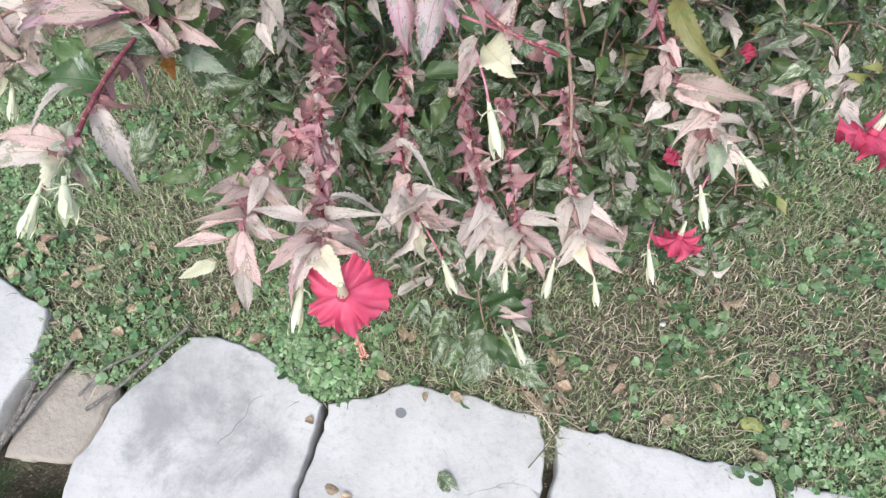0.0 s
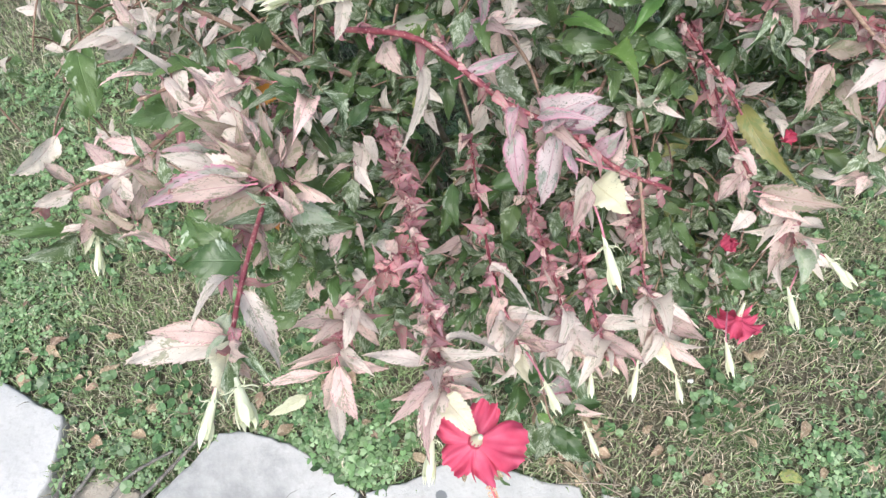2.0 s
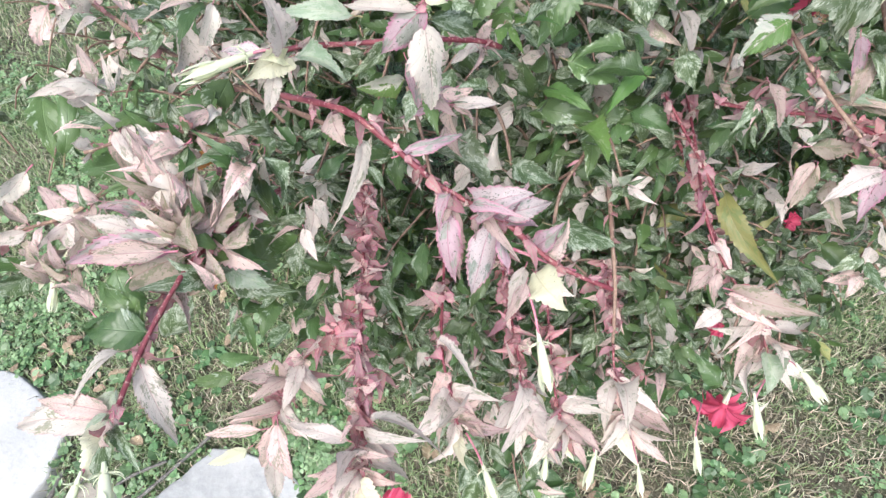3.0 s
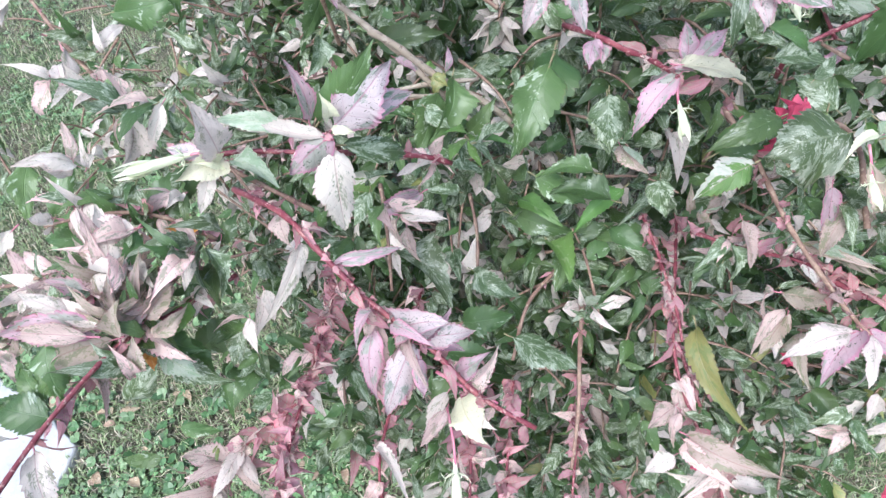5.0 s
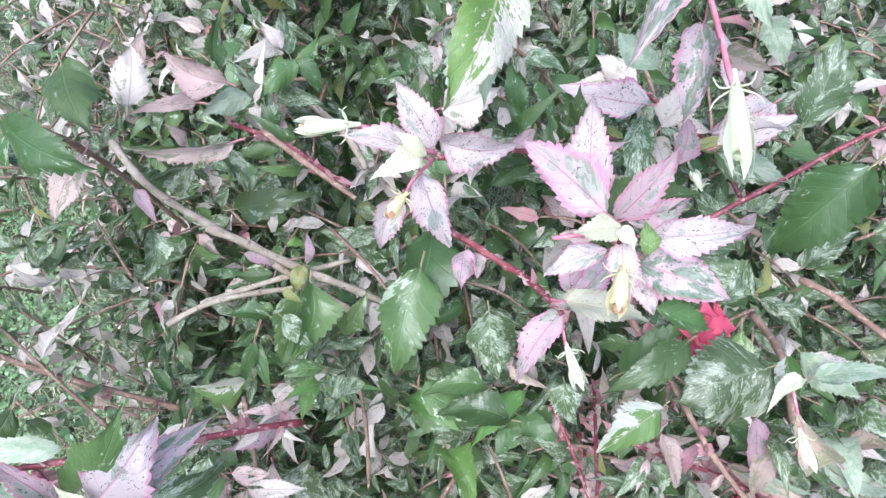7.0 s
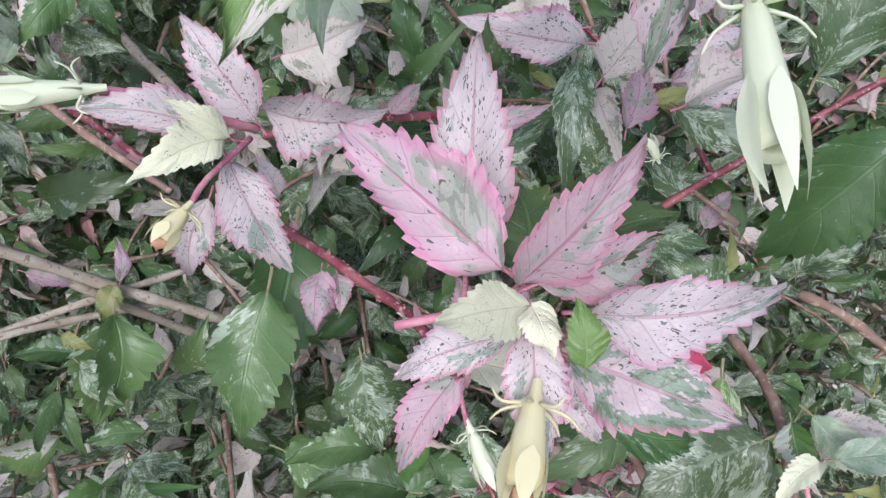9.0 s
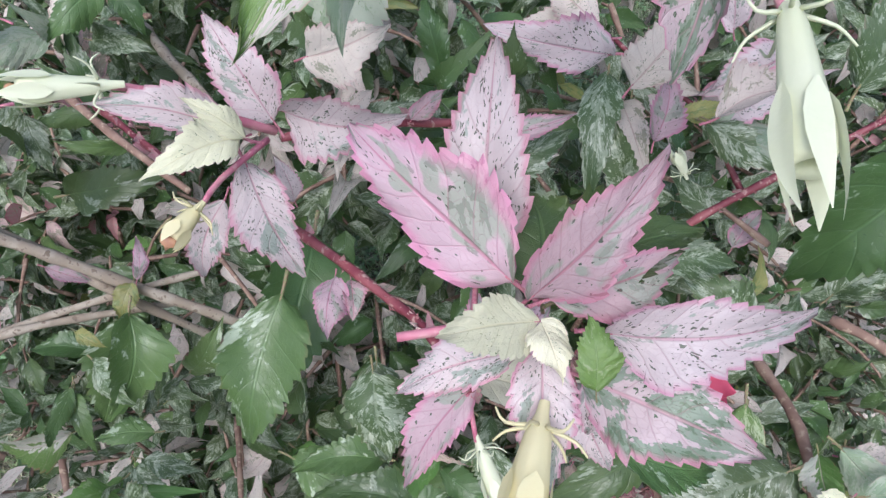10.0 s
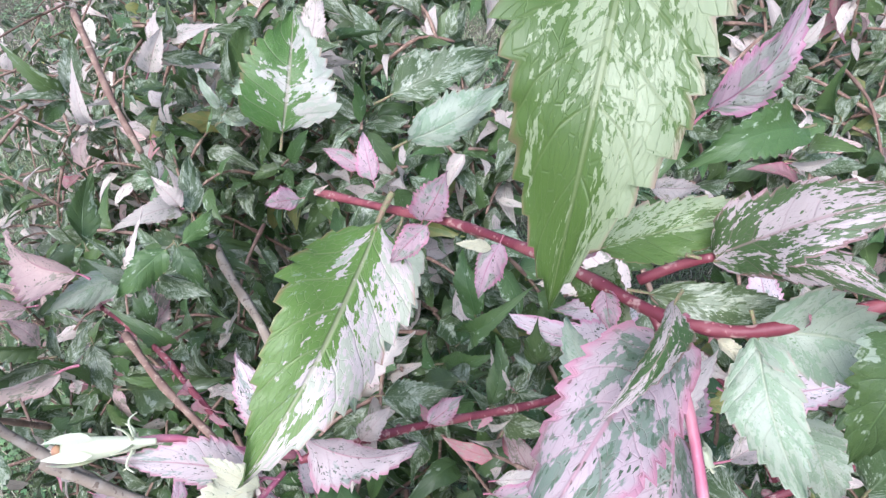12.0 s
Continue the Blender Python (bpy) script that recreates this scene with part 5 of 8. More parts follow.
# long red shoot that leans out
b = stem([(-0.1955, 0.6195, 1.3911), (-0.1264, 0.5743, 1.4151), (-0.0909, 0.5463, 1.4093), (-0.0398, 0.5154, 1.3773), (0.0145, 0.4885, 1.3609), (0.0640, 0.4597, 1.3310), (0.1159, 0.4440, 1.3113)], 0.003, 0.0022, STEM_RED, bracts=60, bract_size=.017, seed=142)
tuft(b, (0.0098, 0.4844, 1.3588), (0.043, -0.021, -0.028), 8, .05, "PPQ", 143)
leaf(b, "W", (-0.1146, 0.5665, 1.3822), (-0.1318, 0.5007, 1.3460), (0.64, -0.50, 0.59), 0.32, 1.0, 0.8)
leaf(b, "P", (-0.0753, 0.5434, 1.3897), (-0.0192, 0.5712, 1.3843), (0.18, -0.17, 0.97), 0.24, 0.23, 0.35)
leaf(b, "X", (0.0045, 0.4862, 1.3617), (-0.0141, 0.4369, 1.3134), (0.14, -0.72, 0.68), 0.44, 0.30, 0.28)
leaf(b, "X", (0.0112, 0.4885, 1.3723), (0.0571, 0.4940, 1.3804), (-0.07, -0.58, 0.81), 0.52, 0.26, 0.19)
leaf(b, "X", (-0.0078, 0.4898, 1.3664), (0.0401, 0.4845, 1.4060), (-0.21, -0.55, 0.81), 0.5, 0.3, 0.3)
leaf(b, "P", (-0.0333, 0.5001, 1.3555), (-0.0288, 0.4550, 1.3080), (-0.14, -0.51, 0.85), 0.4, 0.5, 0.5)
leaf(b, "P", (0.0449, 0.4782, 1.3335), (0.0675, 0.4834, 1.3604), (-0.25, -0.51, 0.83), 0.6, 0.3, 0.4)
leaf(b, "W", (0.0363, 0.4639, 1.3194), (0.0200, 0.4255, 1.2881), (-0.21, -0.45, 0.87), 0.34, 0.7, 0.7)
leaf(b, "P", (0.0105, 0.4743, 1.3557), (0.0195, 0.4473, 1.3394), (0.58, -0.27, 0.77), 0.5, 0.32, 0.23)
leaf(b, "Q", (0.0516, 0.4683, 1.3294), (0.0786, 0.4964, 1.3465), (0.49, -0.75, 0.45), 0.5332, 0.60, 0.72)
leaf(b, "Q", (0.0370, 0.4485, 1.3175), (0.0166, 0.4214, 1.2896), (0.12, -0.75, 0.65), 0.3612, 0.61, 0.73)
leaf(b, "C", (0.0480, 0.4683, 1.3012), (0.0727, 0.4301, 1.3032), (-0.24, -0.45, 0.86), 0.95, 0.4, 0.3)
leaf(b, "W", (0.0499, 0.4651, 1.2996), (0.0800, 0.4412, 1.3073), (-0.25, -0.45, 0.86), 0.6, 0.5, 0.4)
leaf(b, "Q", (-0.0306, 0.5086, 1.3560), (-0.0243, 0.4600, 1.3049), (-0.16, -0.72, 0.67), 0.3096, 0.27, 0.50)
leaf(b, "Q", (-0.1462, 0.6061, 1.3799), (-0.1310, 0.5763, 1.3631), (-0.28, -0.58, 0.77), 0.688, 0.43, 0.61)
stem([(0.0250, 0.4763, 1.3332), (0.0542, 0.4654, 1.3278), (0.0819, 0.4573, 1.3240)], .0016, .0012, STEM_PINK, 0.05)
stem([(0.0365, 0.4546, 1.3095), (0.0450, 0.4315, 1.2940), (0.0495, 0.4109, 1.2788)], .0014, .0012, STEM_PINK, 0.05)
bud_tip(bud((0.0499, 0.4080, 1.2771), (0.0569, 0.3721, 1.2565), .0058, 0.46), (0.0499, 0.4080, 1.2771), (0.0569, 0.3721, 1.2565), 0.0024)

# hanging shoots in front
b = stem([(-0.1530, 0.7110, 1.1399), (-0.1465, 0.6371, 1.1551), (-0.1379, 0.5377, 1.1788), (-0.1311, 0.4319, 1.1986), (-0.1253, 0.3602, 1.1920), (-0.1200, 0.3058, 1.1953)], 0.0024, 0.0016, STEM_RED, bracts=280, bract_size=0.0195, seed=158)
tuft(b, (-0.1200, 0.3058, 1.1953), (0.005, -0.054, 0.003), 12, 0.066, "WQWQWQW", 158)
leaf(b, "W", (-0.1133, 0.3575, 1.2023), (-0.0478, 0.3447, 1.1854), (0.10, 0.60, 0.78), 0.36, 1.1, 0.9)
leaf(b, "W", (-0.1376, 0.3416, 1.1923), (-0.2026, 0.3603, 1.1896), (-0.07, -0.08, 0.99), 0.2752, 0.40, 0.28)
leaf(b, "Q", (-0.1318, 0.3177, 1.2018), (-0.1767, 0.2827, 1.1917), (0.21, -0.51, 0.83), 0.4128, 0.62, 0.43)
leaf(b, "Q", (-0.1207, 0.3122, 1.1990), (-0.0831, 0.2969, 1.2029), (-0.32, -0.61, 0.72), 0.4472, 0.34, 0.73)
leaf(b, "C", (-0.1238, 0.2991, 1.2029), (-0.0939, 0.2550, 1.2014), (-0.09, -0.10, 0.99), 0.56, 0.51, 0.47)
leaf(b, "Q", (-0.1317, 0.3314, 1.1982), (-0.1773, 0.3089, 1.1837), (0.09, -0.67, 0.74), 0.3612, 0.36, 0.37)
leaf(b, "Q", (-0.1241, 0.3319, 1.1987), (-0.0947, 0.3216, 1.2052), (-0.34, -0.46, 0.82), 0.43, 0.57, 0.75)
leaf(b, "W", (-0.1267, 0.3020, 1.1987), (-0.1534, 0.2703, 1.1852), (-0.22, -0.22, 0.95), 0.43, 0.24, 0.42)
stem([(-0.1285, 0.2996, 1.1972), (-0.1368, 0.2799, 1.1971), (-0.1400, 0.2661, 1.1948)], .0013, .0011, STEM_PINK, 0.05)
bud((-0.1402, 0.2633, 1.1932), (-0.1466, 0.2291, 1.1790), .0052, 0.34)
flower((-0.0985, 0.2560, 1.1937), (-0.08, 0.14, -0.97), .047, (-0.0828, 0.2079, 1.1456), cup=0.12, turn=4.0)
b = stem([(-0.1414, 0.4920, 1.1868), (-0.1822, 0.4753, 1.1412), (-0.2206, 0.4572, 1.1064), (-0.2408, 0.4107, 1.0904)], 0.0018, 0.0014, STEM_RED, bracts=64, bract_size=0.022, seed=170)
tuft(b, (-0.2408, 0.4107, 1.0904), (-0.020, -0.047, -0.016), 12, 0.066, "WQWQWQW", 170)
leaf(b, "Q", (-0.2407, 0.4018, 1.0969), (-0.3039, 0.3923, 1.0894), (-0.14, 0.17, 0.97), 0.2752, 0.50, 0.55)
leaf(b, "Q", (-0.2448, 0.3903, 1.0900), (-0.2648, 0.3520, 1.0441), (0.58, -0.73, 0.36), 0.387, 0.27, 0.39)
leaf(b, "Q", (-0.2400, 0.3900, 1.0900), (-0.2259, 0.3354, 1.0357), (-0.10, -0.71, 0.69), 0.3612, 0.24, 0.51)
leaf(b, "Q", (-0.2641, 0.3881, 1.0766), (-0.3378, 0.3862, 1.0617), (-0.16, -0.48, 0.86), 0.2236, 0.40, 0.74)
leaf(b, "C", (-0.2893, 0.3773, 1.0349), (-0.3404, 0.3602, 1.0234), (0.10, -0.74, 0.67), 0.4, 0.56, 0.53)
leaf(b, "W", (-0.2553, 0.3719, 1.0444), (-0.2549, 0.3225, 0.9927), (0.43, -0.65, 0.63), 0.344, 0.25, 0.29)
leaf(b, "Q", (-0.2341, 0.3985, 1.0952), (-0.1796, 0.3770, 1.0959), (-0.28, -0.67, 0.69), 0.344, 0.43, 0.47)
leaf(b, "Y", (-0.2537, 0.4288, 1.0889), (-0.2484, 0.4618, 1.1082), (-0.21, -0.47, 0.86), 0.6, 0.31, 0.42)
b = stem([(-0.0410, 0.7050, 1.1168), (-0.0435, 0.6051, 1.1167), (-0.0463, 0.4679, 1.1412), (-0.0362, 0.4158, 1.1229), (-0.0281, 0.3810, 1.1146)], 0.0019, 0.0016, STEM_RED, bracts=70, bract_size=0.021, seed=179)
tuft(b, (-0.0281, 0.3810, 1.1146), (0.008, -0.035, -0.008), 12, 0.066, "WQWQWQW", 179)
leaf(b, "W", (-0.0504, 0.4631, 1.1498), (-0.0044, 0.4257, 1.1412), (0.3, 0.5, 0.8), 0.42, 1.2, 0.8)
leaf(b, "Q", (-0.0284, 0.3868, 1.1179), (0.0123, 0.3669, 1.1192), (0.07, 0.21, 0.97), 0.43, 0.44, 0.54)
leaf(b, "W", (-0.0321, 0.3812, 1.1146), (-0.0621, 0.3427, 1.0913), (0.45, -0.69, 0.56), 0.43, 0.59, 0.27)
leaf(b, "C", (-0.0260, 0.3706, 1.1086), (-0.0203, 0.3352, 1.0998), (-0.70, -0.28, 0.66), 0.6, 0.57, 0.73)
leaf(b, "Q", (-0.0200, 0.4032, 1.1161), (0.0041, 0.4136, 1.1229), (-0.08, -0.41, 0.91), 0.43, 0.23, 0.78)
leaf(b, "Q", (-0.0193, 0.3797, 1.1198), (0.0257, 0.3724, 1.1228), (-0.13, -0.42, 0.90), 0.344, 0.26, 0.44)
leaf(b, "V", (0.0068, 0.3630, 1.1052), (0.0269, 0.3354, 1.1014), (-0.32, -0.36, 0.88), 0.45, 0.31, 0.35)
stem([(-0.0192, 0.3731, 1.1102), (-0.0064, 0.3541, 1.0939), (-0.0005, 0.3411, 1.0865)], .0013, .0011, STEM_PINK, 0.05)
bud((0.0007, 0.3387, 1.0852), (0.0112, 0.3099, 1.0746), .0052, 0.34)
b = stem([(0.0370, 0.7056, 1.0618), (0.0363, 0.6034, 1.0604), (0.0459, 0.5369, 1.0453), (0.0519, 0.4863, 1.0393), (0.0558, 0.4188, 1.0119)], 0.0018, 0.0016, STEM_RED, bracts=110, bract_size=0.024, seed=189)
tuft(b, (0.0558, 0.4188, 1.0119), (0.004, -0.067, -0.027), 12, 0.066, "WQWQWQW", 189)
leaf(b, "W", (0.0544, 0.4222, 1.0138), (0.0818, 0.4037, 1.0155), (-0.33, -0.41, 0.85), 0.43, 0.38, 0.39)
leaf(b, "Q", (0.0503, 0.4159, 1.0100), (0.0216, 0.4004, 1.0118), (0.34, -0.54, 0.77), 0.43, 0.44, 0.28)
leaf(b, "W", (0.0552, 0.4090, 1.0062), (0.0426, 0.3733, 0.9967), (0.09, -0.28, 0.95), 0.43, 0.54, 0.45)
leaf(b, "V", (0.0698, 0.3995, 0.9665), (0.0715, 0.3586, 0.9429), (-0.32, -0.48, 0.82), 0.5, 0.27, 0.31)
b = stem([(0.0949, 0.6130, 1.0562), (0.0957, 0.5137, 1.0334), (0.0995, 0.4438, 1.0162), (0.1077, 0.3963, 1.0005)], 0.0018, 0.0016, STEM_RED, bracts=60, bract_size=0.021, seed=194)
tuft(b, (0.1077, 0.3963, 1.0005), (0.008, -0.047, -0.016), 12, 0.066, "WQWQWQW", 194)
leaf(b, "W", (0.1032, 0.4402, 1.0142), (0.1593, 0.4405, 1.0161), (-0.03, 0.25, 0.97), 0.344, 0.60, 0.41)
leaf(b, "Q", (0.1064, 0.3996, 1.0024), (0.1375, 0.3909, 1.0098), (-0.33, -0.45, 0.83), 0.387, 0.51, 0.23)
leaf(b, "Q", (0.1026, 0.3999, 1.0024), (0.0678, 0.3886, 0.9948), (-0.25, 0.13, 0.96), 0.387, 0.59, 0.79)
leaf(b, "C", (0.1098, 0.3929, 0.9986), (0.1175, 0.3692, 0.9967), (-0.84, -0.31, 0.44), 0.6, 0.47, 0.38)
stem([(0.0939, 0.4108, 0.9969), (0.0866, 0.3912, 0.9853), (0.0845, 0.3807, 0.9792)], .0012, .001, STEM_PINK, 0.05)
bud((0.0845, 0.3794, 0.9784), (0.0817, 0.3569, 0.9653), .0045, 0.10)
bud((0.1476, 0.3813, 0.9815), (0.1366, 0.3486, 0.9622), .005, 0.38)
stem([(0.1242, 0.4025, 0.9930), (0.1429, 0.3935, 0.9884), (0.1477, 0.3826, 0.9822)], .0012, .001, STEM_PINK, 0.05)
b = stem([(0.1833, 0.6403, 1.0401), (0.1823, 0.5537, 1.0362), (0.1801, 0.4751, 1.0137), (0.1947, 0.4254, 0.9854)], 0.0018, 0.0016, STEM_RED, bracts=64, bract_size=0.022, seed=203)
tuft(b, (0.1947, 0.4254, 0.9854), (0.015, -0.050, -0.028), 12, 0.066, "WQWQWQW", 203)
leaf(b, "W", (0.1932, 0.4254, 0.9854), (0.2529, 0.3942, 0.9922), (-0.47, -0.81, 0.35), 0.2064, 0.40, 0.43)
leaf(b, "C", (0.1846, 0.4137, 0.9783), (0.2015, 0.3684, 0.9757), (-0.46, -0.22, 0.86), 0.55, 0.63, 0.79)
leaf(b, "Q", (0.1968, 0.4198, 0.9822), (0.2455, 0.3728, 0.9681), (-0.19, -0.46, 0.87), 0.258, 0.39, 0.23)
leaf(b, "W", (0.1891, 0.4236, 0.9842), (0.1574, 0.3978, 0.9798), (0.05, -0.22, 0.97), 0.43, 0.30, 0.32)
leaf(b, "V", (0.1640, 0.5389, 1.0155), (0.1395, 0.5074, 1.0080), (-0.25, -0.03, 0.97), 0.5, 0.18, 0.20)
bud((0.2081, 0.3682, 0.9527), (0.2107, 0.3428, 0.9381), .0045, 0.22)
stem([(0.2000, 0.4060, 0.9743), (0.2063, 0.3785, 0.9586), (0.2081, 0.3688, 0.9530)], .0012, .001, STEM_PINK, 0.05)

# shoot over the sparse grass
b = stem([(0.2842, 0.7960, 1.2027), (0.2749, 0.7105, 1.2107), (0.2663, 0.6061, 1.2078), (0.2766, 0.5569, 1.1912), (0.2905, 0.5203, 1.1820), (0.3131, 0.4666, 1.1632), (0.3172, 0.4294, 1.1534)], 0.0021, 0.0016, STEM_RED, bracts=39, bract_size=0.022, seed=211)
tuft(b, (0.3233, 0.4435, 1.1617), (0.011, -0.041, -0.023), 8, .05, "QWWC", 212)
tuft(b, (0.2837, 0.5207, 1.1820), (0.019, -0.025, -0.014), 6, .045, "QWV", 213)
tuft(b, (0.3718, 0.5728, 1.2843), (0.023, -0.034, -0.019), 6, .05, "EQV", 214)
tuft(b, (0.4738, 0.5455, 1.1214), (-0.002, -0.045, -0.026), 6, .045, "QVG", 215)
tuft(b, (0.5292, 0.5443, 1.0971), (-0.009, -0.046, -0.024), 6, .05, "QVW", 216)
leaf(b, "E", (0.2740, 0.4985, 1.2068), (0.3511, 0.4646, 1.2135), (-0.44, -0.38, 0.81), 0.42, 0.6, 0.6)
leaf(b, "Q", (0.2712, 0.4942, 1.2021), (0.3092, 0.4551, 1.2040), (-0.42, -0.38, 0.82), 0.45, 0.7, 0.6)
leaf(b, "W", (0.2625, 0.4835, 1.1897), (0.2350, 0.4671, 1.1765), (-0.38, -0.38, 0.84), 0.6, 0.3, 0.3)
leaf(b, "W", (0.3136, 0.4753, 1.1682), (0.2595, 0.4760, 1.1554), (-0.12, -0.89, 0.45), 0.3268, 0.35, 0.59)
leaf(b, "Q", (0.2700, 0.5632, 1.1947), (0.2766, 0.5318, 1.1767), (-0.09, -0.51, 0.86), 0.43, 0.21, 0.31)
leaf(b, "K", (0.3134, 0.4440, 1.1617), (0.3095, 0.4020, 1.1450), (-0.28, -0.32, 0.91), 0.6, 0.36, 0.58)
leaf(b, "Q", (0.3164, 0.4652, 1.1625), (0.3600, 0.4461, 1.1643), (-0.40, -0.91, 0.12), 0.3612, 0.45, 0.24)
leaf(b, "Q", (0.3094, 0.4610, 1.1598), (0.2807, 0.4276, 1.1396), (-0.54, -0.05, 0.84), 0.387, 0.44, 0.70)
leaf(b, "W", (0.3018, 0.4439, 1.1497), (0.2932, 0.4095, 1.1295), (-0.81, -0.14, 0.57), 0.43, 0.57, 0.73)
leaf(b, "Y", (0.2894, 0.6214, 1.2186), (0.3360, 0.5284, 1.1798), (-0.53, -0.48, 0.70), 0.3, 0.6, 0.4)
leaf(b, "G", (0.2976, 0.4458, 1.0582), (0.2704, 0.4844, 1.0681), (-0.36, -0.46, 0.81), 0.5, 0.23, 0.25)
leaf(b, "W", (0.3230, 0.4377, 1.1584), (0.3354, 0.4037, 1.1506), (-0.30, -0.31, 0.90), 0.43, 0.60, 0.61)
stem([(0.3233, 0.4435, 1.1617), (0.3397, 0.4315, 1.1610), (0.3444, 0.4236, 1.1624)], .0012, .001, STEM_PINK, 0.05)
bud((0.3456, 0.4224, 1.1617), (0.3633, 0.3942, 1.1518), .0055, 0.34)
stem([(0.3176, 0.4256, 1.1396), (0.3066, 0.4087, 1.1295), (0.3042, 0.4019, 1.1255)], .0012, .001, STEM_PINK, 0.05)
bud((0.3041, 0.4007, 1.1248), (0.3079, 0.3703, 1.1073), .005, 0.10)
bud((0.2831, 0.4015, 0.9743), (0.2859, 0.3673, 0.9546), .005, 0.38)
stem([(0.2988, 0.4500, 0.9798), (0.2838, 0.4151, 0.9822), (0.2831, 0.4028, 0.9751)], .0012, .001, STEM_PINK, 0.05)
flower((0.3836, 0.4932, 0.8456), (-0.17, -0.48, -0.86), .04, None, turn=1.1)
flower((0.5355, 0.4834, 1.1216), (-0.32, -0.38, -0.87), .045, None, turn=1.8)
flower((0.3573, 0.5740, 0.9609), (-0.76, -0.62, 0.18), .016, None, turn=2.5)
flower((0.4735, 0.7172, 1.0183), (0.23, -0.65, 0.72), .016, None, turn=3.2)

# red flower behind leaves
b = stem([(0.2726, 0.7471, 1.4237), (0.3013, 0.7018, 1.4057), (0.3361, 0.6405, 1.3731), (0.3858, 0.5915, 1.3334), (0.4023, 0.5620, 1.3314), (0.4265, 0.5398, 1.3202)], 0.0026, 0.0019, STEM_BROWN, bracts=46, bract_size=.013, seed=237)
tuft(b, (0.4067, 0.6104, 1.4089), (0.024, -0.023, 0.001), 6, .05, "VEK", 238)
tuft(b, (0.4471, 0.6070, 1.3560), (0.017, -0.022, -0.023), 6, .05, "QVE", 239)
leaf(b, "K", (0.3576, 0.6336, 1.3618), (0.4077, 0.6176, 1.3619), (-0.10, -0.31, 0.95), 0.24, 0.40, 0.46)
leaf(b, "W", (0.3883, 0.5588, 1.3325), (0.3282, 0.5299, 1.3249), (-0.02, -0.21, 0.98), 0.42, 0.48, 0.30)
leaf(b, "P", (0.4023, 0.5620, 1.3314), (0.4376, 0.5442, 1.3208), (0.11, -0.34, 0.94), 0.52, 0.36, 0.39)
leaf(b, "P", (0.3989, 0.5620, 1.3323), (0.3647, 0.5203, 1.3075), (-0.40, -0.20, 0.89), 0.45, 0.21, 0.37)
leaf(b, "W", (0.4046, 0.5573, 1.3336), (0.4000, 0.5133, 1.3188), (0.34, -0.33, 0.88), 0.5, 0.33, 0.35)
leaf(b, "K", (0.3757, 0.6547, 1.4792), (0.4273, 0.6529, 1.4905), (-0.21, -0.11, 0.97), 0.36, 0.61, 0.26)
leaf(b, "C", (0.3679, 0.6535, 1.4804), (0.3426, 0.6368, 1.4734), (-0.30, 0.07, 0.95), 0.42, 0.42, 0.61)
leaf(b, "V", (0.3065, 0.6666, 1.4414), (0.3295, 0.6945, 1.4712), (0.13, -0.77, 0.63), 0.55, 0.26, 0.45)
leaf(b, "G", (0.2654, 0.6956, 1.4101), (0.3271, 0.7257, 1.4445), (-0.09, -0.66, 0.74), 0.5, 0.36, 0.19)
leaf(b, "G", (0.4048, 0.7457, 1.4796), (0.4318, 0.7458, 1.4858), (-0.10, -0.89, 0.44), 0.4, 0.31, 0.48)
leaf(b, "V", (0.3194, 0.7940, 1.4493), (0.3701, 0.7913, 1.4469), (0.00, -0.67, 0.75), 0.5, 0.21, 0.29)
leaf(b, "P", (0.3571, 0.6538, 1.4178), (0.3561, 0.6256, 1.3820), (0.05, -0.78, 0.62), 0.4, 0.34, 0.27)
leaf(b, "E", (0.3915, 0.6125, 1.4409), (0.3611, 0.6363, 1.4681), (-0.21, -0.84, 0.49), 0.5, 0.20, 0.35)
stem([(0.3595, 0.6461, 1.4766), (0.3634, 0.6334, 1.4652), (0.3652, 0.6249, 1.4579)], .0012, .0011, STEM_PINK, 0.05)
bud_tip(bud((0.3654, 0.6236, 1.4567), (0.3714, 0.6086, 1.4430), .0048, 0.42), (0.3654, 0.6236, 1.4567), (0.3714, 0.6086, 1.4430), 0.0020)
flower((0.3249, 0.7188, 1.4249), (0.41, -0.72, 0.56), .030, (0.3216, 0.6679, 1.4300), turn=4.5)

# leafy shoots low beside the red flower
b = stem([(0.2720, 0.6989, 1.2902), (0.3173, 0.6686, 1.3051), (0.3654, 0.6394, 1.3266), (0.3863, 0.6123, 1.3318)], 0.0022, 0.0016, STEM_RED, bracts=46, bract_size=0.015, seed=801)
b = stem([(0.3784, 0.6155, 1.3363), (0.4031, 0.5901, 1.3455), (0.4284, 0.5739, 1.3614), (0.4576, 0.5634, 1.3782)], 0.0024, 0.0018, STEM_RED, bracts=44, bract_size=0.016, seed=802)
b = stem([(0.2262, 0.7337, 1.2709), (0.2466, 0.6831, 1.2539), (0.2608, 0.6242, 1.2483), (0.2654, 0.5863, 1.2437)], 0.002, 0.0016, STEM_RED, bracts=40, bract_size=0.014, seed=803)
leaf(b, "E", (0.3563, 0.6473, 1.3459), (0.4062, 0.6033, 1.3716), (-0.27, -0.38, 0.88), 0.2, 0.5, 0.6)
leaf(b, "E", (0.3797, 0.6433, 1.3461), (0.4091, 0.6009, 1.3595), (-0.28, -0.37, 0.88), 0.34, 0.5, 0.5)
leaf(b, "K", (0.4049, 0.6385, 1.4169), (0.4077, 0.5946, 1.4171), (-0.33, -0.40, 0.86), 0.5, 0.4, 0.4)
leaf(b, "V", (0.4218, 0.6541, 1.4367), (0.4348, 0.6225, 1.4493), (-0.36, -0.43, 0.83), 0.5, 0.4, 0.4)
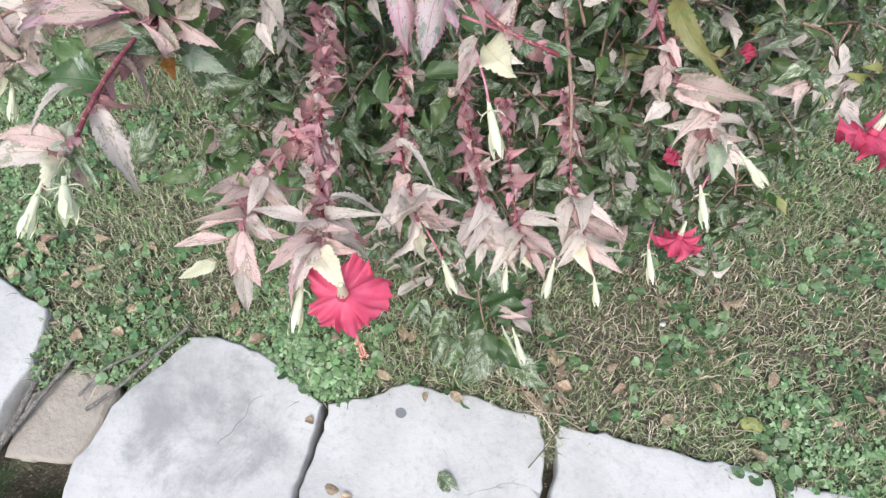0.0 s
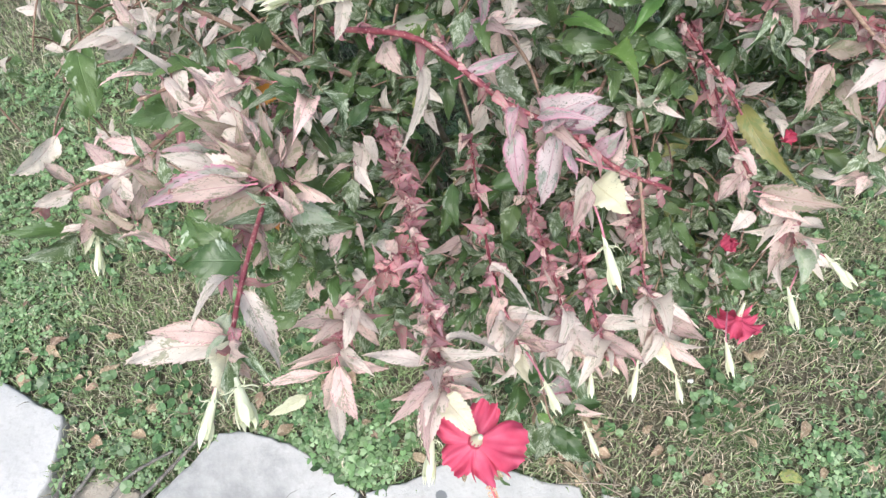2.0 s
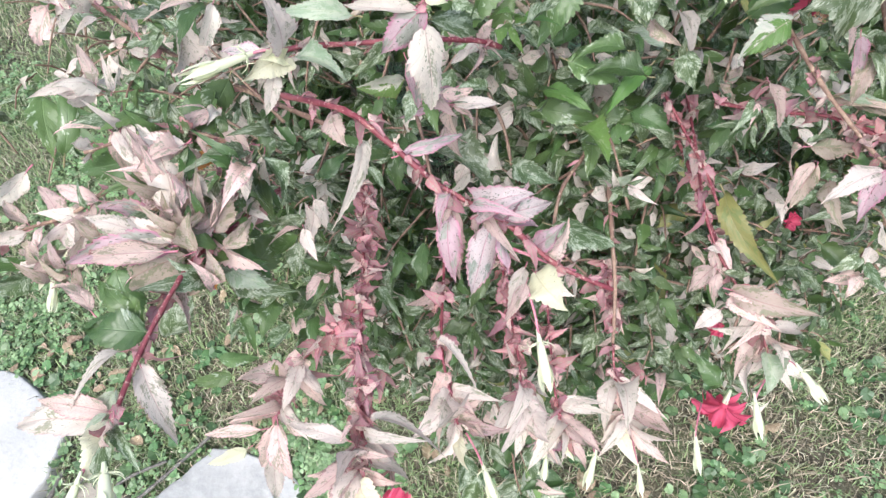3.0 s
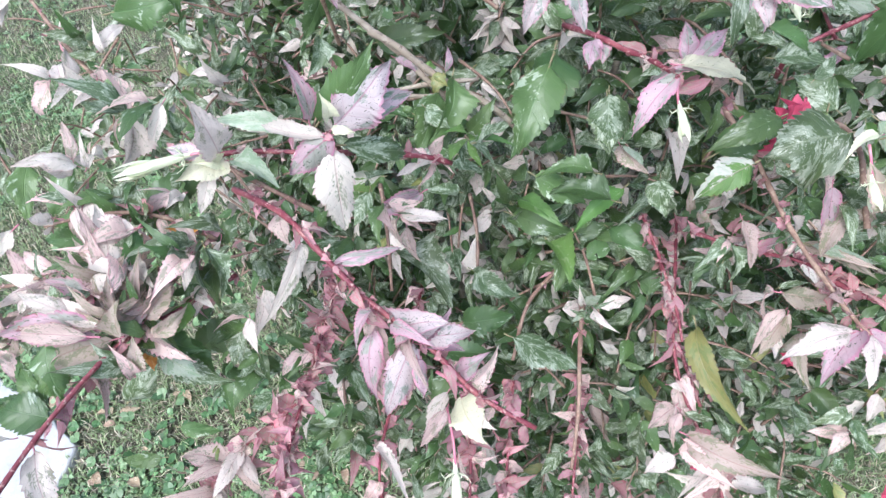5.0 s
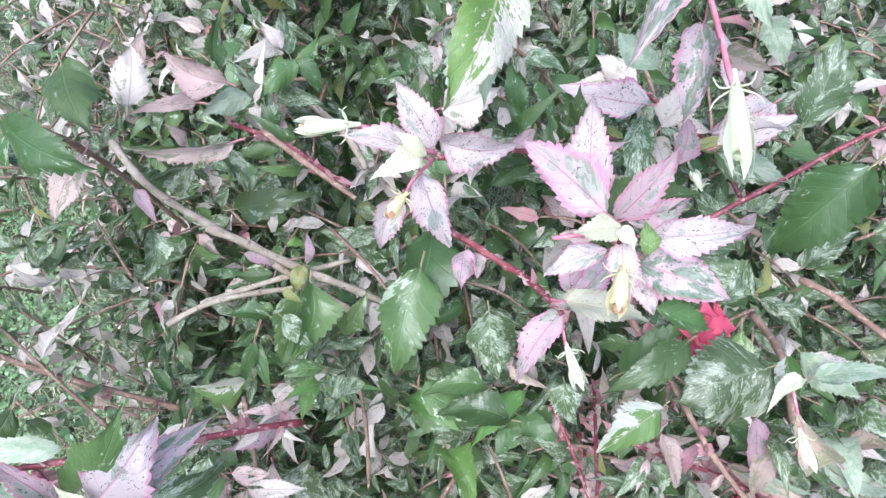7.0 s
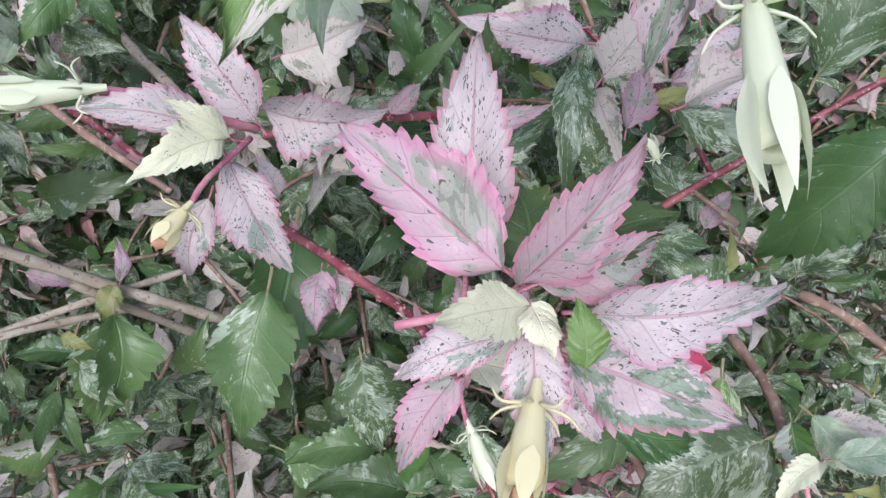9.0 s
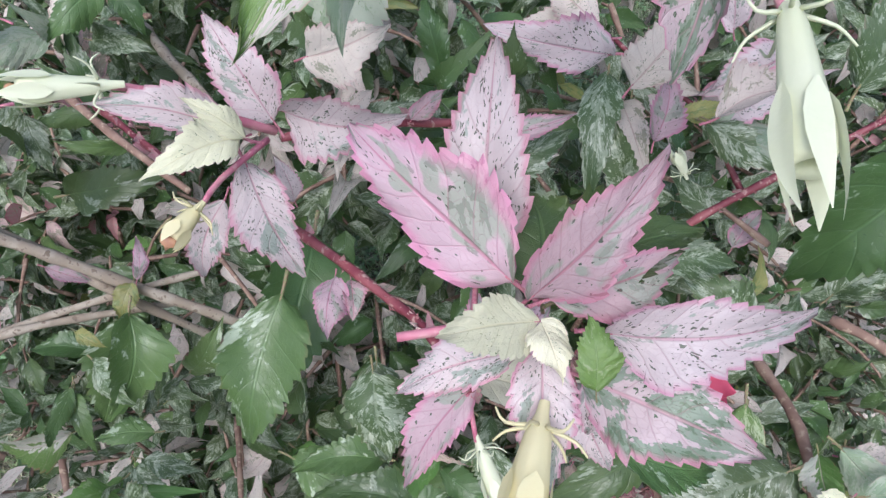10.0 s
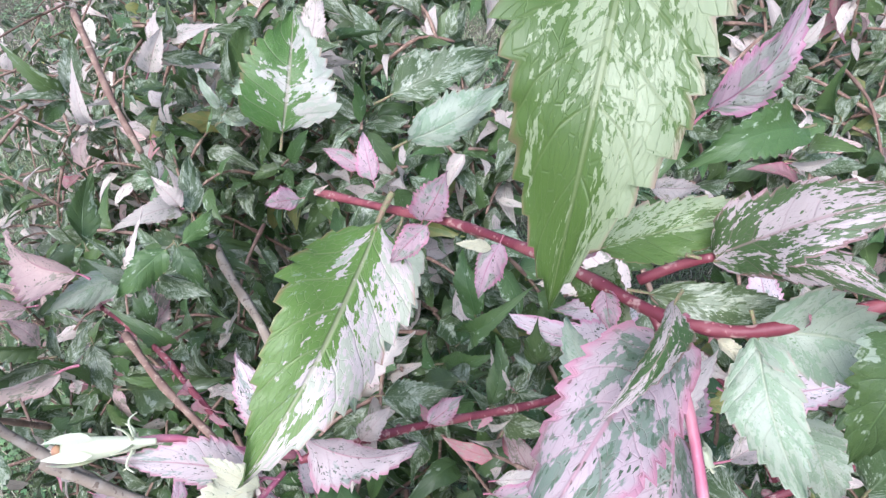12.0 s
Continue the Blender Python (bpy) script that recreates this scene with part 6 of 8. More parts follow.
leaf(b, "L", (0.1199, 0.6934, 1.2578), (0.1462, 0.6286, 1.2672), (0.05, -0.38, 0.92), 0.42, 0.3, 0.4)
leaf(b, "K", (0.2159, 0.7559, 1.3225), (0.1813, 0.7907, 1.3229), (-0.03, -0.51, 0.86), 0.4, 0.3, 0.4)
leaf(b, "L", (0.1936, 0.7240, 1.3228), (0.1455, 0.6810, 1.2953), (0.01, -0.45, 0.90), 0.3, 0.3, 0.4)
tuft(b, (0.1723, 0.6197, 1.2404), (0.004, -0.02, 0.03), 8, .034, "KVWV", 804)
tuft(b, (0.2926, 0.7183, 1.3065), (0.01, -0.02, 0.03), 8, .034, "VKVE", 805)
tuft(b, (0.3167, 0.6812, 1.3125), (0.01, -0.02, 0.03), 8, .03, "BQEB", 806)
tuft(b, (0.4260, 0.6172, 1.4145), (0.01, -0.03, 0.02), 8, .04, "EKVW", 807)

# left near branch
b = stem([(-0.2185, 0.5940, 1.2782), (-0.2509, 0.5234, 1.3057), (-0.2648, 0.4664, 1.3415), (-0.2725, 0.4019, 1.3618), (-0.2787, 0.3537, 1.3683), (-0.2822, 0.3172, 1.3702), (-0.2814, 0.2844, 1.3744)], 0.0025, 0.0019, STEM_RED, bracts=21, bract_size=0.017, seed=256)
tuft(b, (-0.2819, 0.2957, 1.3751), (-0.001, -0.042, -0.007), 6, .042, "WKQV", 257)
tuft(b, (-0.2850, 0.4811, 1.3494), (-0.040, 0.043, 0.024), 16, .045, "EEQVEGE", 258)
tuft(b, (-0.2645, 0.4837, 1.3284), (0.014, -0.034, -0.019), 8, .05, "GVWG", 259)
leaf(b, "C", (-0.2833, 0.3053, 1.3748), (-0.2894, 0.2619, 1.3727), (0.77, -0.14, 0.62), 0.55, 0.24, 0.36)
leaf(b, "Q", (-0.2889, 0.3138, 1.3680), (-0.3475, 0.3215, 1.3707), (-0.02, -0.44, 0.90), 0.3612, 0.56, 0.70)
leaf(b, "W", (-0.2915, 0.3064, 1.3637), (-0.3774, 0.3111, 1.3406), (-0.26, -0.13, 0.96), 0.3612, 0.38, 0.54)
leaf(b, "V", (-0.2814, 0.3015, 1.3727), (-0.2823, 0.2573, 1.3702), (0.16, -0.06, 0.99), 0.5, 0.32, 0.36)
leaf(b, "W", (-0.2799, 0.3549, 1.3574), (-0.2575, 0.3076, 1.3076), (0.62, -0.41, 0.67), 0.3612, 0.55, 0.54)
leaf(b, "G", (-0.2797, 0.3823, 1.3618), (-0.3369, 0.3875, 1.3630), (-0.02, -0.39, 0.92), 0.6, 0.31, 0.22)
leaf(b, "G", (-0.2921, 0.3947, 1.3570), (-0.3289, 0.4258, 1.3738), (-0.18, -0.62, 0.76), 0.5, 0.17, 0.26)
leaf(b, "Q", (-0.2803, 0.4547, 1.3690), (-0.3582, 0.4516, 1.3648), (-0.03, -0.51, 0.86), 0.2752, 0.28, 0.59)
leaf(b, "W", (-0.2780, 0.4676, 1.3649), (-0.3448, 0.4874, 1.3744), (0.05, -0.29, 0.96), 0.2752, 0.27, 0.79)
leaf(b, "V", (-0.2753, 0.4669, 1.3415), (-0.3353, 0.4421, 1.3253), (0.22, -0.85, 0.48), 0.5, 0.22, 0.34)
leaf(b, "W", (-0.2840, 0.4991, 1.3599), (-0.3301, 0.5913, 1.3887), (0.51, -0.01, 0.86), 0.3612, 0.51, 0.23)
leaf(b, "W", (-0.2689, 0.5026, 1.3393), (-0.3047, 0.5712, 1.3547), (-0.23, -0.33, 0.92), 0.344, 0.49, 0.25)
leaf(b, "Q", (-0.2586, 0.4927, 1.3339), (-0.2093, 0.4741, 1.3015), (-0.13, -0.93, 0.33), 0.344, 0.31, 0.76)
leaf(b, "W", (-0.2486, 0.5520, 1.2991), (-0.2184, 0.5390, 1.2926), (0.23, 0.05, 0.97), 0.344, 0.23, 0.24)
leaf(b, "G", (-0.2615, 0.5187, 1.2564), (-0.2238, 0.4964, 1.2215), (0.22, -0.70, 0.68), 0.6, 0.23, 0.23)
leaf(b, "G", (-0.2525, 0.5469, 1.2498), (-0.2420, 0.5654, 1.2609), (0.40, -0.63, 0.67), 0.6, 0.28, 0.50)
leaf(b, "O", (-0.2824, 0.6073, 1.3301), (-0.2502, 0.6096, 1.3325), (0.05, -0.95, 0.31), 0.72, 0.45, 0.25)
leaf(b, "O", (-0.2822, 0.5024, 1.2694), (-0.2751, 0.4804, 1.2569), (0.33, -0.38, 0.86), 0.6, 0.30, 0.20)
leaf(b, "G", (-0.3849, 0.6549, 1.2736), (-0.4578, 0.6623, 1.2756), (-0.02, -0.43, 0.90), 0.46, 0.20, 0.35)
leaf(b, "G", (-0.5156, 0.6880, 1.2308), (-0.5108, 0.7754, 1.2816), (0.45, -0.47, 0.76), 0.32, 0.33, 0.45)
leaf(b, "G", (-0.3232, 0.6200, 1.3131), (-0.2878, 0.6869, 1.3529), (0.15, -0.56, 0.81), 0.52, 0.18, 0.34)
leaf(b, "G", (-0.2421, 0.6225, 1.2940), (-0.2277, 0.6544, 1.3129), (-0.07, -0.48, 0.87), 0.6, 0.29, 0.22)
leaf(b, "Y", (0.3417, 0.7740, 0.9837), (0.2930, 0.7457, 0.9658), (-0.02, -0.51, 0.86), 0.62, 0.26, 0.22)
stem([(-0.2865, 0.2886, 1.3709), (-0.2907, 0.2684, 1.3764), (-0.2899, 0.2601, 1.3808)], .0014, .0012, STEM_PINK, 0.05)
bud((-0.2895, 0.2583, 1.3821), (-0.2980, 0.2321, 1.3725), .0045, 0.42)
bud((-0.2725, 0.2655, 1.3811), (-0.2654, 0.2400, 1.3781), .006, 0.30)

leaf(b, "P", (-0.2789, 0.4668, 1.3595), (-0.3665, 0.4468, 1.3661), (0.26, -0.50, 0.83), 0.36, 0.3, 0.4)
leaf(b, "E", (-0.2764, 0.4713, 1.3624), (-0.3161, 0.4867, 1.3761), (0.22, -0.53, 0.82), 0.4, 0.5, 0.6)
leaf(b, "W", (-0.3035, 0.4723, 1.3725), (-0.3459, 0.4765, 1.3946), (0.26, -0.53, 0.81), 0.42, 0.4, 0.4)
leaf(b, "K", (-0.3054, 0.4697, 1.3575), (-0.3497, 0.4731, 1.3653), (0.26, -0.51, 0.82), 0.3, 0.3, 0.5)
leaf(b, "E", (-0.2705, 0.4642, 1.3483), (-0.3415, 0.4420, 1.3243), (0.23, -0.48, 0.85), 0.5, 0.5, 0.4)
leaf(b, "L", (-0.2409, 0.5376, 1.3026), (-0.2515, 0.5027, 1.2895), (0.14, -0.52, 0.84), 0.6, 0.3, 0.3)
leaf(b, "G", (-0.3339, 0.4536, 1.3428), (-0.3122, 0.4162, 1.3086), (0.25, -0.45, 0.86), 0.7, 0.35, 0.3)
leaf(b, "K", (-0.2589, 0.4886, 1.2932), (-0.2129, 0.4725, 1.2728), (0.13, -0.48, 0.87), 0.5, 0.3, 0.3)
tuft(b, (-0.2865, 0.5025, 1.3697), (-0.02, 0.03, 0.012), 7, .038, "EEQE", 700)
tuft(b, (-0.3131, 0.5460, 1.3784), (-0.02, 0.03, 0.012), 7, .038, "EQEG", 701)
tuft(b, (-0.3294, 0.5741, 1.3849), (-0.02, 0.03, 0.012), 7, .038, "EQEV", 702)
tuft(b, (-0.2860, 0.5384, 1.3610), (-0.02, 0.03, 0.012), 7, .038, "EEQE", 703)
tuft(b, (-0.2650, 0.5074, 1.3537), (-0.02, 0.03, 0.012), 7, .038, "EQEG", 704)
tuft(b, (-0.3011, 0.5277, 1.3702), (-0.02, 0.03, 0.012), 7, .038, "EQEV", 705)
tuft(b, (-0.4456, 0.5081, 1.3244), (-0.02, 0.03, 0.012), 7, .038, "EEQE", 706)
tuft(b, (-0.4130, 0.4892, 1.3181), (-0.02, 0.03, 0.012), 7, .038, "EQEG", 707)
tuft(b, (-0.3966, 0.5394, 1.3234), (-0.02, 0.03, 0.012), 7, .038, "EQEV", 708)

# left twig with pale tips
b = stem([(-0.3473, 0.5933, 1.3200), (-0.3777, 0.5663, 1.3208), (-0.4280, 0.5448, 1.3009), (-0.4865, 0.5457, 1.2765), (-0.5482, 0.5467, 1.2405)], 0.0024, 0.0016, STEM_BROWN, bracts=10, bract_size=.016, seed=286)
tuft(b, (-0.4452, 0.5421, 1.2873), (-0.054, -0.001, -0.014), 8, .05, "QQW", 287)
tuft(b, (-0.5037, 0.5342, 1.2115), (-0.021, -0.027, -0.016), 6, .05, "QWCG", 288)
leaf(b, "Q", (-0.3907, 0.5510, 1.3173), (-0.4452, 0.5720, 1.3162), (-0.21, -0.49, 0.84), 0.3612, 0.53, 0.31)
leaf(b, "W", (-0.4029, 0.5392, 1.3100), (-0.4125, 0.5013, 1.2878), (0.73, -0.47, 0.49), 0.3612, 0.32, 0.65)
leaf(b, "W", (-0.4341, 0.5400, 1.2980), (-0.3905, 0.5011, 1.2884), (-0.21, -0.45, 0.87), 0.344, 0.24, 0.59)
leaf(b, "W", (-0.4867, 0.5431, 1.2750), (-0.5355, 0.5400, 1.2601), (-0.08, -0.89, 0.46), 0.344, 0.31, 0.56)
leaf(b, "Q", (-0.4862, 0.5509, 1.2795), (-0.5211, 0.5805, 1.2840), (0.16, 0.03, 0.99), 0.344, 0.57, 0.60)
leaf(b, "G", (-0.5150, 0.5404, 1.2148), (-0.5765, 0.5190, 1.2467), (0.50, -0.74, 0.46), 0.28, 0.35, 0.38)
leaf(b, "V", (-0.5190, 0.5381, 1.2017), (-0.5694, 0.5043, 1.2153), (0.55, -0.59, 0.59), 0.42, 0.34, 0.41)
leaf(b, "V", (-0.4905, 0.5391, 1.2148), (-0.4502, 0.4978, 1.2152), (-0.19, -0.18, 0.97), 0.4, 0.24, 0.47)
leaf(b, "Q", (-0.3614, 0.4253, 1.3148), (-0.4131, 0.4599, 1.3100), (0.19, 0.40, 0.90), 0.2752, 0.40, 0.23)
leaf(b, "C", (-0.5052, 0.5515, 1.2099), (-0.5062, 0.5120, 1.1986), (0.39, -0.26, 0.88), 0.5, 0.51, 0.62)
leaf(b, "G", (-0.4686, 0.5641, 1.2531), (-0.4732, 0.5372, 1.2373), (0.51, -0.50, 0.70), 0.4, 0.24, 0.35)
leaf(b, "W", (-0.5300, 0.6379, 1.2592), (-0.6035, 0.6221, 1.2130), (0.21, -0.98, -0.00), 0.344, 0.40, 0.42)
bud((-0.4952, 0.5311, 1.1984), (-0.4969, 0.5000, 1.1804), .0045, 0.38)

# twigs over the far lawn side
b = stem([(-0.1973, 0.7697, 1.1871), (-0.3479, 0.7772, 1.2897), (-0.4598, 0.8171, 1.3582), (-0.5509, 0.8866, 1.4070), (-0.6389, 0.9676, 1.4383)], 0.0035, 0.002, STEM_BROWN, bracts=30, bract_size=.02, seed=302)
tuft(b, (-0.2519, 0.5201, 1.3779), (-0.034, -0.036, 0.006), 9, .05, "QWGV", 303)
tuft(b, (-0.3017, 0.4916, 1.3680), (-0.012, -0.030, 0.005), 9, .05, "QWQV", 304)
tuft(b, (-0.2749, 0.6097, 1.4830), (-0.056, -0.010, -0.020), 8, .05, "GVWQ", 305)
leaf(b, "Q", (-0.3915, 0.7644, 1.3536), (-0.4321, 0.8004, 1.3909), (0.76, 0.22, 0.61), 0.4, 0.33, 0.39)
leaf(b, "G", (-0.4827, 0.9301, 1.3754), (-0.3809, 0.9501, 1.3958), (0.08, -0.87, 0.48), 0.5, 0.24, 0.31)
leaf(b, "G", (-0.4087, 0.5993, 1.3292), (-0.3286, 0.6117, 1.3481), (0.00, -0.84, 0.54), 0.45, 0.39, 0.19)
leaf(b, "G", (-0.4661, 0.6642, 1.3542), (-0.4536, 0.6086, 1.3201), (0.45, -0.39, 0.80), 0.5, 0.39, 0.44)
leaf(b, "O", (-0.3111, 0.6036, 1.3120), (-0.2718, 0.6162, 1.3138), (0.21, -0.74, 0.64), 0.5, 0.40, 0.49)
leaf(b, "V", (-0.4880, 0.8140, 1.3487), (-0.4363, 0.8182, 1.3412), (0.16, -0.68, 0.72), 0.5, 0.29, 0.42)
leaf(b, "G", (-0.2618, 0.5342, 1.2073), (-0.2164, 0.5686, 1.2382), (0.10, -0.73, 0.67), 0.6, 0.21, 0.31)
leaf(b, "C", (-0.3129, 0.5081, 1.2880), (-0.2536, 0.5283, 1.3046), (0.06, -0.74, 0.67), 0.4, 0.27, 0.72)
leaf(b, "V", (-0.4224, 0.5279, 1.0417), (-0.3782, 0.5700, 1.0919), (0.30, -0.84, 0.44), 0.55, 0.43, 0.26)
leaf(b, "G", (-0.3766, 0.5264, 0.9659), (-0.3188, 0.5312, 0.9576), (0.15, -0.13, 0.98), 0.4, 0.34, 0.22)
b = stem([(-0.2753, 0.6243, 1.2820), (-0.2704, 0.5444, 1.3081), (-0.2804, 0.4702, 1.3288), (-0.2975, 0.4239, 1.3213), (-0.3180, 0.3830, 1.3189)], 0.003, 0.002, STEM_BROWN, bracts=16, bract_size=.018, seed=316)
leaf(b, "P", (-0.2959, 0.4939, 1.3379), (-0.3542, 0.5127, 1.3653), (0.40, -0.08, 0.91), 0.4, 0.24, 0.49)
leaf(b, "Q", (-0.2735, 0.5235, 1.3179), (-0.3339, 0.5388, 1.3429), (0.20, -0.55, 0.81), 0.4, 0.46, 0.37)
leaf(b, "Q", (-0.3075, 0.4692, 1.3337), (-0.3306, 0.4339, 1.3363), (0.09, 0.01, 1.00), 0.4, 0.65, 0.29)
leaf(b, "Q", (-0.2724, 0.5650, 1.2989), (-0.3192, 0.5895, 1.3284), (0.14, -0.64, 0.76), 0.45, 0.52, 0.80)
leaf(b, "Q", (-0.2993, 0.4359, 1.3313), (-0.2688, 0.4089, 1.3033), (0.79, 0.37, 0.49), 0.5, 0.60, 0.79)

# big leaves of the inner face
b = stem([(0.1711, 0.8087, 1.2053), (0.1439, 0.7154, 1.2014), (0.1037, 0.6528, 1.1858), (0.0915, 0.5968, 1.1438)], 0.003, 0.002, STEM_BROWN, bracts=10, bract_size=.014, seed=322)
leaf(b, "G", (0.1085, 0.8558, 1.3987), (0.0753, 0.7516, 1.3356), (0.46, -0.56, 0.69), 0.5, 0.45, 0.47)
leaf(b, "V", (0.1607, 0.7311, 1.4438), (0.1671, 0.6969, 1.4022), (-0.02, -0.77, 0.63), 0.75, 0.16, 0.20)
leaf(b, "E", (0.1811, 0.7257, 1.3833), (0.2121, 0.7000, 1.3692), (-0.60, -0.79, 0.14), 0.5, 0.62, 0.46)
leaf(b, "V", (0.2296, 0.7216, 1.3439), (0.2370, 0.6927, 1.3193), (-0.39, -0.65, 0.65), 0.8, 0.31, 0.34)
leaf(b, "G", (0.0759, 0.7460, 1.2402), (0.1544, 0.7270, 1.2343), (-0.13, -0.73, 0.67), 0.4, 0.28, 0.27)
leaf(b, "G", (0.1407, 0.7367, 1.2191), (0.1995, 0.7465, 1.2404), (-0.23, -0.49, 0.84), 0.4, 0.22, 0.21)
leaf(b, "G", (0.1936, 0.7400, 1.2365), (0.2419, 0.7108, 1.2289), (-0.15, -0.48, 0.86), 0.5, 0.32, 0.20)
leaf(b, "G", (0.1459, 0.7146, 1.2263), (0.1360, 0.6588, 1.2097), (0.33, -0.32, 0.89), 0.55, 0.30, 0.45)
leaf(b, "V", (-0.0493, 0.6582, 1.2614), (0.0203, 0.6045, 1.2298), (0.29, -0.18, 0.94), 0.5, 0.44, 0.41)
leaf(b, "V", (0.0386, 0.6490, 1.2484), (0.0937, 0.6289, 1.2338), (-0.05, -0.67, 0.74), 0.5, 0.43, 0.27)
leaf(b, "G", (0.0293, 0.6118, 1.1948), (0.0888, 0.6182, 1.2132), (-0.14, -0.70, 0.70), 0.6, 0.31, 0.19)
leaf(b, "V", (0.0901, 0.6080, 1.1789), (0.1658, 0.5824, 1.1685), (0.11, -0.08, 0.99), 0.5, 0.22, 0.22)
leaf(b, "P", (-0.0287, 0.7070, 1.3089), (-0.0857, 0.6690, 1.3036), (0.47, -0.77, 0.43), 0.4, 0.38, 0.45)
leaf(b, "Q", (-0.0379, 0.6620, 1.3009), (-0.0213, 0.6356, 1.2763), (-0.33, -0.75, 0.58), 0.5, 0.40, 0.49)
leaf(b, "Y", (-0.0162, 0.7646, 1.4301), (-0.0003, 0.7584, 1.4217), (0.25, -0.49, 0.84), 0.5, 0.40, 0.36)
leaf(b, "V", (-0.0284, 0.7677, 1.3832), (0.0034, 0.7391, 1.3796), (-0.29, -0.43, 0.86), 0.5, 0.18, 0.35)
leaf(b, "Q", (0.2615, 0.6825, 1.2281), (0.2582, 0.6461, 1.2127), (0.41, -0.39, 0.83), 0.5, 0.49, 0.36)
leaf(b, "Q", (0.2563, 0.6306, 1.1878), (0.2993, 0.6291, 1.1904), (-0.05, -0.97, 0.25), 0.4, 0.33, 0.53)
b = stem([(0.0168, 0.7902, 1.2231), (0.0339, 0.7213, 1.2293), (0.0405, 0.6668, 1.2233)], 0.0025, 0.0018, STEM_BROWN)
b = stem([(-0.0835, 0.7340, 1.2902), (-0.0660, 0.6766, 1.2667), (-0.0537, 0.6213, 1.2329)], 0.0025, 0.0018, STEM_BROWN)
b = stem([(0.1708, 0.6767, 1.1648), (0.1715, 0.6125, 1.1394), (0.1760, 0.5598, 1.0964), (0.1738, 0.5058, 1.0538)], 0.003, 0.0022, STEM_BROWN, bracts=16, bract_size=.012, seed=343)
b = stem([(0.2602, 0.7381, 1.1949), (0.2675, 0.6741, 1.1942), (0.2845, 0.6158, 1.1700), (0.3067, 0.5613, 1.1478)], 0.0026, 0.002, STEM_RED, bracts=26, bract_size=.014, seed=344)
b = stem([(-0.2009, 0.9128, 1.4726), (-0.1482, 0.8606, 1.4558), (-0.0672, 0.8364, 1.4017), (-0.0338, 0.8261, 1.3714), (0.0331, 0.8164, 1.3065)], 0.004, 0.003, STEM_GREY)
b = stem([(-0.1515, 0.7803, 1.3522), (-0.0972, 0.7999, 1.3669), (0.0030, 0.8355, 1.3431)], 0.003, 0.0025, STEM_GREY)
b = stem([(-0.0522, 0.9186, 1.4775), (-0.0088, 0.8804, 1.4745), (0.0429, 0.8452, 1.4586)], 0.003, 0.0022, STEM_BROWN)

# low leaves near the paving
b = stem([(0.0285, 0.5044, 0.8526), (0.0552, 0.4571, 0.7682), (0.0651, 0.4128, 0.7197), (0.0869, 0.3686, 0.6602)], 0.002, 0.0014, STEM_BROWN)
leaf(b, "G", (0.1256, 0.3802, 0.8415), (0.0622, 0.3701, 0.8336), (-0.14, 0.12, 0.98), 0.45, 0.21, 0.33)
leaf(b, "Q", (0.0864, 0.3824, 0.8415), (0.1202, 0.3594, 0.8524), (-0.53, -0.44, 0.72), 0.43, 0.39, 0.74)
leaf(b, "V", (0.0659, 0.3900, 0.7297), (0.0365, 0.3381, 0.6756), (-0.16, -0.67, 0.73), 0.5, 0.14, 0.18)
leaf(b, "G", (0.0705, 0.3856, 0.7273), (0.0824, 0.3392, 0.7008), (-0.15, -0.52, 0.84), 0.6, 0.42, 0.25)
leaf(b, "V", (0.0219, 0.3757, 0.7200), (-0.0091, 0.3358, 0.6960), (-0.04, -0.49, 0.87), 0.5, 0.28, 0.44)
leaf(b, "G", (0.0828, 0.3779, 0.7001), (0.1292, 0.3331, 0.6756), (0.01, -0.47, 0.88), 0.5, 0.37, 0.41)
leaf(b, "V", (-0.0000, 0.4028, 0.7928), (-0.0289, 0.3674, 0.7599), (-0.24, -0.55, 0.80), 0.5, 0.21, 0.48)
leaf(b, "G", (0.0422, 0.4528, 0.8809), (0.0532, 0.4144, 0.8590), (0.11, -0.47, 0.88), 0.6, 0.30, 0.41)
bud((0.1124, 0.3610, 0.7721), (0.1242, 0.3246, 0.7514), .005, 0.46)

# dark leaves on the shaded side
b = stem([(-0.1587, 0.8926, 1.3694), (-0.1552, 0.8409, 1.4959), (-0.1532, 0.7986, 1.5781), (-0.1799, 0.7837, 1.6082)], 0.0025, 0.002, STEM_BROWN)
leaf(b, "G", (-0.1864, 0.7821, 1.6077), (-0.2418, 0.7661, 1.6276), (0.42, -0.63, 0.66), 0.45, 0.42, 0.28)
leaf(b, "G", (-0.1711, 0.7825, 1.6061), (-0.1038, 0.7531, 1.5862), (-0.17, -0.79, 0.58), 0.5, 0.30, 0.30)
leaf(b, "G", (-0.1620, 0.8552, 1.6002), (-0.1249, 0.7928, 1.5828), (0.04, -0.25, 0.97), 0.5, 0.18, 0.46)
leaf(b, "W", (-0.1494, 0.8872, 1.5337), (-0.1461, 0.9290, 1.5682), (0.44, -0.59, 0.68), 0.6, 0.21, 0.65)
leaf(b, "Q", (-0.1474, 0.8031, 1.5549), (-0.1747, 0.7637, 1.5255), (0.19, -0.67, 0.72), 0.5, 0.25, 0.54)
leaf(b, "Q", (-0.0619, 0.8681, 1.5068), (-0.1418, 0.8416, 1.5210), (0.31, -0.95, -0.05), 0.28, 0.39, 0.31)
leaf(b, "Q", (-0.1008, 0.9088, 1.5195), (-0.1540, 0.8911, 1.5245), (0.28, -0.64, 0.72), 0.3, 0.62, 0.61)
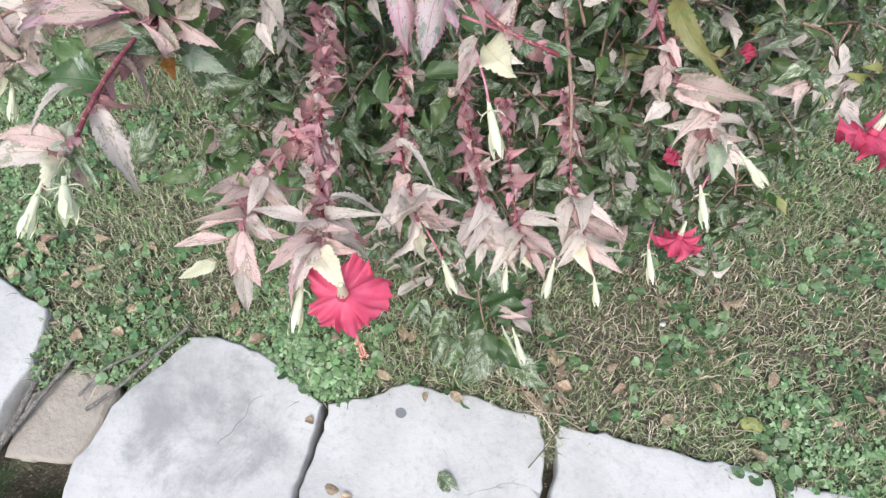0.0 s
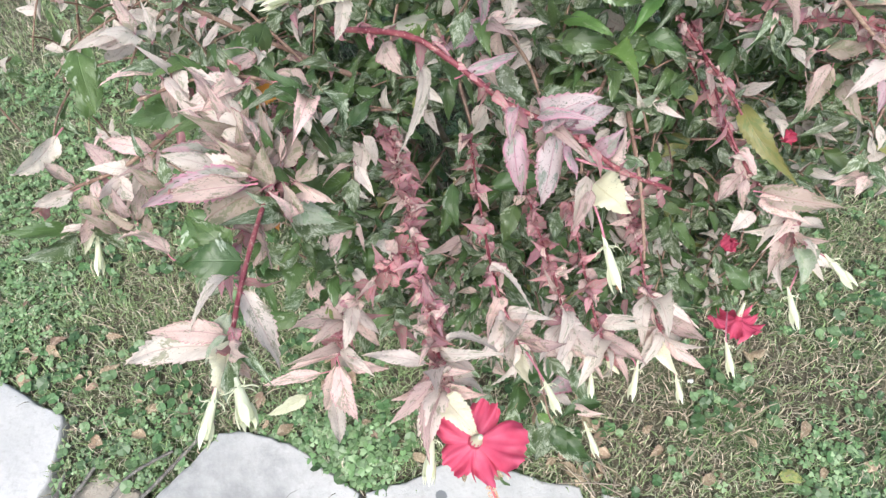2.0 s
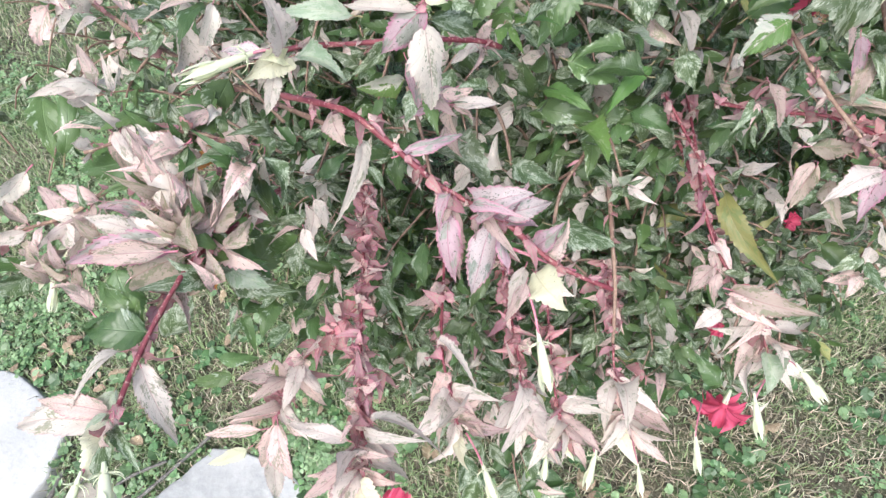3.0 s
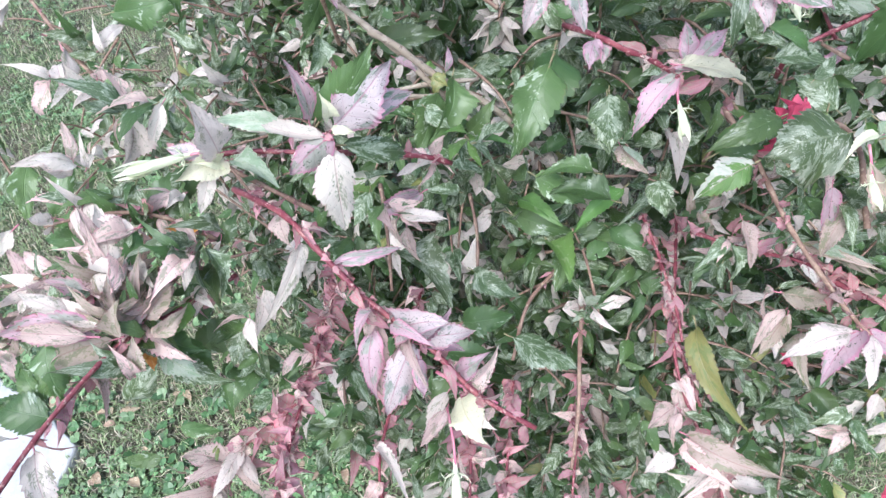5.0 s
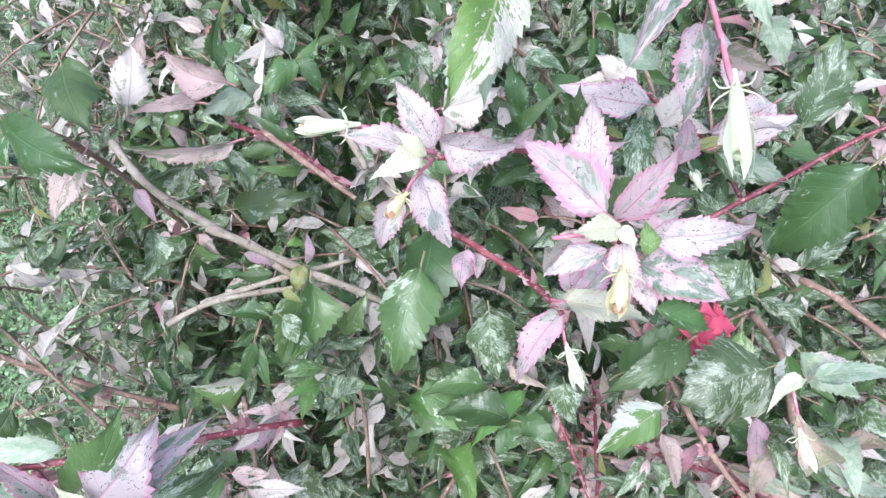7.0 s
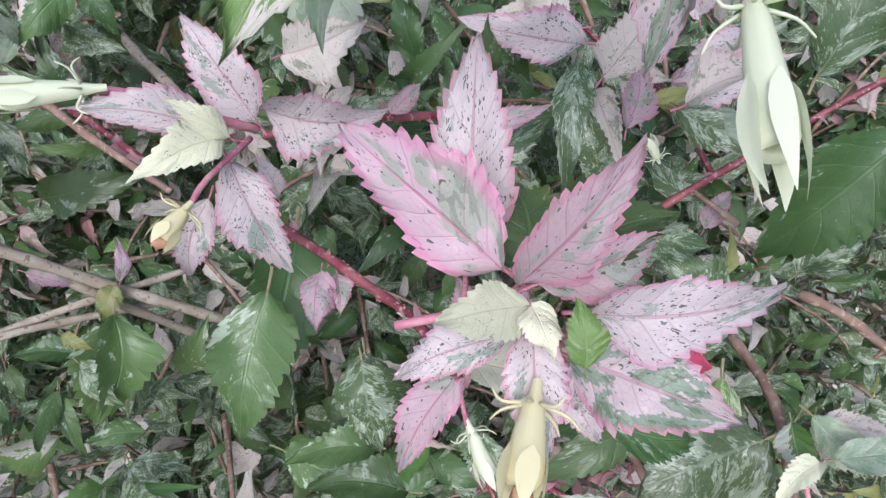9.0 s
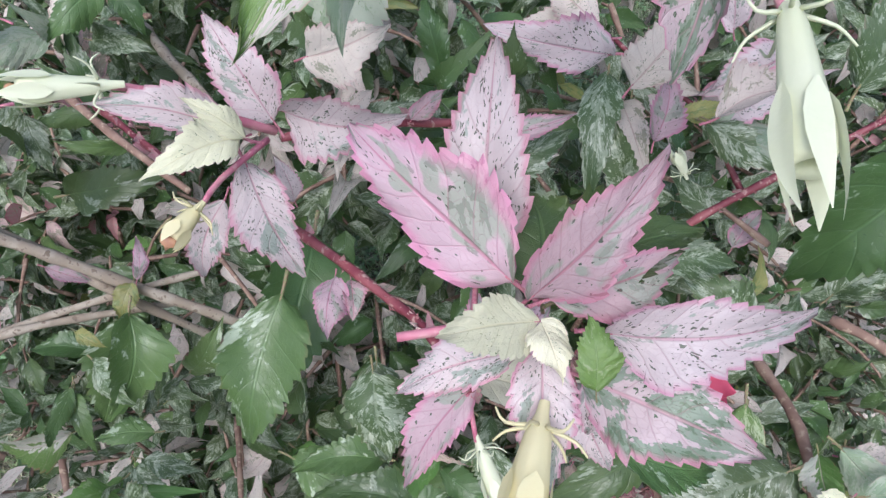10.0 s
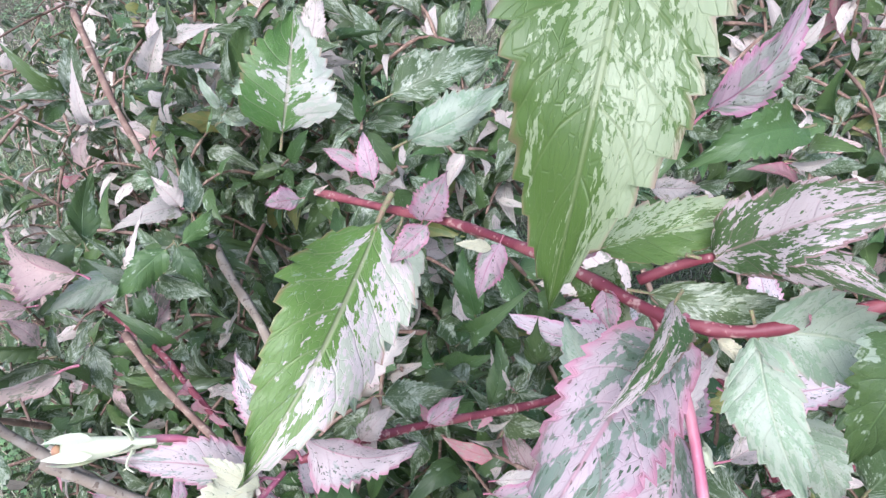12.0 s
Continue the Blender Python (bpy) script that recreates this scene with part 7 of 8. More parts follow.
leaf(b, "Q", (-0.0808, 0.9412, 1.5178), (-0.1391, 0.9580, 1.5391), (-0.02, -0.81, 0.58), 0.5, 0.25, 0.59)
leaf(b, "V", (-0.0924, 0.9237, 1.4524), (-0.0757, 0.8947, 1.4261), (0.50, -0.41, 0.77), 0.5, 0.17, 0.19)
leaf(b, "G", (-0.1646, 0.9030, 1.4442), (-0.1931, 0.8679, 1.3923), (0.64, -0.75, 0.16), 0.5, 0.27, 0.43)
leaf(b, "V", (-0.1683, 0.8557, 1.4053), (-0.1786, 0.8172, 1.3745), (0.54, -0.61, 0.58), 0.5, 0.35, 0.31)
leaf(b, "P", (-0.1344, 0.8190, 1.5012), (-0.1178, 0.8004, 1.4836), (0.41, -0.40, 0.82), 0.4, 0.26, 0.46)
leaf(b, "V", (-0.2864, 0.8252, 1.5254), (-0.2623, 0.8227, 1.4942), (0.57, -0.66, 0.49), 0.5, 0.35, 0.27)
leaf(b, "G", (-0.3397, 0.8563, 1.4927), (-0.3107, 0.8227, 1.4480), (0.71, -0.26, 0.65), 0.5, 0.21, 0.38)

# foliage behind the front shoot
b = stem([(-0.1658, 1.1762, 1.5915), (-0.1365, 1.1351, 1.5774), (-0.1035, 1.0893, 1.5584), (-0.0734, 1.0534, 1.5352)], 0.003, 0.0025, STEM_BROWN)
tuft(b, (-0.2001, 1.1502, 1.5334), (-0.022, 0.017, 0.019), 8, .05, "GVGW", 374)
tuft(b, (-0.0905, 1.0644, 1.5073), (-0.025, 0.015, 0.018), 8, .05, "GVGW", 375)
tuft(b, (-0.1160, 0.9845, 1.5076), (-0.027, 0.010, 0.013), 8, .05, "GVGK", 376)
tuft(b, (-0.0251, 0.9938, 1.5015), (0.021, 0.025, 0.019), 8, .05, "GGVW", 377)
tuft(b, (-0.0122, 1.1370, 1.5594), (0.009, 0.022, 0.019), 7, .05, "GVK", 378)
tuft(b, (-0.0976, 1.1958, 1.5579), (0.015, 0.025, 0.020), 7, .05, "GVWQ", 379)
tuft(b, (0.0726, 1.1672, 1.5729), (0.023, 0.017, 0.011), 7, .05, "GVWK", 380)
b = stem([(-0.1011, 0.9590, 1.4557), (-0.0330, 0.9166, 1.4611), (-0.0014, 0.8908, 1.4601), (0.0344, 0.8626, 1.4563)], 0.0028, 0.002, STEM_RED, bracts=14, bract_size=.012, seed=381)
tuft(b, (0.2020, 0.9713, 1.4457), (0.021, 0.022, 0.016), 7, .05, "GVG", 382)
tuft(b, (0.1865, 0.9136, 1.4642), (-0.016, 0.013, 0.014), 7, .045, "GVG", 383)
tuft(b, (0.2475, 0.9065, 1.4886), (0.014, 0.012, 0.009), 7, .045, "GVW", 384)
tuft(b, (-0.1395, 0.9234, 1.4570), (-0.018, 0.011, 0.013), 8, .05, "GVWQ", 385)
tuft(b, (-0.0578, 0.9448, 1.4631), (-0.022, 0.017, 0.019), 8, .05, "GVGQ", 386)
tuft(b, (0.4538, 1.0730, 1.5637), (0.023, 0.017, 0.012), 7, .05, "GVW", 387)

# a low shoot near the paving
b = stem([(0.0778, 0.7128, 0.3162), (0.1023, 0.6206, 0.2792), (0.1285, 0.5485, 0.2302), (0.1497, 0.5040, 0.1843)], 0.002, 0.0016, STEM_BROWN)
leaf(b, "G", (0.1961, 0.6425, 0.3020), (0.0700, 0.6074, 0.3062), (0.03, 0.00, 1.00), 0.42, 0.23, 0.27)
leaf(b, "G", (0.0873, 0.6072, 0.2835), (0.0398, 0.5294, 0.2427), (-0.13, -0.40, 0.91), 0.5, 0.43, 0.49)
leaf(b, "V", (0.1163, 0.5263, 0.2186), (0.0329, 0.4485, 0.1778), (0.11, -0.55, 0.83), 0.62, 0.16, 0.29)
leaf(b, "V", (0.1560, 0.5290, 0.2199), (0.2486, 0.4299, 0.1681), (-0.25, -0.62, 0.74), 0.5, 0.26, 0.20)
leaf(b, "H", (0.1269, 0.5418, 0.2492), (0.1571, 0.4608, 0.2294), (0.18, -0.17, 0.97), 0.5, 0.20, 0.43)
leaf(b, "P", (0.2108, 0.6120, 0.3086), (0.1262, 0.5801, 0.3032), (0.05, -0.29, 0.95), 0.516, 0.30, 0.21)
leaf(b, "W", (0.1605, 0.5792, 0.3026), (0.2138, 0.5388, 0.2815), (0.33, -0.05, 0.94), 0.43, 0.42, 0.31)
leaf(b, "V", (-0.0192, 0.5849, 0.2266), (-0.0350, 0.5029, 0.1837), (0.09, -0.48, 0.88), 0.5, 0.24, 0.44)
leaf(b, "W", (-0.1138, 0.6451, 0.3033), (-0.0245, 0.6822, 0.3227), (-0.26, 0.12, 0.96), 0.3612, 0.30, 0.37)
leaf(b, "G", (0.0606, 0.7068, 0.4485), (0.0777, 0.6367, 0.4118), (0.33, -0.37, 0.87), 0.5, 0.38, 0.32)
bud((0.1455, 0.5561, 0.2567), (0.1675, 0.5060, 0.2305), .006, 0.22)
tuft(b, (-0.0692, 0.6191, 0.2220), (-0.002, -0.051, -0.027), 8, .06, "VVKG", 400)
tuft(b, (0.0167, 0.5910, 0.2073), (-0.016, -0.051, -0.027), 7, .055, "VGKV", 401)
tuft(b, (0.1370, 0.5106, 0.1652), (-0.009, -0.051, -0.027), 7, .05, "GVGK", 402)
tuft(b, (0.2292, 0.5958, 0.2549), (0.012, -0.050, -0.026), 6, .055, "VGV", 403)
tuft(b, (0.1025, 0.6415, 0.3014), (-0.002, -0.049, -0.026), 7, .055, "GVG", 404)

# leaves over the red flower
leaf(b, "V", (0.3536, 0.6688, 1.4673), (0.2890, 0.6507, 1.4541), (-0.03, -0.51, 0.86), 0.9, 0.10, 0.27)
leaf(b, "G", (0.3051, 0.6941, 1.4593), (0.2452, 0.6605, 1.4456), (0.12, -0.55, 0.83), 0.42, 0.43, 0.31)
leaf(b, "H", (0.2819, 0.6503, 1.4423), (0.2377, 0.6259, 1.4196), (-0.07, -0.61, 0.79), 0.6, 0.41, 0.25)
leaf(b, "V", (0.3241, 0.7071, 1.4915), (0.3401, 0.7270, 1.5039), (0.19, -0.63, 0.76), 0.5, 0.30, 0.50)
tuft(b, (0.3417, 0.6573, 1.3697), (-0.012, -0.027, -0.019), 8, .04, "QVWG", 409)
tuft(b, (0.2879, 0.6363, 1.3128), (-0.008, -0.019, -0.014), 8, .045, "VQGV", 410)
tuft(b, (-0.0181, 0.6011, 1.3785), (0.041, -0.033, -0.010), 9, .045, "WVQG", 411)
tuft(b, (-0.0940, 0.5884, 1.3330), (-0.024, -0.032, -0.020), 8, .05, "GVGG", 412)
tuft(b, (-0.2350, 0.5566, 1.3649), (-0.036, -0.025, -0.012), 8, .05, "GVQW", 413)
tuft(b, (-0.3497, 0.6084, 1.3538), (-0.027, -0.025, -0.014), 7, .05, "GGV", 414)

# leafy shoots over the lawn side
b = stem([(-0.2403, 0.6174, 1.3081), (-0.2860, 0.6152, 1.3419), (-0.3323, 0.5977, 1.3636), (-0.3868, 0.5712, 1.3670)], 0.0022, 0.0016, STEM_BROWN, bracts=20, bract_size=.02, seed=415)
b = stem([(-0.2438, 0.5802, 1.3050), (-0.2775, 0.5499, 1.3398), (-0.3072, 0.5033, 1.3608), (-0.3463, 0.4679, 1.3667)], 0.0022, 0.0016, STEM_BROWN, bracts=20, bract_size=.02, seed=416)
tuft(b, (-0.3817, 0.5768, 1.3704), (-0.024, -0.025, -0.002), 9, .055, "WQVW", 417)
tuft(b, (-0.3600, 0.6151, 1.3575), (-0.032, 0.008, 0.013), 8, .055, "GVWG", 418)
tuft(b, (-0.3033, 0.6070, 1.3390), (-0.020, -0.029, -0.006), 9, .055, "WQGV", 419)
tuft(b, (-0.4759, 0.7643, 1.3973), (-0.035, 0.004, 0.010), 8, .055, "QWVW", 420)
tuft(b, (-0.4649, 0.8389, 1.4026), (-0.039, 0.020, 0.025), 8, .055, "WVQG", 421)
tuft(b, (-0.4373, 0.6630, 1.3860), (-0.026, 0.005, 0.009), 8, .055, "WWQV", 422)
tuft(b, (-0.3117, 0.5254, 1.3664), (-0.021, -0.031, -0.008), 9, .055, "WQWG", 423)
tuft(b, (-0.2735, 0.5235, 1.3179), (-0.006, -0.034, -0.012), 8, .055, "GVWG", 424)
tuft(b, (-0.2410, 0.5615, 1.2895), (-0.008, -0.030, -0.023), 8, .05, "GGVW", 425)
tuft(b, (-0.1995, 0.5312, 1.2566), (-0.014, -0.032, -0.022), 7, .05, "VWGQ", 426)
tuft(b, (-0.3642, 0.7697, 1.3521), (-0.031, 0.016, 0.019), 8, .05, "VGWV", 427)
tuft(b, (-0.3405, 0.8778, 1.3685), (-0.026, 0.024, 0.025), 8, .05, "VWGW", 428)

# green leaves deeper in the bush
tuft(b, (0.1055, 0.7443, 1.1816), (0.026, 0.014, 0.034), 8, .06, "GGG", 429)
tuft(b, (0.1651, 0.7103, 1.1426), (0.032, 0.011, 0.030), 8, .06, "GGV", 430)
tuft(b, (0.1422, 0.6615, 1.0790), (-0.025, -0.033, 0.003), 8, .06, "GGG", 431)
tuft(b, (0.0670, 0.6944, 1.1197), (-0.027, 0.008, 0.038), 8, .055, "GGV", 432)
tuft(b, (0.2009, 0.7690, 1.1861), (0.025, 0.025, 0.017), 7, .055, "GVG", 433)
leaf(b, "G", (0.0001, 0.7878, 1.4095), (-0.0112, 0.7298, 1.3701), (0.57, -0.54, 0.63), 0.5, 0.25, 0.31)
leaf(b, "G", (0.1591, 0.7088, 1.3604), (0.1024, 0.7048, 1.3562), (-0.07, -0.07, 1.00), 0.45, 0.44, 0.28)
leaf(b, "G", (0.1791, 0.6854, 1.3451), (0.1165, 0.6918, 1.3478), (0.04, -0.03, 1.00), 0.5, 0.22, 0.29)
leaf(b, "V", (0.0091, 0.7121, 1.3587), (0.0420, 0.7064, 1.3558), (0.06, -0.15, 0.99), 0.5, 0.31, 0.44)
leaf(b, "G", (0.0072, 0.7328, 1.3485), (-0.0341, 0.7284, 1.3445), (-0.10, -0.01, 1.00), 0.45, 0.19, 0.45)
tuft(b, (0.0180, 0.7830, 1.3344), (0.017, 0.013, 0.009), 7, .045, "GGV", 439)
tuft(b, (-0.0791, 0.7671, 1.3211), (-0.017, -0.019, -0.013), 7, .045, "GVG", 440)
tuft(b, (0.1143, 0.7776, 1.2850), (0.018, 0.014, 0.010), 7, .05, "GVG", 441)
leaf(b, "S", (0.3466, 0.7038, 1.4584), (0.3373, 0.6502, 1.4220), (-0.19, -0.53, 0.83), 0.42, 0.27, 0.26)
leaf(b, "K", (0.3744, 0.6756, 1.4763), (0.4138, 0.6494, 1.4596), (-0.30, -0.79, 0.53), 0.45, 0.36, 0.20)
leaf(b, "H", (0.3642, 0.6739, 1.4749), (0.3712, 0.6490, 1.4583), (-0.64, -0.55, 0.55), 0.6, 0.41, 0.39)

# hanging leaves low in the bush
tuft(b, (-0.3892, 0.7040, 0.8395), (0.031, -0.068, -0.004), 6, .06, "GGVQ", 445)
tuft(b, (-0.4076, 0.6595, 0.8016), (0.008, -0.035, -0.066), 6, .06, "VVGQ", 446)
tuft(b, (-0.3323, 0.6576, 0.8837), (-0.022, -0.034, -0.055), 7, .06, "GGVQ", 447)
tuft(b, (-0.3444, 0.6901, 0.7403), (-0.030, -0.067, -0.005), 6, .065, "VVGQ", 448)
tuft(b, (-0.2565, 0.6711, 0.9055), (-0.047, -0.027, -0.063), 6, .055, "GGVQ", 449)
tuft(b, (-0.2929, 0.6558, 0.7799), (-0.022, -0.044, -0.049), 8, .065, "GGVQ", 450)
tuft(b, (-0.3188, 0.6700, 0.6139), (0.015, -0.081, 0.012), 7, .055, "VGWG", 451)
tuft(b, (-0.2143, 0.7103, 0.8370), (-0.006, -0.072, 0.004), 6, .06, "VGWG", 452)
tuft(b, (-0.2444, 0.6409, 0.7959), (-0.003, -0.035, -0.067), 7, .06, "VGWG", 453)
tuft(b, (-0.2504, 0.6270, 0.6490), (-0.023, -0.057, -0.034), 6, .06, "GVGV", 454)
tuft(b, (-0.1589, 0.6466, 0.9059), (0.007, -0.025, -0.072), 7, .06, "VVGQ", 455)
tuft(b, (-0.1884, 0.6270, 0.8012), (-0.024, -0.029, -0.076), 8, .055, "GVGV", 456)
tuft(b, (-0.1833, 0.6159, 0.6677), (0.001, -0.050, -0.052), 8, .06, "GVGB", 457)
tuft(b, (-0.1239, 0.6940, 0.8304), (-0.037, -0.070, 0.005), 7, .055, "GGVQ", 458)
tuft(b, (-0.1128, 0.6476, 0.7461), (-0.026, -0.058, -0.023), 7, .06, "VVGQ", 459)
tuft(b, (-0.1343, 0.6400, 0.6370), (-0.004, -0.066, -0.015), 6, .055, "GGVQ", 460)
tuft(b, (-0.0586, 0.6476, 0.8865), (-0.035, -0.033, -0.055), 6, .065, "VVGQ", 461)
tuft(b, (-0.0510, 0.6520, 0.7968), (0.036, -0.042, -0.058), 7, .06, "GVGB", 462)
tuft(b, (-0.0504, 0.6189, 0.6968), (-0.042, -0.038, -0.070), 7, .06, "GGVQ", 463)
tuft(b, (-0.0114, 0.6765, 0.8238), (0.033, -0.073, 0.005), 7, .055, "GGVQ", 464)
tuft(b, (0.0051, 0.6256, 0.7948), (0.014, -0.036, -0.067), 7, .055, "GVGB", 465)
tuft(b, (-0.0064, 0.6108, 0.6472), (0.021, -0.059, -0.034), 8, .065, "VGWG", 466)
tuft(b, (0.0584, 0.6573, 0.8842), (0.011, -0.041, -0.046), 6, .055, "GVGB", 467)
tuft(b, (0.0758, 0.6565, 0.7572), (0.020, -0.060, -0.023), 7, .055, "GVGV", 468)
tuft(b, (0.0792, 0.6217, 0.6562), (0.030, -0.060, -0.034), 8, .06, "GVGV", 469)
tuft(b, (0.1137, 0.6940, 0.8494), (-0.003, -0.067, -0.004), 8, .065, "VGWG", 470)
tuft(b, (0.1343, 0.6584, 0.7370), (-0.012, -0.068, -0.005), 7, .065, "GGVQ", 471)
tuft(b, (0.1053, 0.6077, 0.6489), (-0.012, -0.057, -0.034), 7, .065, "VGWG", 472)
tuft(b, (0.1750, 0.6768, 0.8413), (-0.005, -0.067, -0.004), 7, .06, "VGWG", 473)
tuft(b, (0.1900, 0.6546, 0.7249), (-0.031, -0.072, 0.004), 8, .06, "VGWG", 474)
tuft(b, (0.1807, 0.5839, 0.6837), (-0.015, -0.040, -0.070), 6, .06, "GVGB", 475)
tuft(b, (0.2169, 0.6804, 0.8563), (0.004, -0.062, -0.013), 6, .065, "VVGQ", 476)
tuft(b, (0.2392, 0.6197, 0.7756), (0.034, -0.047, -0.049), 8, .06, "GVGV", 477)
tuft(b, (0.2451, 0.6238, 0.6510), (0.038, -0.064, -0.025), 8, .055, "GGVQ", 478)
tuft(b, (0.2745, 0.6962, 0.8325), (-0.031, -0.076, 0.013), 6, .055, "GGVQ", 479)
tuft(b, (0.2915, 0.6557, 0.7172), (0.003, -0.079, 0.012), 6, .065, "GVGV", 480)
tuft(b, (0.3150, 0.5930, 0.6585), (0.043, -0.056, -0.043), 6, .065, "GGVQ", 481)
tuft(b, (0.2961, 0.6235, 0.9067), (0.027, -0.026, -0.072), 7, .06, "GVGV", 482)
tuft(b, (0.3818, 0.6480, 0.7155), (0.009, -0.079, 0.012), 8, .06, "GVGV", 483)
tuft(b, (0.3705, 0.5894, 0.6465), (0.035, -0.060, -0.034), 7, .06, "GGVQ", 484)

# larger green leaves among the shoots
leaf(b, "G", (-0.3486, 0.5955, 1.3310), (-0.4194, 0.5878, 1.3233), (0.05, -0.89, 0.46), 0.5, 0.41, 0.36)
leaf(b, "G", (-0.2731, 0.6923, 1.3466), (-0.3050, 0.6411, 1.3139), (0.60, -0.66, 0.45), 0.5, 0.32, 0.34)
leaf(b, "G", (-0.2867, 0.3895, 1.3598), (-0.3295, 0.3822, 1.3652), (0.21, -0.67, 0.71), 0.6, 0.25, 0.43)
leaf(b, "G", (-0.2900, 0.3927, 1.3616), (-0.3192, 0.4173, 1.3755), (0.16, -0.33, 0.93), 0.6, 0.29, 0.24)
leaf(b, "G", (-0.2650, 0.5088, 1.2813), (-0.2218, 0.4977, 1.2762), (-0.11, -0.74, 0.66), 0.8, 0.45, 0.20)
leaf(b, "G", (-0.2719, 0.4170, 1.1776), (-0.3175, 0.4120, 1.1727), (-0.00, -0.69, 0.72), 0.4, 0.33, 0.21)
leaf(b, "V", (-0.2694, 0.5003, 1.2524), (-0.1972, 0.4814, 1.2437), (-0.12, -0.75, 0.66), 0.4, 0.26, 0.20)
leaf(b, "G", (0.0112, 0.6078, 1.0716), (-0.0109, 0.5633, 1.0434), (-0.23, -0.44, 0.87), 0.5, 0.28, 0.36)
leaf(b, "G", (-0.0712, 0.6414, 1.0888), (-0.0709, 0.5874, 1.0557), (-0.42, -0.48, 0.77), 0.45, 0.44, 0.39)
leaf(b, "G", (-0.0169, 0.6334, 1.0862), (0.0665, 0.6348, 1.0905), (-0.05, -0.21, 0.98), 0.4, 0.16, 0.40)
leaf(b, "G", (0.2554, 0.7098, 1.1443), (0.2548, 0.7503, 1.1692), (0.01, -0.52, 0.85), 0.6, 0.23, 0.42)
leaf(b, "G", (0.1331, 0.7515, 1.2236), (0.0660, 0.7533, 1.2219), (-0.04, -0.75, 0.66), 0.42, 0.17, 0.43)
leaf(b, "G", (0.2456, 0.7424, 1.2227), (0.1653, 0.7413, 1.2187), (-0.03, -0.55, 0.83), 0.42, 0.43, 0.25)
leaf(b, "G", (0.4574, 0.6247, 1.1005), (0.4940, 0.5920, 1.0819), (-0.10, -0.57, 0.81), 0.55, 0.21, 0.37)
leaf(b, "H", (-0.0901, 0.7586, 1.2774), (-0.1506, 0.7539, 1.2721), (-0.01, -0.68, 0.74), 0.5, 0.45, 0.30)
leaf(b, "G", (-0.2046, 0.6917, 1.1729), (-0.1708, 0.7195, 1.1914), (-0.14, -0.43, 0.89), 0.5, 0.36, 0.39)

# ---- the body of the bush ----
CROWN, SIZE = Vector((0.21, 1.70, 0.74)), Vector((0.94, 1.15, 0.94))
LOBE, LOBE_SIZE = Vector((-0.6, 2.35, 0.72)), Vector((0.6, 0.8, 0.76))


def crown_point(r, shell, middle=CROWN, size=SIZE):
    while True:
        a, h = r.uniform(0, math.tau), r.uniform(-0.55, 1.0)
        q = math.sqrt(max(0.0, 1 - h * h))
        n = Vector((q * math.cos(a), q * math.sin(a), h))
        if n.y < 0.1 or (n.y < 0.6 and r.random() < 0.4):
            break
    lump = 1 + 0.10 * noise.noise(n * 2.3) + 0.06 * noise.noise(n * 6)
    p = middle + Vector((n.x * size.x, n.y * size.y, n.z * size.z)) * shell * lump
    out = Vector((n.x / size.x, n.y / size.y, n.z / size.z)).normalized()
    return p, out


r = random.Random(11)
for k in range(9):
    a = k * 2.4
    foot = BASE + Vector((0.07 * math.cos(a), 0.07 * math.sin(a), -0.02))
    p, out = crown_point(r, 0.8)
    if p.z < 0.6:
        p.z = 0.6 + 0.3 * r.random()
    mid = foot.lerp(p, 0.5) + Vector((0, 0, 0.14))
    stem([foot, mid, p], 0.013, 0.005, STEM_GREY, 0.12, "woody grey-brown main stem")

FILL = {k: bmesh.new() for k in "GVWQBY"}
LAYER = {k: v.loops.layers.uv.new("UVMap") for k, v in FILL.items()}
twigs = bmesh.new()
singles = 0


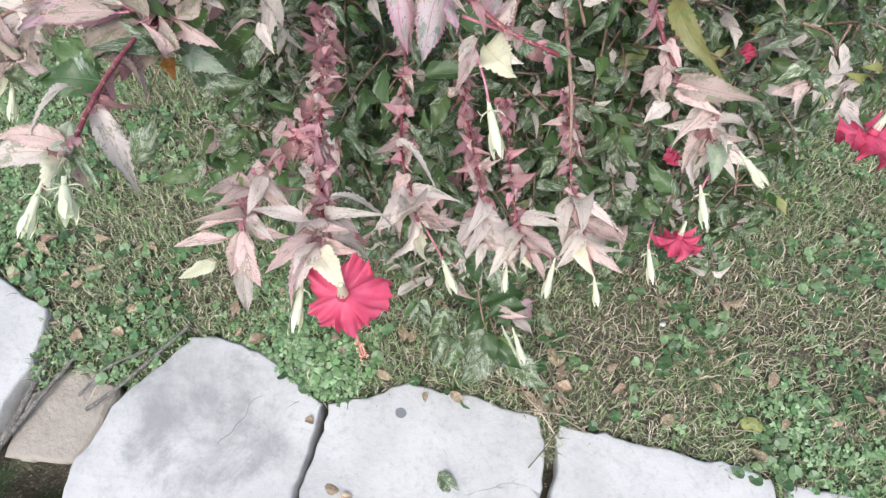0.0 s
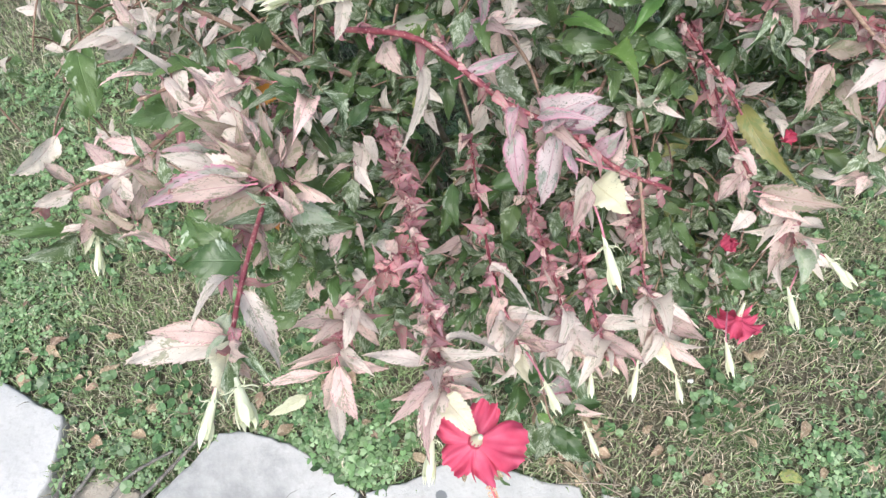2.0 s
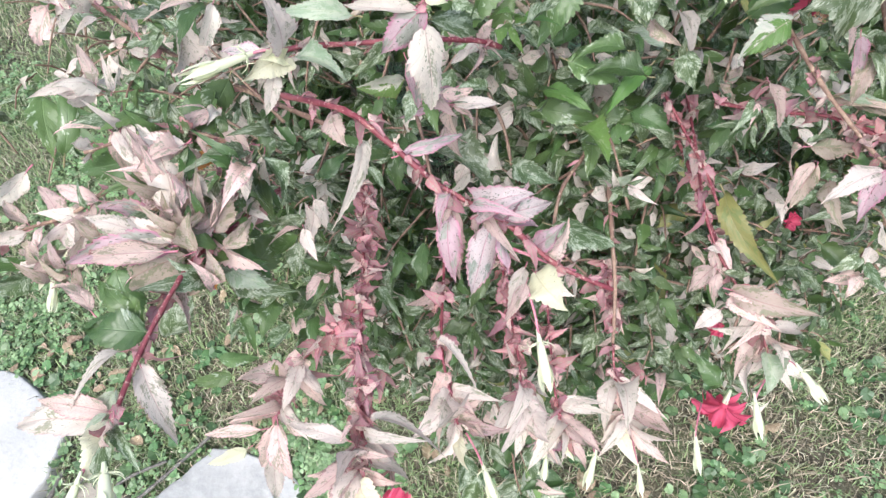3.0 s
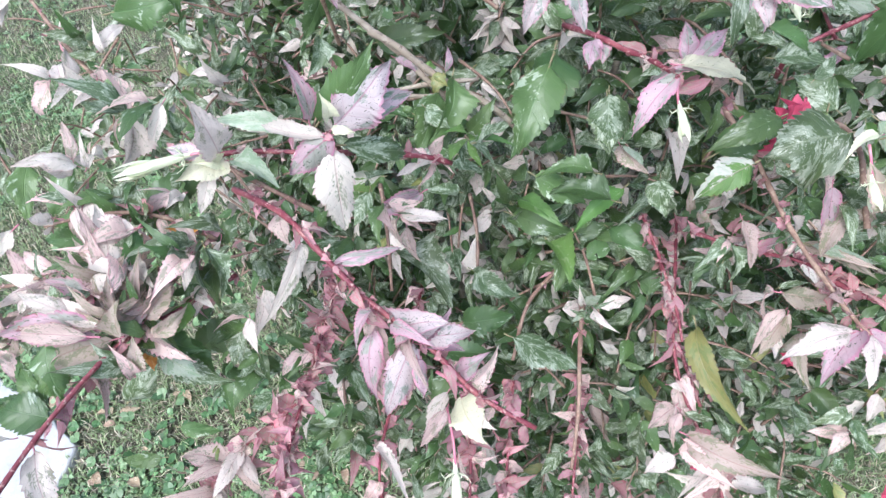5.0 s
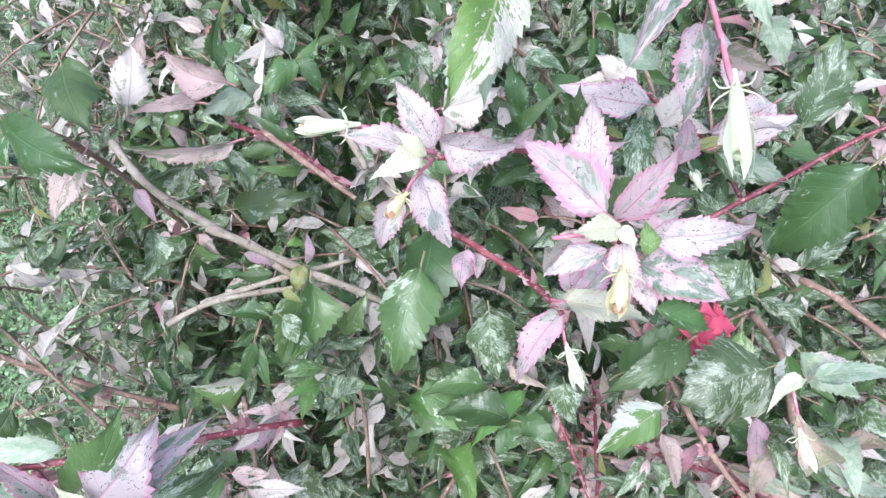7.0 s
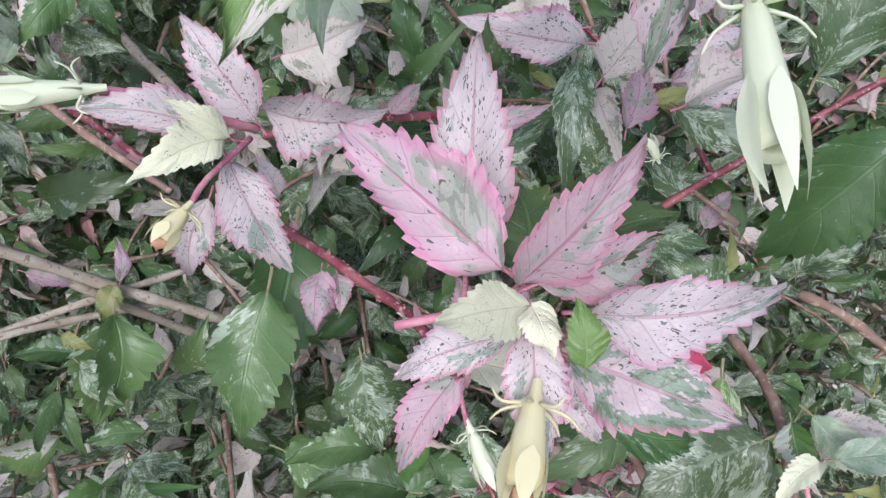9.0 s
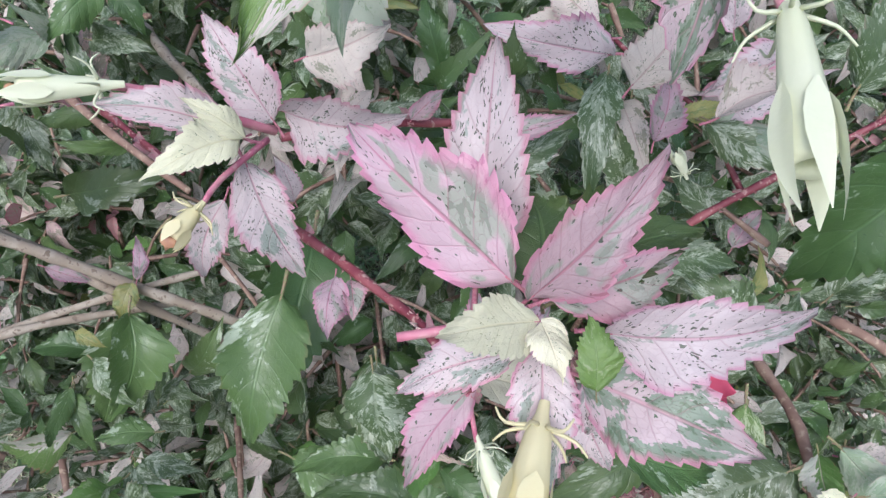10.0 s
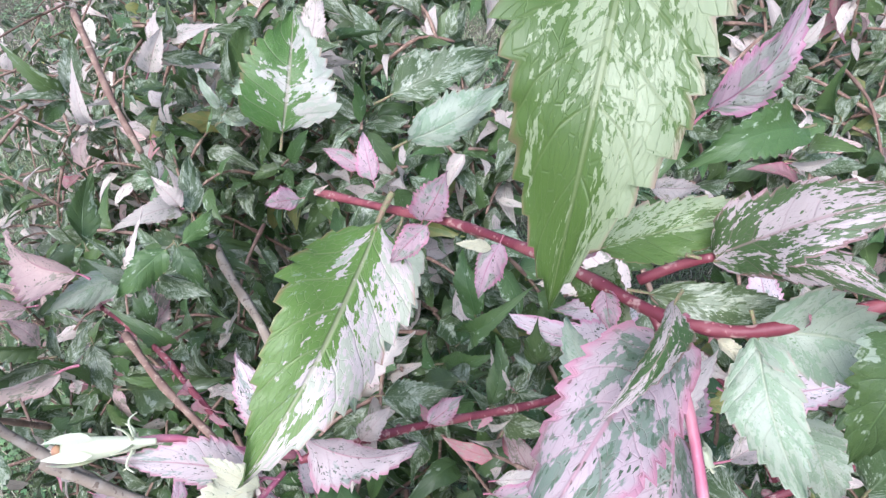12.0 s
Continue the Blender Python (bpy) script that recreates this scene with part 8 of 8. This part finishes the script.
def sprig(k, p, out, inner, loose=False, pale=False):
    """A leafy twig that ends at p and points out of the crown."""
    global singles
    r = random.Random(1000 + k)
    way = (out * 0.7 + Vector((r.gauss(0, 0.6), r.gauss(0, 0.6), r.gauss(-0.1, 0.6)))).normalized()
    size = r.uniform(0.08, 0.15) * (1.5 if loose else 1.0)
    start = p - way * size
    droop = Vector((0, 0, -0.02))
    tube(twigs, [start, p - way * size * 0.4 - droop * 0.3, p + droop], 0.0022, 0.0012, 5, 0.3)
    pick = r.random()
    mood = "GGVG" if inner else ("GVVG" if pick < 0.42 else "GVWV" if pick < 0.84 else "WVWV" if pick < 0.95 else "QBWV")
    if pale and not inner:
        mood = r.choice(("VWVG", "WVWQ", "VGVW", "GVWW"))
    spin = r.uniform(0, 6)
    side = way.orthogonal().normalized()
    other = way.cross(side)
    for j in range(8 if loose else 14):
        s = j / 13
        a = spin + j * 2.4
        d = side * math.cos(a) + other * math.sin(a)
        y = (d * r.uniform(0.6, 1.0) + way * r.uniform(0.2, 0.9) + Vector((0, 0, -0.25))).normalized()
        at = start.lerp(p + droop, 0.2 + 0.8 * s)
        big = r.uniform(0.02, 0.047) * (1.15 if inner else 1.0) * (1.25 if r.random() < 0.12 else 1.0)
        kind = r.choice(mood) if r.random() > 0.015 else "Y"
        n = (Vector((0, -0.25, 0.9)) + out * 0.8 + Vector((r.gauss(0, 0.6), r.gauss(0, 0.6), r.gauss(0, 0.6)))).normalized()
        if abs(n.dot(y)) > 0.95:
            n = out
        base = at + d * 0.006
        if singles < 230 and not inner and out.y < -0.1 and out.z > 0.2 and abs(p.x - 0.15) < 0.5 and r.random() < 0.16 and kind in "GVWQ":
            leaf(bush, kind, base, base + y * big * 1.1, n, r.uniform(0.36, 0.56), r.uniform(0.05, 0.4), r.uniform(0.1, 0.4))
            singles += 1
        else:
            blade(FILL[kind], LAYER[kind], frame_of(base, base + y * big, n), r.uniform(0.3, 0.56), r.uniform(-0.2, 0.85), r.uniform(0.05, 0.75), 5 if inner else 6, 0.09, 0.06, seed=j + k)


for k in range(2500):
    r = random.Random(5000 + k)
    inner = k % 3 == 0
    p, out = crown_point(r, r.uniform(0.74, 0.88) if inner else r.uniform(0.9, 0.985))
    sprig(k, p, out, inner)
for k in range(480):
    r = random.Random(7000 + k)
    p, out = crown_point(r, r.uniform(0.85, 1.0), LOBE, LOBE_SIZE)
    sprig(4000 + k, p, out, k % 4 == 0, False, True)
# looser twigs that reach out over the lawn
for k in range(75):
    r = random.Random(9000 + k)
    h = r.random()
    p = Vector((-0.42 - 0.34 * h + r.gauss(0, 0.07), 0.75 + 0.85 * r.random(), 0.9 + 0.5 * r.random()))
    sprig(3000 + k, p, Vector((-0.7, -0.3, 0.5)), k % 5 == 0, True, True)
part("brushwood", mesh_of("brushwood", twigs, STEM_BROWN), bush, "thin brown twigs", "stuff")
for kind, words in (("G", "small dark green leaves"), ("V", "small green and white leaves"), ("W", "small pale pinkish leaves"), ("Q", "small dusty pink leaves"), ("B", "young pink leaves"), ("Y", "small yellowing leaves")):
    part("foliage", mesh_of("foliage", FILL[kind], M[kind]), bush, words, "stuff")
